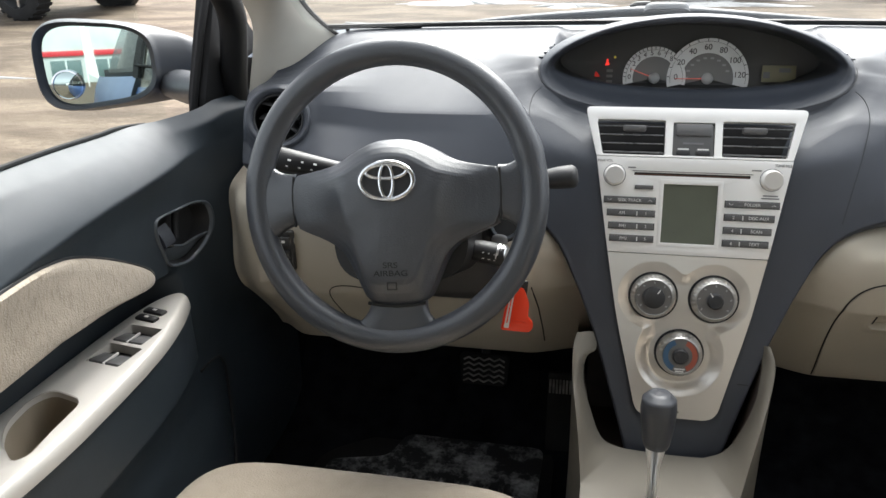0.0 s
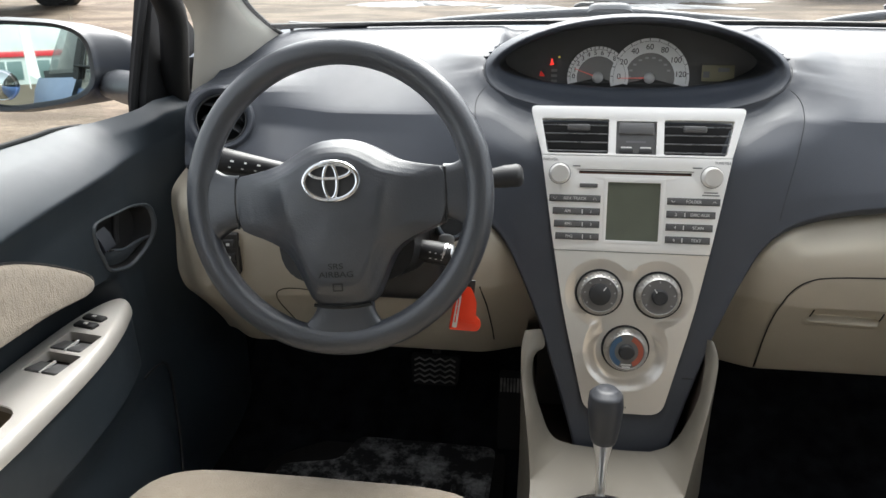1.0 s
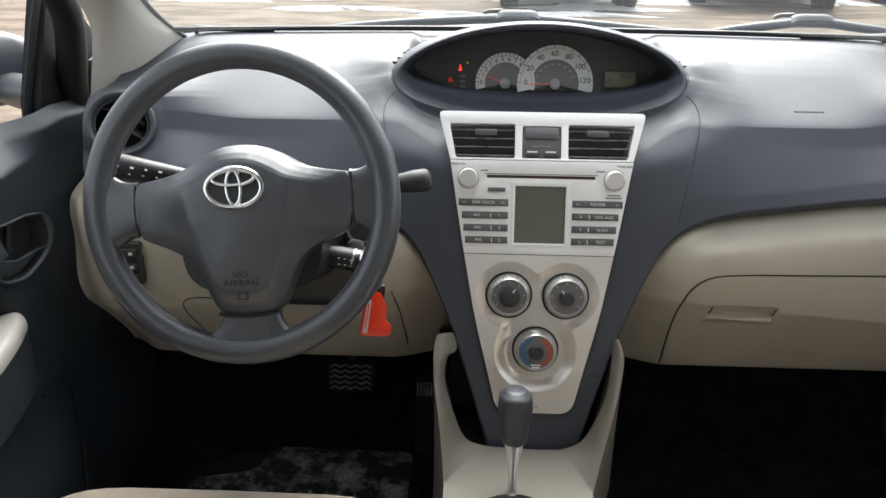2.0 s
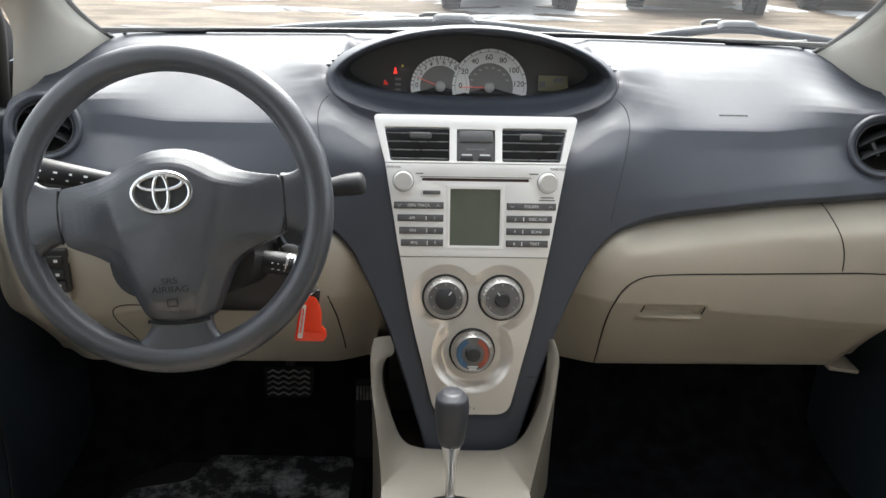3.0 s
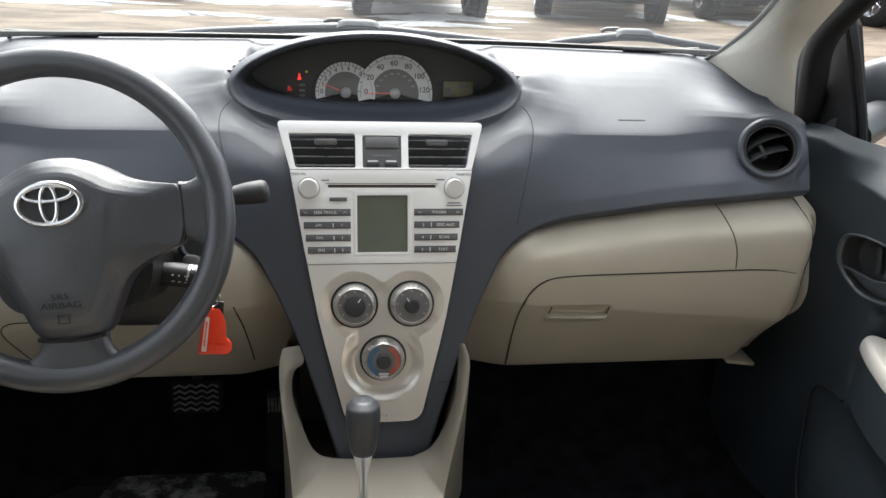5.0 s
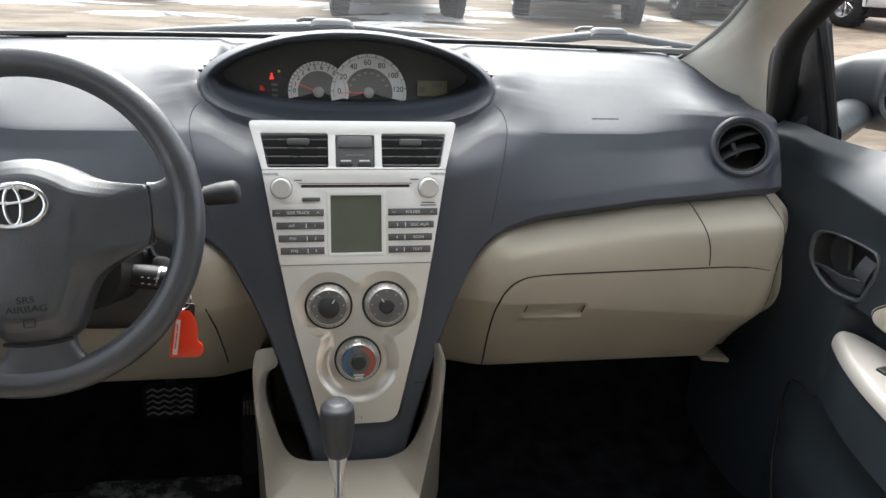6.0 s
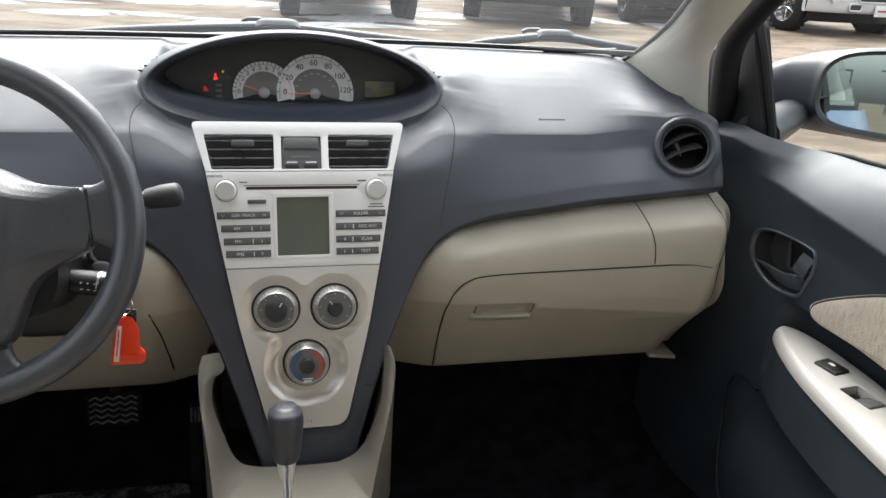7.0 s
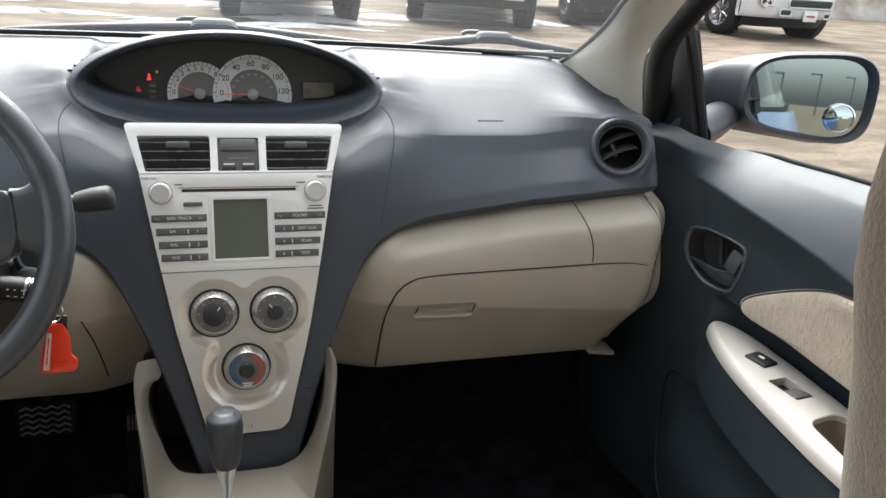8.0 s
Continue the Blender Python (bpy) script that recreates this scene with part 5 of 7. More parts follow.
def slush(m):
    """Dried slush and salt in ragged patches on the mat."""
    nt = m.node_tree
    b = nt.nodes["Principled BSDF"]
    co = nt.nodes.new("ShaderNodeTexCoord")
    n = nt.nodes.new("ShaderNodeTexNoise")
    n.inputs["Scale"].default_value, n.inputs["Detail"].default_value, n.inputs["Roughness"].default_value = 14, 9, 0.72
    rg = nt.nodes.new("ShaderNodeMapRange")
    rg.inputs["From Min"].default_value, rg.inputs["From Max"].default_value = 0.46, 0.62
    mx = nt.nodes.new("ShaderNodeMix")
    mx.data_type = "RGBA"
    mx.inputs[6].default_value, mx.inputs[7].default_value = (0.028, 0.029, 0.031, 1), (0.42, 0.43, 0.44, 1)
    nt.links.new(co.outputs["Object"], n.inputs["Vector"])
    nt.links.new(n.outputs["Fac"], rg.inputs["Value"])
    nt.links.new(rg.outputs[0], mx.inputs[0])
    nt.links.new(mx.outputs[2], b.inputs["Base Color"])


slush(MATMAT)
mat = thing("floor_mat", "black rubber floor mat streaked with dried slush, below the pedals", "floor mat", (-0.37, -0.05, 0.3))
part("sheet", bm_plate(rounded([(-0.60, -0.42), (-0.17, -0.42), (-0.17, 0.16), (-0.30, 0.175), (-0.47, 0.165), (-0.60, 0.08)], 0.05, 5), 0.006, pose(0, 0, 0.312), [], 0.002), RUBBER, mat)
part("dirty_pad", bm_plate(rounded([(-0.575, -0.40), (-0.20, -0.40), (-0.19, 0.150), (-0.45, 0.155), (-0.47, 0.085), (-0.575, 0.06)], 0.02, 4), 0.003, pose(0, 0, 0.3155), [], 0.001), MATMAT, mat, "pad with dried slush")
for k in range(14):
    part("rib", bm_box((0.010, 0.16, 0.006), pose(-0.54 + 0.026 * k, -0.04, 0.316), 0.002, 1), MATMAT, mat)


# ---- front seats ----
def backrest(cx, cy, lean):
    bm = blob(0, 0, 0, 0.49, 0.15, 0.76, 0, 0.30, 72)
    for v in bm.verts:
        v.co.x *= lerp_table([(-0.38, 0.54), (0.0, 0.60), (0.10, 0.71), (0.156, 0.79), (0.182, 0.865), (0.234, 0.965), (0.27, 1.0), (0.40, 1.02)], v.co.z)
    bmesh.ops.transform(bm, matrix=pose(cx, cy, 0.90, lean), verts=bm.verts)
    return bm


def seat(cx, front, back, back_y, lean, name_label):
    s = thing("front_seat", name_label, "seat", (cx, (front + back) / 2, 0.32), "front seats")
    part("cushion", blob(cx, (front + back) / 2 - 0.02, 0.475, 0.50, front - back + 0.10, 0.15, 4, 0.32, 48, 0.0), FABRIC, s)
    part("backrest", backrest(cx, back_y, lean), FABRIC, s)
    part("headrest", blob(cx, back_y - 0.06 - 0.42 * math.tan(radians(lean)), 1.335, 0.24, 0.09, 0.12, lean, 0.5, 32), FABRIC, s)
    part("base", bm_box((0.40, 0.40, 0.11), pose(cx, (front + back) / 2, 0.36), 0.02), BLACK, s, "black seat base")
    return s


seat(-0.395, -0.255, -0.80, -1.07, 16, "driver's seat in beige woven cloth")
seat(0.403, -0.42, -0.80, -0.84, 6, "passenger seat in beige woven cloth")


# ---- doors ----
def door(s):
    """A front door with its trim; s = 1 on the passenger's side, -1 on the driver's."""
    d = thing("door", ("passenger" if s > 0 else "driver") + " door, shut, dark grey with beige cloth and silver armrest", "car door", (s * 0.72, -0.3, 0.3), "front doors")
    M = Matrix(((s, 0, 0, 0), (0, 1, 0, 0), (0, 0, 1, 0), (0, 0, 0, 1)))
    FACE = [(0.30, 0.705), (0.45, 0.700), (0.56, 0.702), (0.66, 0.708), (0.74, 0.716), (0.80, 0.720), (0.86, 0.722), (0.96, 0.724)]

    def crease(y):
        """The height of the fold below the shoulder, sinking towards the back."""
        return lerp_table([(-0.9, 0.845), (-0.45, 0.860), (-0.334, 0.875), (-0.28, 0.884), (-0.216, 0.891), (-0.16, 0.896), (-0.095, 0.901), (0.05, 0.908)], y)

    def belt(y):
        """The height of the edge along the glass."""
        return lerp_table([(-1.0, 1.000), (-0.45, 0.985), (-0.24, 0.9735), (-0.19, 0.970), (-0.10, 0.962), (0.0, 0.9575), (0.06, 0.964), (0.10, 0.968), (0.25, 0.955)], y)

    def surf(y, z):
        zc, zb = crease(y), belt(y)
        amp = 0.013 * step(0.06, -0.12, y)
        low = lerp_table(FACE, zc) - amp
        ledge, edge = 0.757 - 0.040 * step(-0.05, 0.07, y), 0.788 - 0.054 * step(-0.05, 0.07, y)
        if z <= zc:
            x = lerp_table(FACE, z) - amp * max(1 - (zc - z) / 0.055, 0) ** 1.6
        elif z < zb - 0.020:
            f = (z - zc) / (zb - 0.020 - zc)
            x = low + (ledge - low) * (0.8 * f + 0.2 * f * f)
        else:
            f = min((z - zb + 0.020) / 0.020, 1)
            x = ledge + (edge - ledge) * (0.85 * f + 0.15 * f * f)
        x -= 0.022 * step(-0.06, -0.26, y) * step(0.50, 0.62, z) * (1 - step(0.600, 0.630, z))
        x -= 0.03 * step(-0.02, -0.12, y) * (1 - step(0.46, 0.58, z))
        x += 0.050 * step(-0.085, -0.13, y) * step(0.625, 0.648, z) * (1 - step(0.735, 0.752, z))
        x -= (0.012 + 0.30 * min(max(0.95 - z, 0), 0.22) * step(0.56, 0.72, z)) * step(-0.04, 0.15, y)
        return x

    def rise(y, z):
        """The driver's door sits a little higher, most of all towards the back."""
        if s > 0:
            return 0.0
        return (0.008 + 0.115 * min(max(-y - 0.06, 0), 0.30)) * lerp_table([(0.58, 0.0), (0.70, 0.9), (0.77, 1.0), (0.86, 0.62), (0.895, 0.5), (0.955, -0.1)], z)

    def at(y, z, out=0.0):
        return M @ Vector((surf(y, z) - out, y, z + rise(y, z)))
    hy, hz = (0.007, -0.001) if s < 0 else (-0.003, 0.001)
    REC = [(0.006, 0.822), (-0.015, 0.831), (-0.056, 0.836), (-0.098, 0.838), (-0.126, 0.836), (-0.128, 0.806), (-0.121, 0.785), (-0.117, 0.762), (-0.085, 0.754), (-0.048, 0.751), (-0.014, 0.763), (0.007, 0.789)]
    rec = smooth_line([(y + hy, z + hz) for y, z in REC], 2, True)
    cy, cz = -0.062 + hy, 0.797 + hz

    def inside(y, z, k):
        n, c = len(rec), False
        for i in range(n):
            (y0, z0), (y1, z1) = rec[i - 1], rec[i]
            y0, z0, y1, z1 = cy + (y0 - cy) * k, cz + (z0 - cz) * k, cy + (y1 - cy) * k, cz + (z1 - cz) * k
            if (z0 > z) != (z1 > z) and y < (y1 - y0) * (z - z0) / (z1 - z0) + y0:
                c = not c
        return c
    bm = bmesh.new()
    ys = sorted({round(v, 4) for v in [0.235 - 0.0125 * i for i in range(60)] + [0.012 - 0.005 * i for i in range(32)] + [-0.54 - 0.05 * i for i in range(11)]}, reverse=True)

    def heights(y):
        zc, zb = crease(y), belt(y)
        low = [0.30 + 0.03 * i for i in range(8)] + [0.53 + 0.0125 * i for i in range(17)]
        low += [0.74 + (zc - 0.0045 - 0.74) * i / 26 for i in range(27)]
        return low + [zc - 0.0015, zc + 0.0015, zc + 0.004] + [zc + 0.004 + (zb - 0.0215 - zc - 0.004) * i / 9 for i in range(1, 10)] + [zb - 0.0185] + [zb - 0.0185 + 0.0185 * i / 5 for i in range(1, 6)]
    rows = [heights(y) for y in ys]
    vs = [[bm.verts.new(at(y, z)) for z in zs] for y, zs in zip(ys, rows)]
    for i in range(len(ys) - 1):
        for j in range(len(vs[0]) - 1):
            if inside((ys[i] + ys[i + 1]) / 2, (rows[i][j] + rows[i][j + 1]) / 2, 0.98):
                continue
            bm.faces.new((vs[i][j], vs[i + 1][j], vs[i + 1][j + 1], vs[i][j + 1]))
    part("trim", bm, DARK, d, "dark grey grained door trim", sharp=60)
    # pull handle in its bowl
    n = len(rec)
    prof = [(1.06, -0.001), (1.045, 0.0025), (1.02, 0.0036), (0.985, 0.0028), (0.955, -0.001), (0.93, -0.012), (0.89, -0.026), (0.5, -0.032), (0.0, -0.032)]

    def bowl(u, v):
        y, z = rec[int(round(u * n)) % n]
        k, o = prof[int(round(v * (len(prof) - 1)))]
        yy, zz = cy + (y - cy) * k, cz + (z - cz) * k
        return at(yy, zz, o)
    h = part("handle_bowl", bm_grid(lambda u, v: bowl(u, (4 + 4 * v) / 8), n, 4, loop_u=True), SOFTBLACK, d, "black door handle bowl")
    part("bowl_rim", bm_grid(lambda u, v: bowl(u, v * 4 / 8), n, 4, loop_u=True), RIMGREY, h, "grey raised rim", sharp=80)
    top = smooth_line([(-0.008, 0.7755), (-0.030, 0.7770), (-0.055, 0.7775), (-0.076, 0.7800), (-0.092, 0.7860), (-0.114, 0.7900)], 2)
    low = smooth_line([(-0.006, 0.774), (-0.018, 0.770), (-0.048, 0.760), (-0.085, 0.7615), (-0.108, 0.768), (-0.113, 0.782)], 2)
    part("lever", bm_grid(lambda u, v: at(*(Vector(top[int(round(u * (len(top) - 1)))]).lerp(Vector(low[int(round(u * (len(low) - 1)))]), v) + Vector((hy, hz))), -0.003 - 0.007 * v * v), len(top) - 1, 5, thick=0.003), RIMGREY, h, "grey door pull lever")
    part("lever_edge", bm_tube([at(p[0] + hy, p[1] + hz, -0.001) for p in top[:-4]], 0.0024, 8), RIMGREY, h)
    part("lever_glint", bm_tube([at(y + hy, z + hz, 0.0005) for y, z in ((-0.094, 0.7865), (-0.106, 0.7895), (-0.118, 0.7925))], 0.0012, 6), CHROME, h)
    part("lock_tab", bm_grid(lambda u, v: at(-0.092 - 0.027 * u + hy, 0.794 + 0.026 * v - 0.003 * u + hz, -0.001 - 0.010 * v * v), 4, 6, thick=0.006), GREY, h, "grey lock tab")
    part("bowl_rib", bm_tube([at(y + hy, z + hz, o) for y, z, o in ((-0.050, 0.826, -0.014), (-0.053, 0.805, -0.017), (-0.060, 0.786, -0.016))], 0.005, 10), SOFTBLACK, h)
    # beige cloth insert
    leaf = smooth_line([(-0.150, 0.762), (-0.166, 0.778), (-0.201, 0.800), (-0.246, 0.825), (-0.289, 0.845), (-0.325, 0.856), (-0.40, 0.862), (-0.52, 0.860), (-0.90, 0.85), (-0.90, 0.750),
                        (-0.6, 0.749), (-0.40, 0.750), (-0.32, 0.752), (-0.25, 0.755), (-0.19, 0.752), (-0.160, 0.750)], 2, True)
    n2 = len(leaf)
    c2 = Vector((-0.50, 0.785))
    pr = [(1.02, 0.0), (1.0, 0.003), (0.985, 0.008), (0.95, 0.011), (0.85, 0.013), (0.6, 0.014), (0.3, 0.014), (0.0, 0.014)]

    def cloth(u, v):
        k, o = pr[int(round(v * (len(pr) - 1)))]
        p = c2 + (Vector(leaf[int(round(u * n2)) % n2]) - c2) * k
        return at(p[0], p[1], o)
    part("cloth_insert", bm_grid(cloth, n2, len(pr) - 1, loop_u=True), DOORCLOTH, d, "beige woven cloth insert")
    part("insert_gap", bm_tube([at(p[0], p[1], 0.0015) for p in leaf], 0.0028, 6, loop=True), BLACK, d)
    # silver armrest with pull cup and switches
    arm = [(0.716, -0.103), (0.696, -0.108), (0.681, -0.140), (0.668, -0.172), (0.650, -0.231), (0.638, -0.304), (0.630, -0.376), (0.624, -0.439), (0.623, -0.52), (0.630, -0.62), (0.655, -0.72),
           (0.690, -0.74), (0.726, -0.62), (0.733, -0.50), (0.738, -0.403), (0.742, -0.315), (0.744, -0.247), (0.743, -0.175), (0.733, -0.124)]
    arm = [(p[0], p[1]) for p in smooth_line(arm, 2, True)]
    cup = rounded([(0.657, -0.377), (0.707, -0.369), (0.718, -0.392), (0.709, -0.436), (0.688, -0.464), (0.652, -0.487), (0.643, -0.472), (0.650, -0.436)], 0.016, 5)
    AM = M @ (pose(0, 0, 0.712) if s > 0 else Matrix.Translation((0.700, -0.100, 0.730)) @ pose(0, 0, 0, 0, 0, 5.5) @ Matrix.Translation((-0.700, 0.106, 0)))
    holes = [[(p[0], p[1]) for p in cup]]
    wells = []
    if s > 0:
        wells = [(0.6905, -0.306, 0.032, 0.050, 7)]
    else:
        wells = [(0.694, -0.233, 0.050, 0.043, 2), (0.689, -0.2835, 0.051, 0.045, 3)]
    for x, y, w, l, a in wells:
        holes.append([(x + (px * math.cos(radians(a)) - py * math.sin(radians(a))), y + (px * math.sin(radians(a)) + py * math.cos(radians(a)))) for px, py in box2(-w / 2, -l / 2, w / 2, l / 2, 0.003)])
    a = part("armrest", bm_cushion(arm, 0.017, 0.020, AM, holes), ARMREST, d, "warm silver painted armrest", sharp=50)
    cc = Vector((0.680, -0.425))
    body = [(0.690 + (p[0] - 0.690) * 0.93, p[1] * 0.995 - 0.004) for p in arm]
    part("armrest_body", bm_plate(body, 0.085, AM @ pose(0, 0, -0.019), [[(cc.x + (p[0] - cc.x) * 1.08, cc.y + (p[1] - cc.y) * 1.08) for p in cup]], 0), DARK, d, "dark grey armrest body", sharp=50)
    nc = len(cup)
    part("pull_cup", bm_grid(lambda u, v: AM @ (lambda p, q: Vector((cc.x + (p[0] - cc.x) * (1.02 - 0.14 * q), cc.y + (p[1] - cc.y) * (1.02 - 0.14 * q), 0.0005 - 0.055 * q)))(cup[int(round(u * nc)) % nc], v), nc, 6, loop_u=True), CREAMDARK, a, "beige pull cup")
    part("cup_floor", bm_plate([(cc.x + (p[0] - cc.x) * 0.9, cc.y + (p[1] - cc.y) * 0.9) for p in cup], 0.002, AM @ pose(0, 0, -0.053)), CREAMDARK, a)
    for x, y, w, l, ang in wells:
        part("switch_well", bm_box((w + 0.002, l + 0.002, 0.006), AM @ pose(x, y, -0.016, 0, 0, ang), 0), BLACK, a)
        if s > 0:
            part("window_switch", bm_box((w * 0.9, l * 0.55, 0.012), AM @ pose(x + 0.002, y - l * 0.18, -0.008, -12, 0, ang), 0.002), BUTTON, a)
        else:
            for q in (-1, 1):
                part("window_switch", bm_box((w * 0.44, l * 0.62, 0.012), AM @ pose(x, y, 0, 0, 0, ang) @ pose(q * w * 0.245, -l * 0.14, -0.008, -12, 0, 0), 0.002), BUTTON, a)
            part("divider", bm_box((0.0022, l * 0.6, 0.003), AM @ pose(x, y, 0, 0, 0, ang) @ pose(0, -l * 0.14, -0.002), 0), SILVER, a)
    if s > 0:
        b = part("lock_switch", bm_box((0.029, 0.036, 0.008), AM @ pose(0.699, -0.2335, 0.0, 0, 0, 12), 0.003), BLACK, a, "black lock switch")
        part("symbol", bm_box((0.005, 0.009, 0.0006), AM @ pose(0.700, -0.232, 0.0043, 0, 0, 12), 0), WHITE, b)
    else:
        for x, y in ((0.7105, -0.1735), (0.7095, -0.1930)):
            b = part("lock_switch", bm_box((0.034, 0.0135, 0.008), AM @ pose(x - 0.003, y, 0.0, 0, 0, 6), 0.003), BLACK, a, "black lock switch")
            part("symbol", bm_box((0.006, 0.004, 0.0006), AM @ pose(x - 0.003, y, 0.0043, 0, 0, 6), 0), WHITE, b)
    # map pocket outline and window seal
    part("pocket_edge", bm_tube([at(y, z, 0.003) for y, z in smooth_line([(-0.105, 0.594), (-0.07, 0.592), (-0.035, 0.584), (-0.033, 0.53), (-0.055, 0.46), (-0.11, 0.39), (-0.2, 0.33)], 2)], 0.0022, 8), BLACK, d)
    part("window_seal", bm_tube([at(-0.012 - 0.01 * i, belt(-0.012 - 0.01 * i), -0.003) + Vector((0, 0, 0.0015 - 0.005 * max(1 - i / 6, 0))) for i in range(100)], 0.0042, 8), MATTE, d, "black rubber window seal")
    pane = bm_grid(lambda u, v: M @ Vector((0.790 - 0.17 * v ** 1.2, 0.07 - 0.30 * v - (0.97 - 0.30 * v + 0.25 * 0) * u, 0.945 + 0.450 * v)), 6, 6)
    g = part("window_glass", pane, GLASS, d, "clear side window", sharp=80)
    g.visible_shadow = False
    # black corner piece and window channel
    fy = 0.0 if s > 0 else 0.020
    SM = Matrix(((0, 0, -s, s * 0.733), (1, 0, 0, fy), (0, 1, 0, 0), (0, 0, 0, 1)))
    part("corner_cover", bm_plate(rounded([(0.30, 0.93), (0.070, 0.940), (0.076, 0.972), (0.150, 1.120), (0.176, 1.140), (0.24, 1.08), (0.30, 1.02)], 0.004, 2), 0.03, SM, [], 0.004), MATTE, d, "black plastic mirror corner cover")
    part("window_channel", bm_tube([M @ Vector((x, y + fy, z)) for x, y, z in ((0.752, 0.066, 0.955), (0.750, 0.076, 0.985), (0.745, 0.111, 1.065), (0.742, 0.147, 1.128))], 0.0065, 8, flat=1.0), MATTE, d, "black window channel")
    part("window_frame", bm_tube(smooth_line([M @ Vector(p) for p in ((0.735, 0.20, 0.93), (0.722, 0.175, 0.98), (0.704, 0.158, 1.04), (0.690, 0.140, 1.09), (0.687, 0.105, 1.135), (0.678, 0.020, 1.195), (0.645, -0.16, 1.31), (0.62, -0.35, 1.385), (0.615, -0.60, 1.40), (0.62, -0.85, 1.39), (0.68, -0.93, 1.20), (0.745, -0.95, 0.97))], 2), 0.022, 10), MATTE, d, "black window frame")
    # painted outer skin
    part("outer_skin", bm_grid(lambda u, v: M @ Vector((0.838 - 0.045 * (2 * v - 1) ** 4, 0.32 - 1.30 * u, 0.25 + 0.675 * v)), 8, 16), BLUE, d, "blue painted outer skin")
    return d


door(1)
door(-1)


# ---- door mirrors ----
HOUSING = material("dark_grey_mirror_housing", (0.034, 0.039, 0.045), rough=0.42, spec=0.5, grain=0.2, mottle=0.06)


def door_mirror(c, n, width, height, arm_to, flip):
    m = thing("door_mirror", "dark grey door mirror with a small round blind-spot mirror", "door mirror", c, "door mirrors")
    n = Vector(n).normalized()
    xa = Vector((0, 0, 1)).cross(n).normalized()
    B = axes(c, xa, n.cross(xa), n)
    def shape(t, k):
        f = lambda v, e: math.copysign(abs(v) ** e, v)
        x, y = f(math.cos(t), 0.55), f(math.sin(t), 0.62)
        y *= 1 - 0.13 * (x * flip)
        return Vector((x * width / 2 * k, y * height / 2 * k, 0))
    rings = [(0.86, 0.006), (0.90, 0.020), (0.97, 0.026), (1.0, 0.020), (1.03, 0.0), (1.02, -0.03), (0.94, -0.06), (0.78, -0.085), (0.5, -0.102), (0.2, -0.108), (0.0, -0.109)]
    def shell(u, v):
        k, h = rings[int(round(v * (len(rings) - 1)))]
        p, back = shape(2 * math.pi * u, k), max(-h, 0)
        if p.x * flip > 0:
            p.x *= 1 + 9.0 * back * (1 - 0.35 * p.y / height)
        return B @ (p + Vector((flip * 0.55 * back, -0.22 * back, h)))
    part("housing", bm_grid(shell, 64, len(rings) - 1, loop_u=True), HOUSING, m, "dark grey mirror housing", sharp=80)
    part("mirror_glass", bm_grid(lambda u, v: B @ (shape(2 * math.pi * u, 0.875 * v) + Vector((0, 0, 0.009))), 64, 4, loop_u=True), MIRROR, m, "mirror glass")
    bx = -flip * width * 0.27
    spot = part("blind_spot_mirror", bm_lathe([(0.027, 0.009), (0.027, 0.016), (0.0245, 0.017), (0.024, 0.015)], B @ pose(bx, -height * 0.22, 0), 36), CHROME, m, "round chrome-rimmed blind-spot mirror")
    part("convex_glass", bm_lathe([(0.0243, 0.0150), (0.018, 0.0172), (0.01, 0.0186), (0.0, 0.019)], B @ pose(bx, -height * 0.22, 0), 36), MIRROR, spot)
    a = B @ Vector((flip * width * 0.50, -height * 0.30, -0.065))
    b = Vector(arm_to)
    part("arm", bm_tube([a, a.lerp(b, 0.5) + Vector((0, 0, -0.004)), b], lambda u: 0.034 + 0.004 * u, 16, flat=0.8), HOUSING, m)
    return m


door_mirror((-1.022, 0.255, 0.992), (0.347, -0.935, 0.084), 0.212, 0.152, (-0.745, 0.16, 0.968), 1)
door_mirror((1.026, 0.165, 1.013), (-0.396, -0.915, 0.076), 0.236, 0.155, (0.745, 0.10, 0.955), -1)


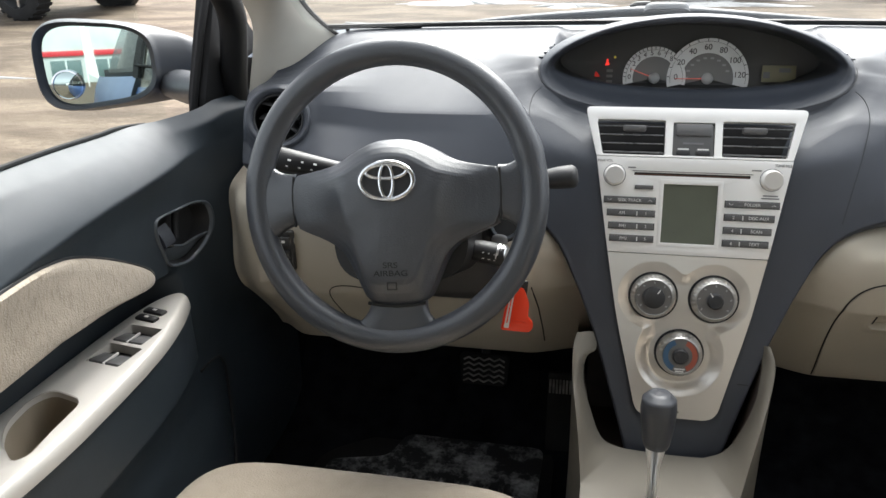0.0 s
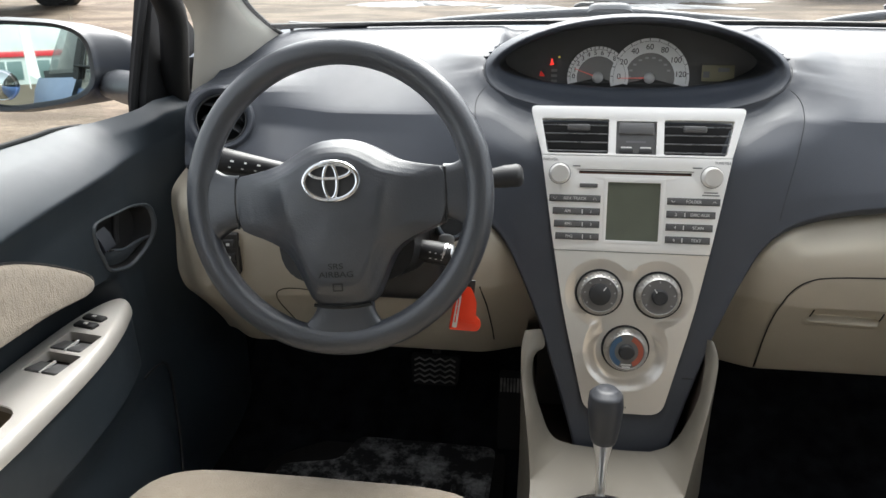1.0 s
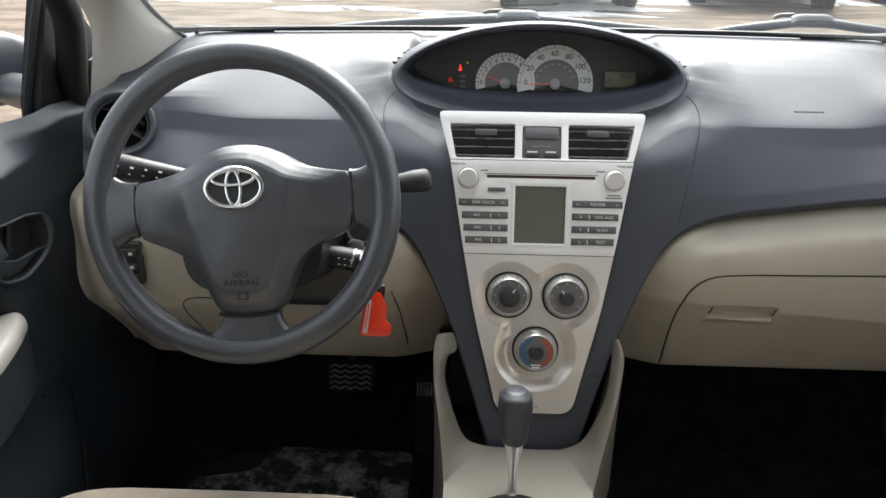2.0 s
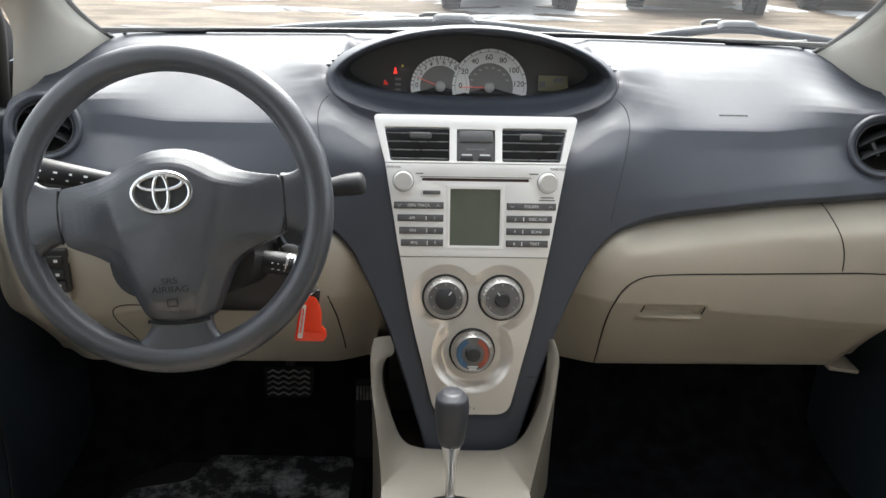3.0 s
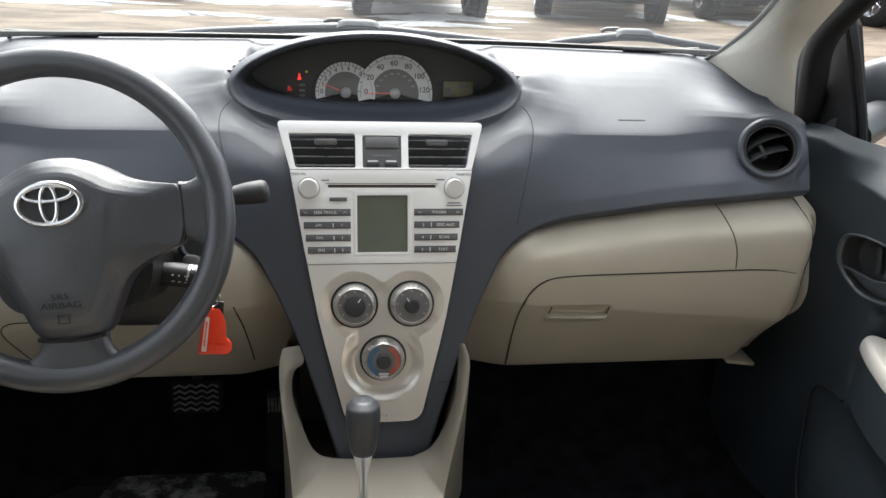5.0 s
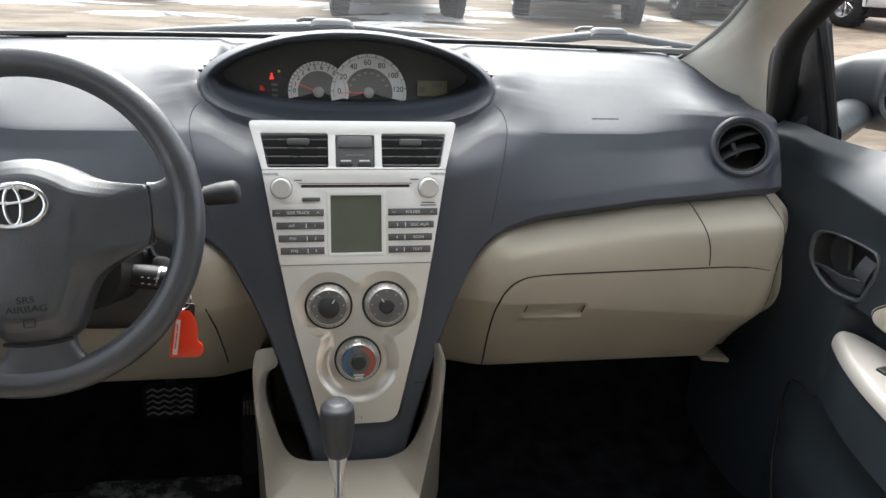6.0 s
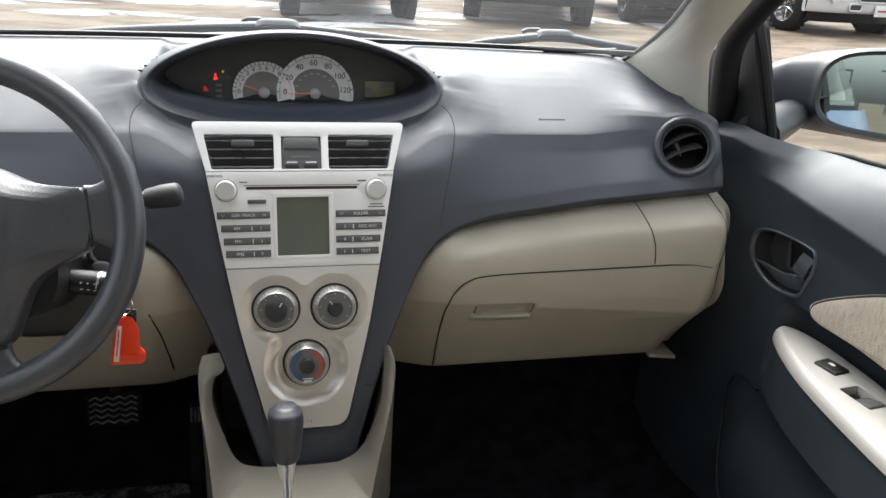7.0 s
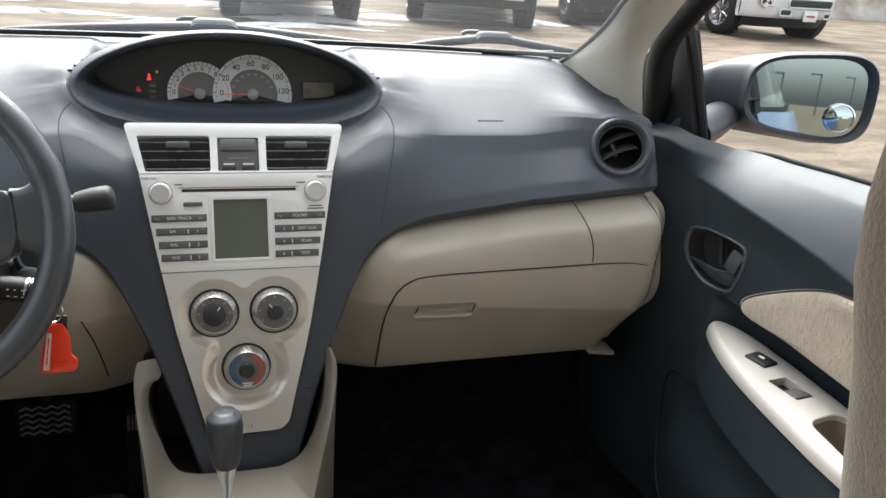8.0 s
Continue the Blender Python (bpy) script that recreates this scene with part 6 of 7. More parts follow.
# ---- pillars, windscreen, roof, tail ----
for s in (-1, 1):
    inner_line = smooth_line([(0.535, 0.28, 1.02), (0.572, 0.245, 1.050), (0.597, 0.205, 1.092), (0.580, 0.12, 1.134), (0.541, 0.02, 1.172), (0.455, -0.47, 1.405)], 3)
    outer_line = smooth_line([(0.705, 0.175, 0.915), (0.690, 0.165, 0.974), (0.670, 0.150, 1.030), (0.655, 0.135, 1.080), (0.655, 0.095, 1.125), (0.560, -0.32, 1.395)], 3)
    def pillar(u, v):
        i = int(round(v * (len(inner_line) - 1)))
        p = inner_line[i].lerp(outer_line[i], u)
        p = p + Vector((-0.55, -0.75, 0.1)).normalized() * (0.020 * math.sin(math.pi * u) ** 0.8)
        return Vector((s * p.x, p.y, p.z))
    tagged(part("pillar_trim", bm_grid(pillar, 16, len(inner_line) - 1), PALE, sharp=80), "cream plastic windscreen pillar trim", "pillar trim", "pillar trims", "structure")
    edge = [Vector((s * p.x, p.y + 0.004, p.z + 0.001)) for p in inner_line[3:]]
    edge = [Vector((s * x, y, z)) for x, y, z in ((0.42, 0.268, 1.058), (0.50, 0.258, 1.059), (0.545, 0.255, 1.062))] + edge[3:]
    tagged(part("windscreen_seal", bm_tube(edge, 0.0045, 8), BLACK), "black rubber seal beside the windscreen", "seal", kind="structure")
    rail = [Vector((s * x, y, z)) for x, y, z in ((0.47, -0.52, 1.40), (0.57, -0.6, 1.385), (0.575, -1.2, 1.39), (0.56, -1.75, 1.36), (0.62, -2.1, 1.1), (0.66, -2.25, 0.98))]
    tagged(part("roof_rail", bm_tube(smooth_line(rail, 2), 0.05, 10), LINER), "beige roof rail trim", "trim", kind="structure")
    tagged(part("door_pillar", bm_tube([(s * 0.74, -0.98, 0.9), (s * 0.66, -0.98, 1.2), (s * 0.60, -0.97, 1.39)], 0.05, 10), LINER), "beige pillar behind the front door", "trim", kind="structure")
    tagged(part("pillar_cover", bm_grid(lambda u, v: Vector((s * (0.797 - 0.155 * v ** 1.2), -0.93 - 0.13 * u, 0.955 + 0.435 * v)), 2, 8, thick=0.012), MATTE), "black outer cover between the side windows", "trim", kind="structure")
    tagged(part("wall_side", bm_grid(lambda u, v: Vector((s * (0.72 + 0.03 * v), -1.0 - 1.4 * u, 0.30 + 0.69 * v)), 4, 4, thick=0.05), DARK), "dark grey rear side trim", "wall", kind="structure")
    tagged(part("rear_side_window", bm_grid(lambda u, v: Vector((s * (0.755 - 0.17 * v ** 1.2), -1.02 - (1.15 - 0.35 * v) * u, 0.975 + 0.415 * v)), 4, 6), DIMMED), "rear side window, dimmed to hold back light", "window", "rear side windows", "structure")
    tagged(part("rear_flank", bm_grid(lambda u, v: Vector((s * (0.842 + 0.028 * math.sin(math.pi * min(u * 1.15, 1)) - 0.05 * (2 * v - 1) ** 4 - 0.02 * u ** 3), -0.985 - 1.45 * u, 0.25 + 0.71 * v)), 8, 12), BLUE), "blue painted rear flank of the car", "car body", kind="structure")

for s in (-1, 1):
    tagged(part("kick_panel", bm_grid(lambda u, v: Vector((s * (0.742 + 0.01 * v), 0.50 - 0.36 * u, 0.28 + 0.66 * v)), 3, 3, thick=0.02), BLACK), "black footwell side panel", "trim", kind="structure")
ws = part("windscreen", bm_grid(lambda u, v: Vector(((2 * u - 1) * (0.60 - 0.13 * v), 0.335 - 0.16 * (2 * u - 1) ** 2 * 0.6 - 0.86 * v, 1.048 + 0.372 * v + 0.02 * math.sin(math.pi * v))), 16, 10), SCREEN)
ws.visible_shadow = False
tagged(ws, "windscreen with a faint film for glare", "windscreen", kind="structure")
band = [Vector((x, 0.298 - 0.17 * x * x, 1.0595)) for x in [-0.60 + 0.04 * i for i in range(31)]]
tagged(part("windscreen_band", bm_tube(band, 0.0036, 8, flat=1.2), BLACK), "black band along the foot of the windscreen", "trim", kind="structure")
tagged(part("ceiling", bm_grid(lambda u, v: Vector(((2 * u - 1) * 0.60, -0.48 - 1.32 * v, 1.415 - 0.035 * (2 * u - 1) ** 2 + 0.012 * math.sin(math.pi * v))), 10, 10, thick=0.04), LINER), "beige cloth headliner", "ceiling", kind="structure")
# Unseen header, added to block light from above; its reach is tuned for that.
tagged(part("unseen_header", bm_grid(lambda u, v: Vector(((2 * u - 1) * (0.46 + 0.025 * v), -0.48 + 0.11 * v, 1.412 - 0.052 * v - 0.02 * (2 * u - 1) ** 2)), 10, 6, thick=0.02), LINER), "unseen beige header added above the windscreen to block light", "ceiling", kind="structure")
tagged(part("wall_back", bm_grid(lambda u, v: Vector(((2 * u - 1) * 0.74, -1.75 - 0.25 * v, 0.32 + 0.63 * v)), 4, 4, thick=0.05), FABRIC), "beige rear seat back", "wall", kind="structure")
tagged(part("parcel_shelf", bm_grid(lambda u, v: Vector(((2 * u - 1) * 0.72, -2.0 - 0.35 * v, 0.95 + 0.01 * v)), 2, 2, thick=0.03), SOFTBLACK), "dark parcel shelf", "shelf", kind="structure")
rw = part("rear_window", bm_grid(lambda u, v: Vector(((2 * u - 1) * (0.62 - 0.10 * v), -2.32 + 0.55 * v, 0.97 + 0.42 * v)), 4, 4), DIMMED)
tagged(rw, "rear window, dimmed to hold back light", "window", kind="structure")
tagged(part("bulkhead", bm_grid(lambda u, v: Vector(((2 * u - 1) * 0.76, 0.45 + 0.02 * v, 0.30 + 0.73 * v)), 2, 4, thick=0.02), BLACK), "black bulkhead behind the dashboard", "wall", kind="structure")

tagged(part("car_roof", bm_grid(lambda u, v: Vector(((2 * u - 1) * (0.63 - 0.03 * v), -0.46 - 1.40 * v, 1.452 - 0.05 * (2 * u - 1) ** 4 + 0.02 * math.sin(math.pi * v) - 0.02 * v)), 16, 14), BLUE), "blue painted car roof", "car body", kind="structure")
tagged(part("tailgate", bm_grid(lambda u, v: Vector(((2 * u - 1) * (0.76 - 0.08 * v), -2.44 + 0.10 * v, 0.28 + 0.68 * v)), 8, 8, thick=0.03), BLUE), "blue painted tailgate", "car body", kind="structure")
for s in (-1, 1):
    tagged(part("front_wing", bm_grid(lambda u, v: Vector((s * (0.836 - 0.04 * (2 * v - 1) ** 4 - 0.10 * u * u), 0.33 + 1.15 * u, 0.30 + (0.66 - 0.14 * u * u) * v)), 10, 10), BLUE), "blue painted front wing", "car body", kind="structure")
COWLC = material("grey_cowl_plastic", (0.075, 0.092, 0.118), rough=0.55, spec=0.25, grain=0.2, mottle=0.1)
tagged(part("cowl", bm_grid(lambda u, v: Vector(((2 * u - 1) * 0.72, 0.33 + 0.26 * v - 0.10 * (2 * u - 1) ** 2, 1.030 + 0.012 * math.sin(math.pi * min(v * 1.1, 1)) - 0.02 * (2 * u - 1) ** 4)), 30, 12), COWLC), "grey plastic cowl below the windscreen", "cowl", kind="structure")
tagged(part("bonnet", bm_grid(lambda u, v: Vector(((2 * u - 1) * (0.76 - 0.12 * v * v), 0.58 + 0.95 * v - 0.12 * (2 * u - 1) ** 2, 1.000 - 0.02 * v - 0.22 * v ** 2.2 - 0.03 * (2 * u - 1) ** 4)), 24, 20), BLUE), "blue painted bonnet", "bonnet", kind="structure")


WIPER = material("slate_wiper_paint", (0.030, 0.038, 0.050), rough=0.45, spec=0.4, grain=0.1, mottle=0.12)


def wiper(hub, tip, tail, blade_ends, length_label):
    """An arm bent over its pivot, with the blade below it."""
    w = thing("windscreen_wiper", length_label, "wiper", (hub[0], 0.45, 1.04), "windscreen wipers")
    hub, tip, tail = Vector(hub), Vector(tip), Vector(tail)
    line = smooth_line([tip, tip.lerp(hub, 0.3) + Vector((0, 0, 0.0025)), tip.lerp(hub, 0.75) + Vector((0, 0, 0.003)), hub + Vector((-0.03, 0, 0)), hub + Vector((0.035, 0, 0)), hub.lerp(tail, 0.35) + Vector((0, 0, 0.001)), tail], 3)
    part("arm", bm_tube(line, lambda u: 0.0115 - 0.0055 * (2 * u - 1) ** 4, 12, flat=0.75), WIPER, w, "blue-grey arm")
    part("pivot_cover", bm_grid(lambda u, v: hub + Vector(((2 * u - 1) * (0.046 - 0.006 * v), 0.014 - 0.028 * v, 0.0155 * (1 - (2 * u - 1) ** 6) * math.sin(math.pi * (0.12 + 0.76 * v)))), 20, 10, thick=0.003), WIPER, w, "grey pivot cover")
    part("pivot_cap", bm_tube([hub + Vector((-0.062, 0.016, 0.006)), hub + Vector((-0.052, 0.014, 0.011)), hub + Vector((-0.028, 0.012, 0.012))], 0.004, 8), BLACK, w)
    b0, b1 = Vector(blade_ends[0]), Vector(blade_ends[1])
    blade = [b0.lerp(b1, k) - Vector((0, 0, 0.004 * math.sin(math.pi * k))) for k in (0, 0.25, 0.5, 0.75, 1)]
    part("blade", bm_tube(smooth_line(blade, 2), 0.0042, 8), BLACK, w, "black rubber blade")
    part("blade_spine", bm_tube(smooth_line([p + Vector((0, 0.004, 0.006)) for p in blade], 2), 0.0026, 8), COWLC, w)
    return w


wiper((-0.018, 0.45, 1.058), (-0.365, 0.45, 1.037), (0.30, 0.45, 1.036), ((-0.32, 0.415, 1.025), (0.064, 0.415, 1.048)), "long grey windscreen wiper lying on the cowl")
wiper((0.508, 0.45, 1.057), (0.33, 0.45, 1.037), (0.70, 0.42, 1.040), ((0.10, 0.42, 1.030), (0.60, 0.37, 1.036)), "grey windscreen wiper lying on the cowl")

# ---- outside: lot, parked trucks ----
def ground_material():
    m = bpy.data.materials.new("wet_sandy_concrete_with_snow")
    m.use_nodes = True
    nt = m.node_tree
    b = nt.nodes["Principled BSDF"]
    b.inputs["Roughness"].default_value = 0.8
    b.inputs["Specular IOR Level"].default_value = 0.15
    co = nt.nodes.new("ShaderNodeTexCoord")
    def noise_node(scale, detail, rough=0.6, stretch=(1, 1, 1)):
        mp = nt.nodes.new("ShaderNodeMapping")
        mp.inputs["Scale"].default_value = stretch
        n = nt.nodes.new("ShaderNodeTexNoise")
        n.inputs["Scale"].default_value, n.inputs["Detail"].default_value, n.inputs["Roughness"].default_value = scale, detail, rough
        nt.links.new(co.outputs["Object"], mp.inputs["Vector"])
        nt.links.new(mp.outputs[0], n.inputs["Vector"])
        return n
    def mix(f, a, b_):
        x = nt.nodes.new("ShaderNodeMix")
        x.data_type = "RGBA"
        nt.links.new(f, x.inputs[0])
        for sock, v in ((x.inputs[6], a), (x.inputs[7], b_)):
            if isinstance(v, tuple):
                sock.default_value = (*v, 1)
            else:
                nt.links.new(v, sock)
        return x.outputs[2]
    def rng(sock, lo, hi):
        r = nt.nodes.new("ShaderNodeMapRange")
        r.inputs["From Min"].default_value, r.inputs["From Max"].default_value = lo, hi
        nt.links.new(sock, r.inputs["Value"])
        return r.outputs[0]
    grit = mix(rng(noise_node(22, 6).outputs["Fac"], 0.3, 0.7), (0.105, 0.081, 0.058), (0.185, 0.147, 0.110))
    wet = mix(rng(noise_node(0.9, 8, 0.65, (1, 2.2, 1)).outputs["Fac"], 0.42, 0.58), grit, (0.074, 0.056, 0.040))
    nt.links.new(wet, b.inputs["Base Color"])
    nb = noise_node(30, 5)
    bu = nt.nodes.new("ShaderNodeBump")
    bu.inputs["Strength"].default_value, bu.inputs["Distance"].default_value = 0.5, 0.02
    nt.links.new(nb.outputs["Fac"], bu.inputs["Height"])
    nt.links.new(bu.outputs[0], b.inputs["Normal"])
    return m


GROUND = ground_material()
SNOW = material("trodden_snow", (0.40, 0.40, 0.40), rough=0.8, spec=0.2, grain=0.5, grain_scale=60, mottle=0.06, mottle_scale=4)
tagged(part("ground", bm_grid(lambda u, v: Vector(((2 * u - 1) * 400, -400 + 800 * v, 0)), 4, 4), GROUND), "sandy wet concrete lot", "ground", kind="structure")


def snow_patch(cx, cy, rx, ry, seed, h=0.05):
    rnd = random.Random(seed)
    ph = [rnd.uniform(0, 6.28) for _ in range(6)]
    def fn(u, v):
        t = 2 * math.pi * u
        k = 1 + 0.07 * math.sin(23 * t + ph[5]) + 0.05 * math.sin(37 * t + ph[4]) + 0.30 * math.sin(3 * t + ph[0]) + 0.18 * math.sin(5 * t + ph[1]) + 0.12 * math.sin(9 * t + ph[2]) + 0.08 * math.sin(14 * t + ph[3])
        r = v * max(k, 0.25)
        bump = 0.3 * math.sin(7 * r + ph[4] + 2 * t) + 0.2 * math.sin(11 * t + ph[5])
        return Vector((cx + rx * r * math.cos(t), cy + ry * r * math.sin(t), -0.006 + h * (1 - v ** 2) * (1 + 0.4 * bump)))
    return tagged(part("snow_patch", bm_grid(fn, 180, 8, loop_u=True), SNOW), "thin trodden patch of old snow on the lot", "snow", "snow patches", "stuff")


for i, a in enumerate([(1.2, 9.95, 0.9, 0.22), (1.6, 10.9, 0.9, 0.5), (-2.1, 10.35, 1.0, 0.22), (-0.6, 9.9, 0.5, 0.14), (-4.2, 11.5, 1.4, 0.3), (3.1, 11.8, 0.7, 0.35), (5.6, 12.2, 0.5, 0.6), (7.0, 11.4, 0.6, 0.5),
                       (-6.5, 12.5, 1.5, 0.35), (0.9, 12.4, 1.8, 0.8), (-1.2, 12.6, 1.6, 0.5)]):
    snow_patch(*a, 11 + i)
snow_patch(-6.4, 4.85, 1.25, 0.07, 40, 0.04)



def snow_bank(cx, cy, rx, ry, h, seed):
    """A ploughed heap of dirty snow."""
    def fn(u, v):
        t = 2 * math.pi * u
        p = Vector((cx + rx * v * math.cos(t), cy + ry * v * math.sin(t), 0))
        q = Vector((p.x * 1.3, p.y * 1.3, seed))
        lump = noise.noise(q) + 0.5 * noise.noise(q * 2.7) + 0.28 * noise.noise(q * 6.1)
        p.z = -0.05 + h * (1 - v ** 2.2) * (1 + 0.45 * lump)
        return p
    return tagged(part("snow_bank", bm_grid(fn, 96, 28, loop_u=True), DIRTYSNOW), "ploughed bank of dirty snow beyond the parked trucks", "snow bank", kind="stuff")


DIRTYSNOW = material("dirty_snow", (0.44, 0.42, 0.40), rough=0.9, spec=0.1, grain=0.8, grain_scale=30, mottle=0.25, mottle_scale=1.6, tint=(0.20, 0.165, 0.13))
snow_bank(20.0, 19.8, 5.5, 2.4, 2.6, 3.0)

TYRE = material("worn_tyre", (0.018, 0.018, 0.019), rough=0.85, grain=0.6, grain_scale=120, mottle=0.2)
RIM = material("bright_alloy", (0.7, 0.7, 0.72), rough=0.2, metal=1.0, mottle=0.05)
PLATEC = material("white_plate", (0.8, 0.8, 0.8), rough=0.5)
LENS = material("headlamp_lens", (0.75, 0.77, 0.8), rough=0.12, metal=0.3)
TRIMBLACK = material("black_bumper", (0.025, 0.026, 0.028), rough=0.55, grain=0.3, mottle=0.15)


BUMPER = material("grey_chrome_bumper", (0.62, 0.63, 0.64), rough=0.34, metal=0.35, mottle=0.02)


def wheel_at(parent, m, r=0.40, w=0.27, chrome=True):
    t = part("wheel", bm_lathe([(r * 0.62, -w / 2), (r * 0.86, -w / 2), (r * 0.97, -w * 0.40), (r, -w * 0.25), (r, w * 0.25), (r * 0.97, w * 0.40), (r * 0.86, w / 2), (r * 0.62, w / 2)], m, 40), TYRE, parent, "black tyre")
    part("rim", bm_lathe([(r * 0.62, w / 2), (r * 0.60, w * 0.3), (r * 0.5, w * 0.1), (0, w * 0.1)], m, 32), RIM if chrome else TRIMBLACK, t)
    for k in range(6):
        part("spoke", bm_box((r * 0.58, r * 0.13, 0.03), m @ pose(0, 0, w * 0.32, 0, 0, 60 * k) @ pose(r * 0.30, 0, 0), 0.01, 1), RIM, t)
    for k in range(24):
        tt = 15 * k
        part("lug", bm_box((0.02, w * 0.9, 0.05), m @ pose(0, 0, 0, 0, 0, tt) @ pose(r, 0, 0, 90, 0, 0), 0.004, 1), TYRE, t)
    return t


def truck(x, y, turn, paint, label, chrome, track=1.72, plate=0.0, tall=0.42, low=0.0):
    """A pickup's front seen from ahead; x, y: the middle between its front wheels."""
    t = thing("pickup_truck", label, "truck", (x, y, 0), "trucks parked across the lot")
    M = pose(x, y, 0, 0, 0, turn)
    h = track / 2
    P = lambda *a: M @ pose(*a)
    for s in (-1, 1):
        wheel_at(t, P(s * h, 0, tall, 0, 90 * s, 0), tall, 0.28, chrome)
        wheel_at(t, P(s * h, 3.6, tall, 0, 90 * s, 0), tall, 0.28, chrome)
    bar = BUMPER if chrome else TRIMBLACK
    h_all = h + 0.16
    squash = lambda c: math.copysign(abs(c) ** 0.6, c)
    part("bumper", bm_grid(lambda u, v: M @ Vector(((2 * u - 1) * h_all, -0.78 + 0.28 * (2 * u - 1) ** 4 + 0.055 * squash(math.cos(2 * math.pi * v)), (0.60 if low else 0.62) + (0.215 if low else 0.13) * squash(math.sin(2 * math.pi * v)))), 24, 20, loop_v=True), bar, t, ("chrome" if chrome else "black") + " front bumper")
    part("valance", bm_grid(lambda u, v: M @ Vector(((2 * u - 1) * (h + 0.02), -0.70 + 0.20 * (2 * u - 1) ** 4 + 0.10 * v, 0.50 - 0.6 * low - 0.18 * v)), 16, 6, thick=0.03), TRIMBLACK, t, "black lower valance")
    part("body", join_bm(bm_box((2 * h + 0.30, 1.3, 0.62), P(0, 0.05, 1.02), 0.08, 3), bm_box((2 * h + 0.24, 4.2, 0.50), P(0, 2.7, 0.93), 0.06, 3), bm_box((2 * h - 0.02, 1.9, 0.62), P(0, 1.75, 1.48), 0.16, 3)), paint, t, "painted body")
    part("grille", bm_box((1.10, 0.06, 0.42), P(0, -0.60, 1.02), 0.03), bar, t)
    for k in range(5):
        part("grille_bar", bm_box((1.02, 0.03, 0.03), P(0, -0.64, 0.88 + 0.07 * k), 0.01, 1), TRIMBLACK, t)
    for s in (-1, 1):
        part("headlamp", bm_box((0.30, 0.10, 0.20), P(s * (h - 0.05), -0.56, 1.05), 0.03), LENS, t)
        part("fog_lamp", bm_lathe([(0.055, 0.0), (0.05, 0.02), (0.0, 0.025)], P(s * (h - 0.18), -0.80, 0.60, 90), 20), LENS, t)
        part("wheel_arch", bm_lathe([(tall + 0.03, -0.1), (tall + 0.10, -0.1), (tall + 0.11, 0.02), (tall + 0.03, 0.02)], P(s * (h + 0.10), 0, tall + 0.02, 0, 90 * s, 0), 24, (-95, 95)), TRIMBLACK, t)
    part("skid_bar", bm_box((1.0, 0.10, 0.06), P(0, -0.62, 0.40), 0.02), bar if not chrome else TRIMBLACK, t)
    part("axle", bm_tube([M @ Vector((-h, 0.05, tall)), M @ Vector((0, 0.02, tall - 0.04)), M @ Vector((h, 0.05, tall))], 0.06, 10), TRIMBLACK, t)
    part("underside", bm_box((1.5, 4.6, 0.12), P(0, 2.2, 0.62), 0.03), TRIMBLACK, t)
    if low:
        for x, z, w, h in ((0.24, 0.655, 1.06, 0.150), (-0.70, 0.675, 0.42, 0.150), (-0.33, 0.490, 0.28, 0.115), (0.74, 0.455, 0.16, 0.095)):
            y = -0.842 + 0.28 * (x / (h_all)) ** 4
            slot = part("bumper_slot", bm_plate(rounded([(-w / 2, -h / 2), (w / 2, -h / 2), (w / 2, h / 2), (-w / 2, h / 2)], h * 0.42, 5), 0.03, P(x, y, z, 90), [], 0.008), TRIMBLACK, t, "black bumper opening")
            ring = rounded([(-w / 2, -h / 2), (w / 2, -h / 2), (w / 2, h / 2), (-w / 2, h / 2)], h * 0.42, 5)
            part("slot_rim", bm_tube([P(x, y, z, 90) @ Vector((p[0], p[1], 0.002)) for p in ring], 0.018, 8, loop=True), bar, slot)
        for x in (-0.76, -0.66):
            part("fog_lamp", bm_box((0.07, 0.02, 0.04), P(x, -0.80, 0.68), 0.01), LENS, t)
    if plate:
        part("number_plate", bm_box((0.33, 0.012, 0.19), P(plate, -0.875 + (0.06 if low else 0.0) * plate, 0.445 if low else 0.55), 0.004), PLATEC, t, "white number plate")
        part("plate_bars", bm_box((0.20, 0.004, 0.03), P(plate, -0.884 + (0.06 if low else 0.0) * plate, 0.445 if low else 0.55), 0), material("red_plate_print", (0.4, 0.05, 0.05), rough=0.6), t)
    return t


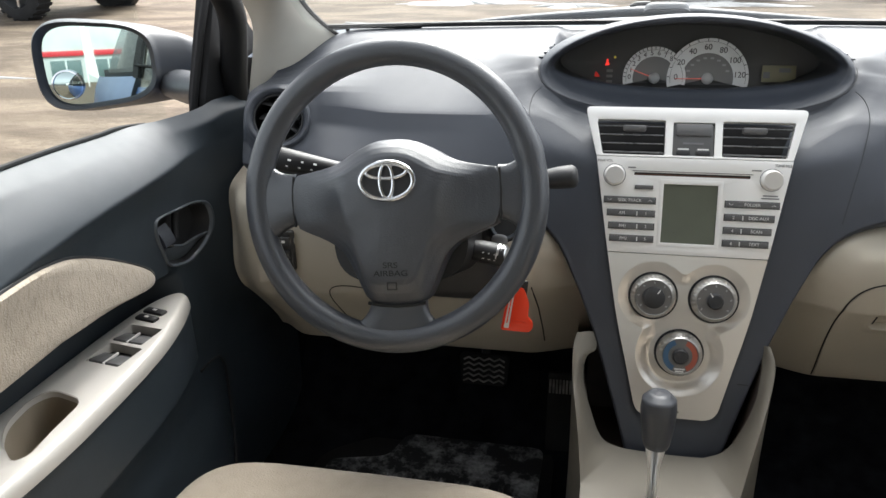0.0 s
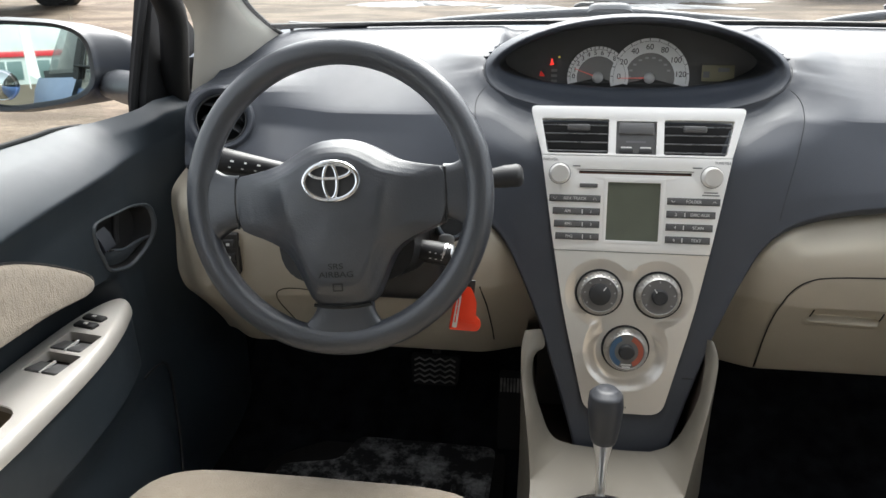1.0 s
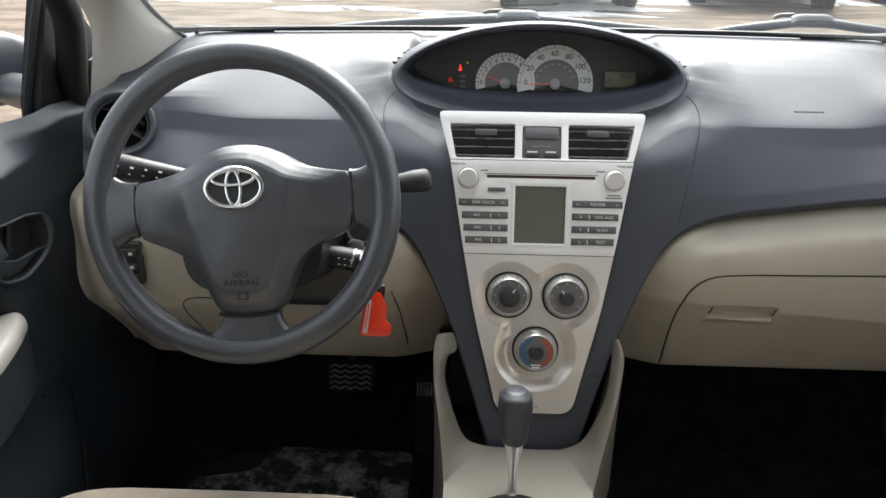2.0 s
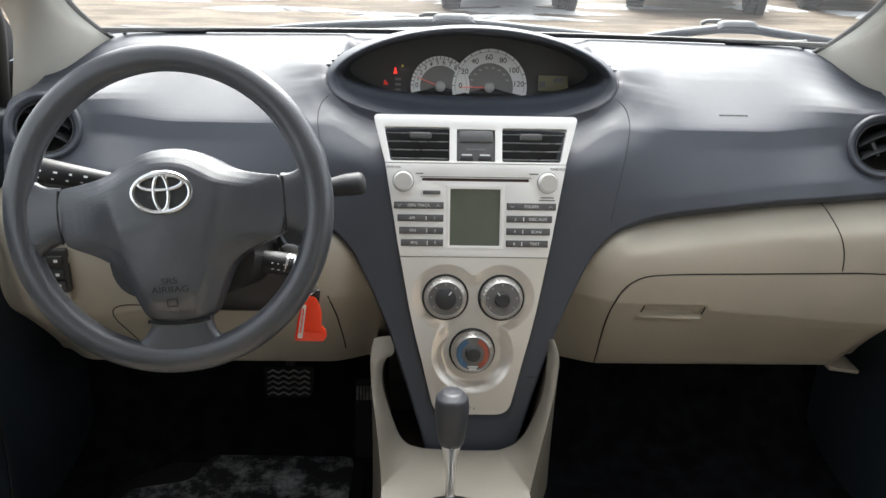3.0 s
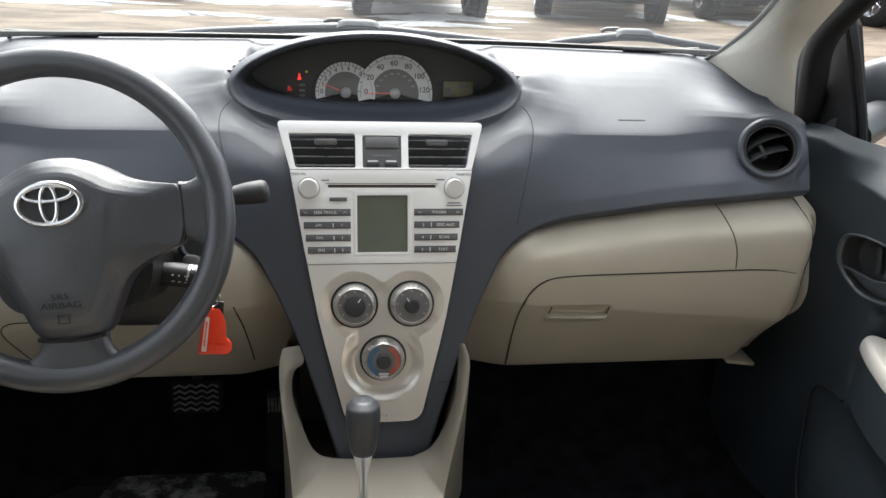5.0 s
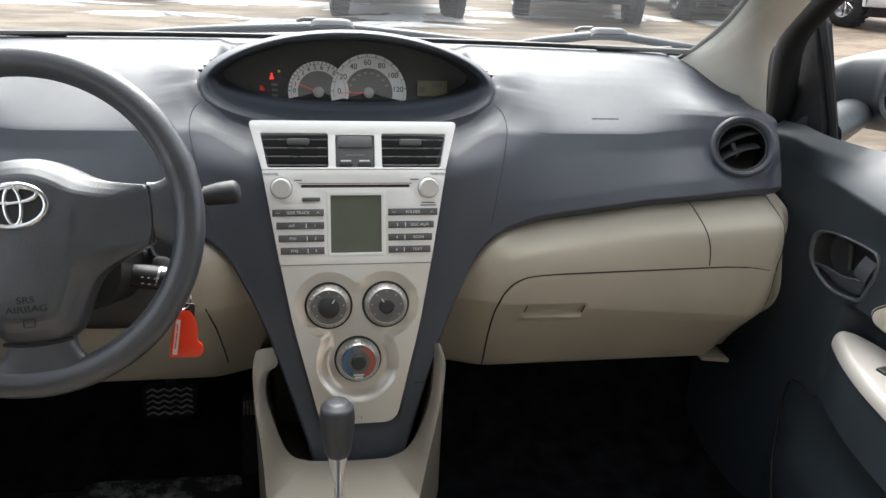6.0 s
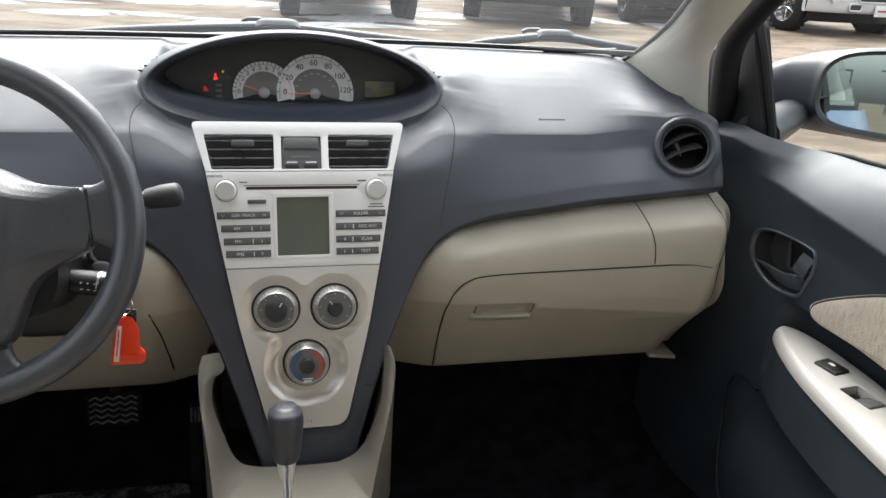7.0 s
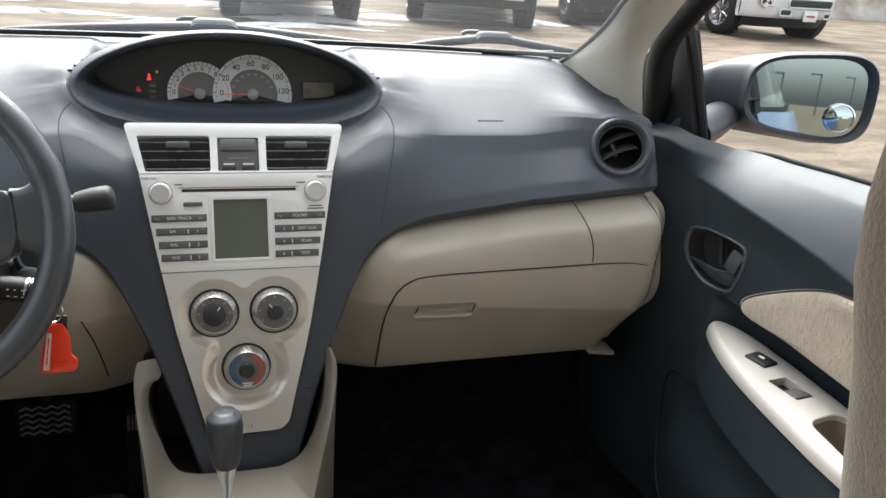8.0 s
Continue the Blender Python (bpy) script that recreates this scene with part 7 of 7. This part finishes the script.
NAVY = material("dark_grey_truck_paint", (0.03, 0.035, 0.042), rough=0.25, coat=1.0, mottle=0.08)
WHITEP = material("silver_truck_paint", (0.42, 0.42, 0.42), rough=0.3, metal=0.4, coat=1.0, mottle=0.05)
GREEN = material("grey_green_truck_paint", (0.06, 0.075, 0.075), rough=0.3, coat=1.0, mottle=0.08)
truck(1.25, 11.2, 2, GREEN, "grey-green pickup truck parked facing the car", False)
truck(4.25, 11.6, -14, NAVY, "dark grey pickup truck with a white plate, facing the car", True, 1.80, 0.60)
truck(7.3, 12.2, -8, NAVY, "dark pickup truck parked facing the car", False)
truck(10.3, 11.9, 6, WHITEP, "silver pickup truck with chrome bumper and white number plate", True, 1.95, 0.27, low=0.15)
truck(-2.4, 13.6, 0, NAVY, "dark pickup truck parked further back", False)
truck(-7.85, 9.5, 82, GREEN, "dark pickup truck parked beside the lot", False)

BUILD = material("pale_metal_cladding", (0.50, 0.54, 0.53), rough=0.5, mottle=0.05, mottle_scale=0.6)
building = thing("shop_building", "low pale building with a red stripe and dark windows", "building", (17, -92, 0))
part("wall", bm_box((32, 4, 7.5), pose(18.0, -93, 3.75), 0.05), BUILD, building)
part("stripe", bm_box((32.1, 0.3, 0.55), pose(18.0, -90.95, 3.1), 0.02), material("red_sign_stripe", (0.50, 0.03, 0.04), rough=0.4), building, "red stripe")
SHOPGLASS = material("shop_window_glass", (0.10, 0.15, 0.15), rough=0.15)
for k in range(7):
    w = part("window", bm_box((3.0, 0.1, 1.9), pose(4.4 + 4.2 * k, -90.98, 1.45), 0.02), SHOPGLASS, building)
    part("window_frame", bm_box((0.15, 0.2, 1.9), pose(4.4 + 4.2 * k, -90.95, 1.45), 0.01), BUILD, w)
flag = thing("feather_flag", "white feather flag on a pole before the building", "flag", (4.2, -62, 0))
part("pole", bm_tube([(4.0, -62, 0), (4.0, -62, 4.6)], 0.04, 8), SILVER, flag)
part("cloth", bm_grid(lambda u, v: Vector((4.02 + (0.75 - 0.25 * v) * u, -62 + 0.08 * math.sin(5 * u + 3 * v), 1.0 + 3.6 * v - 0.5 * u)), 8, 12, thick=0.02), material("white_flag_cloth", (0.8, 0.8, 0.8), rough=0.8), flag)
for k, (x, y) in enumerate(((-5.5, -60), (-4.0, -75), (-2.0, -95))):
    lp = thing("light_pole", "tall dark light pole at the edge of the lot", "light pole", (x, y, 0), "light poles")
    part("pole", bm_tube([(x, y, 0), (x, y, 3.0 + 0.6 * k)], lambda u: 0.07 - 0.02 * u, 10), SOFTBLACK, lp)
    part("lamp_head", bm_box((0.9, 0.4, 0.15), pose(x - 0.4, y, 3.0 + 0.6 * k), 0.03), SOFTBLACK, lp)
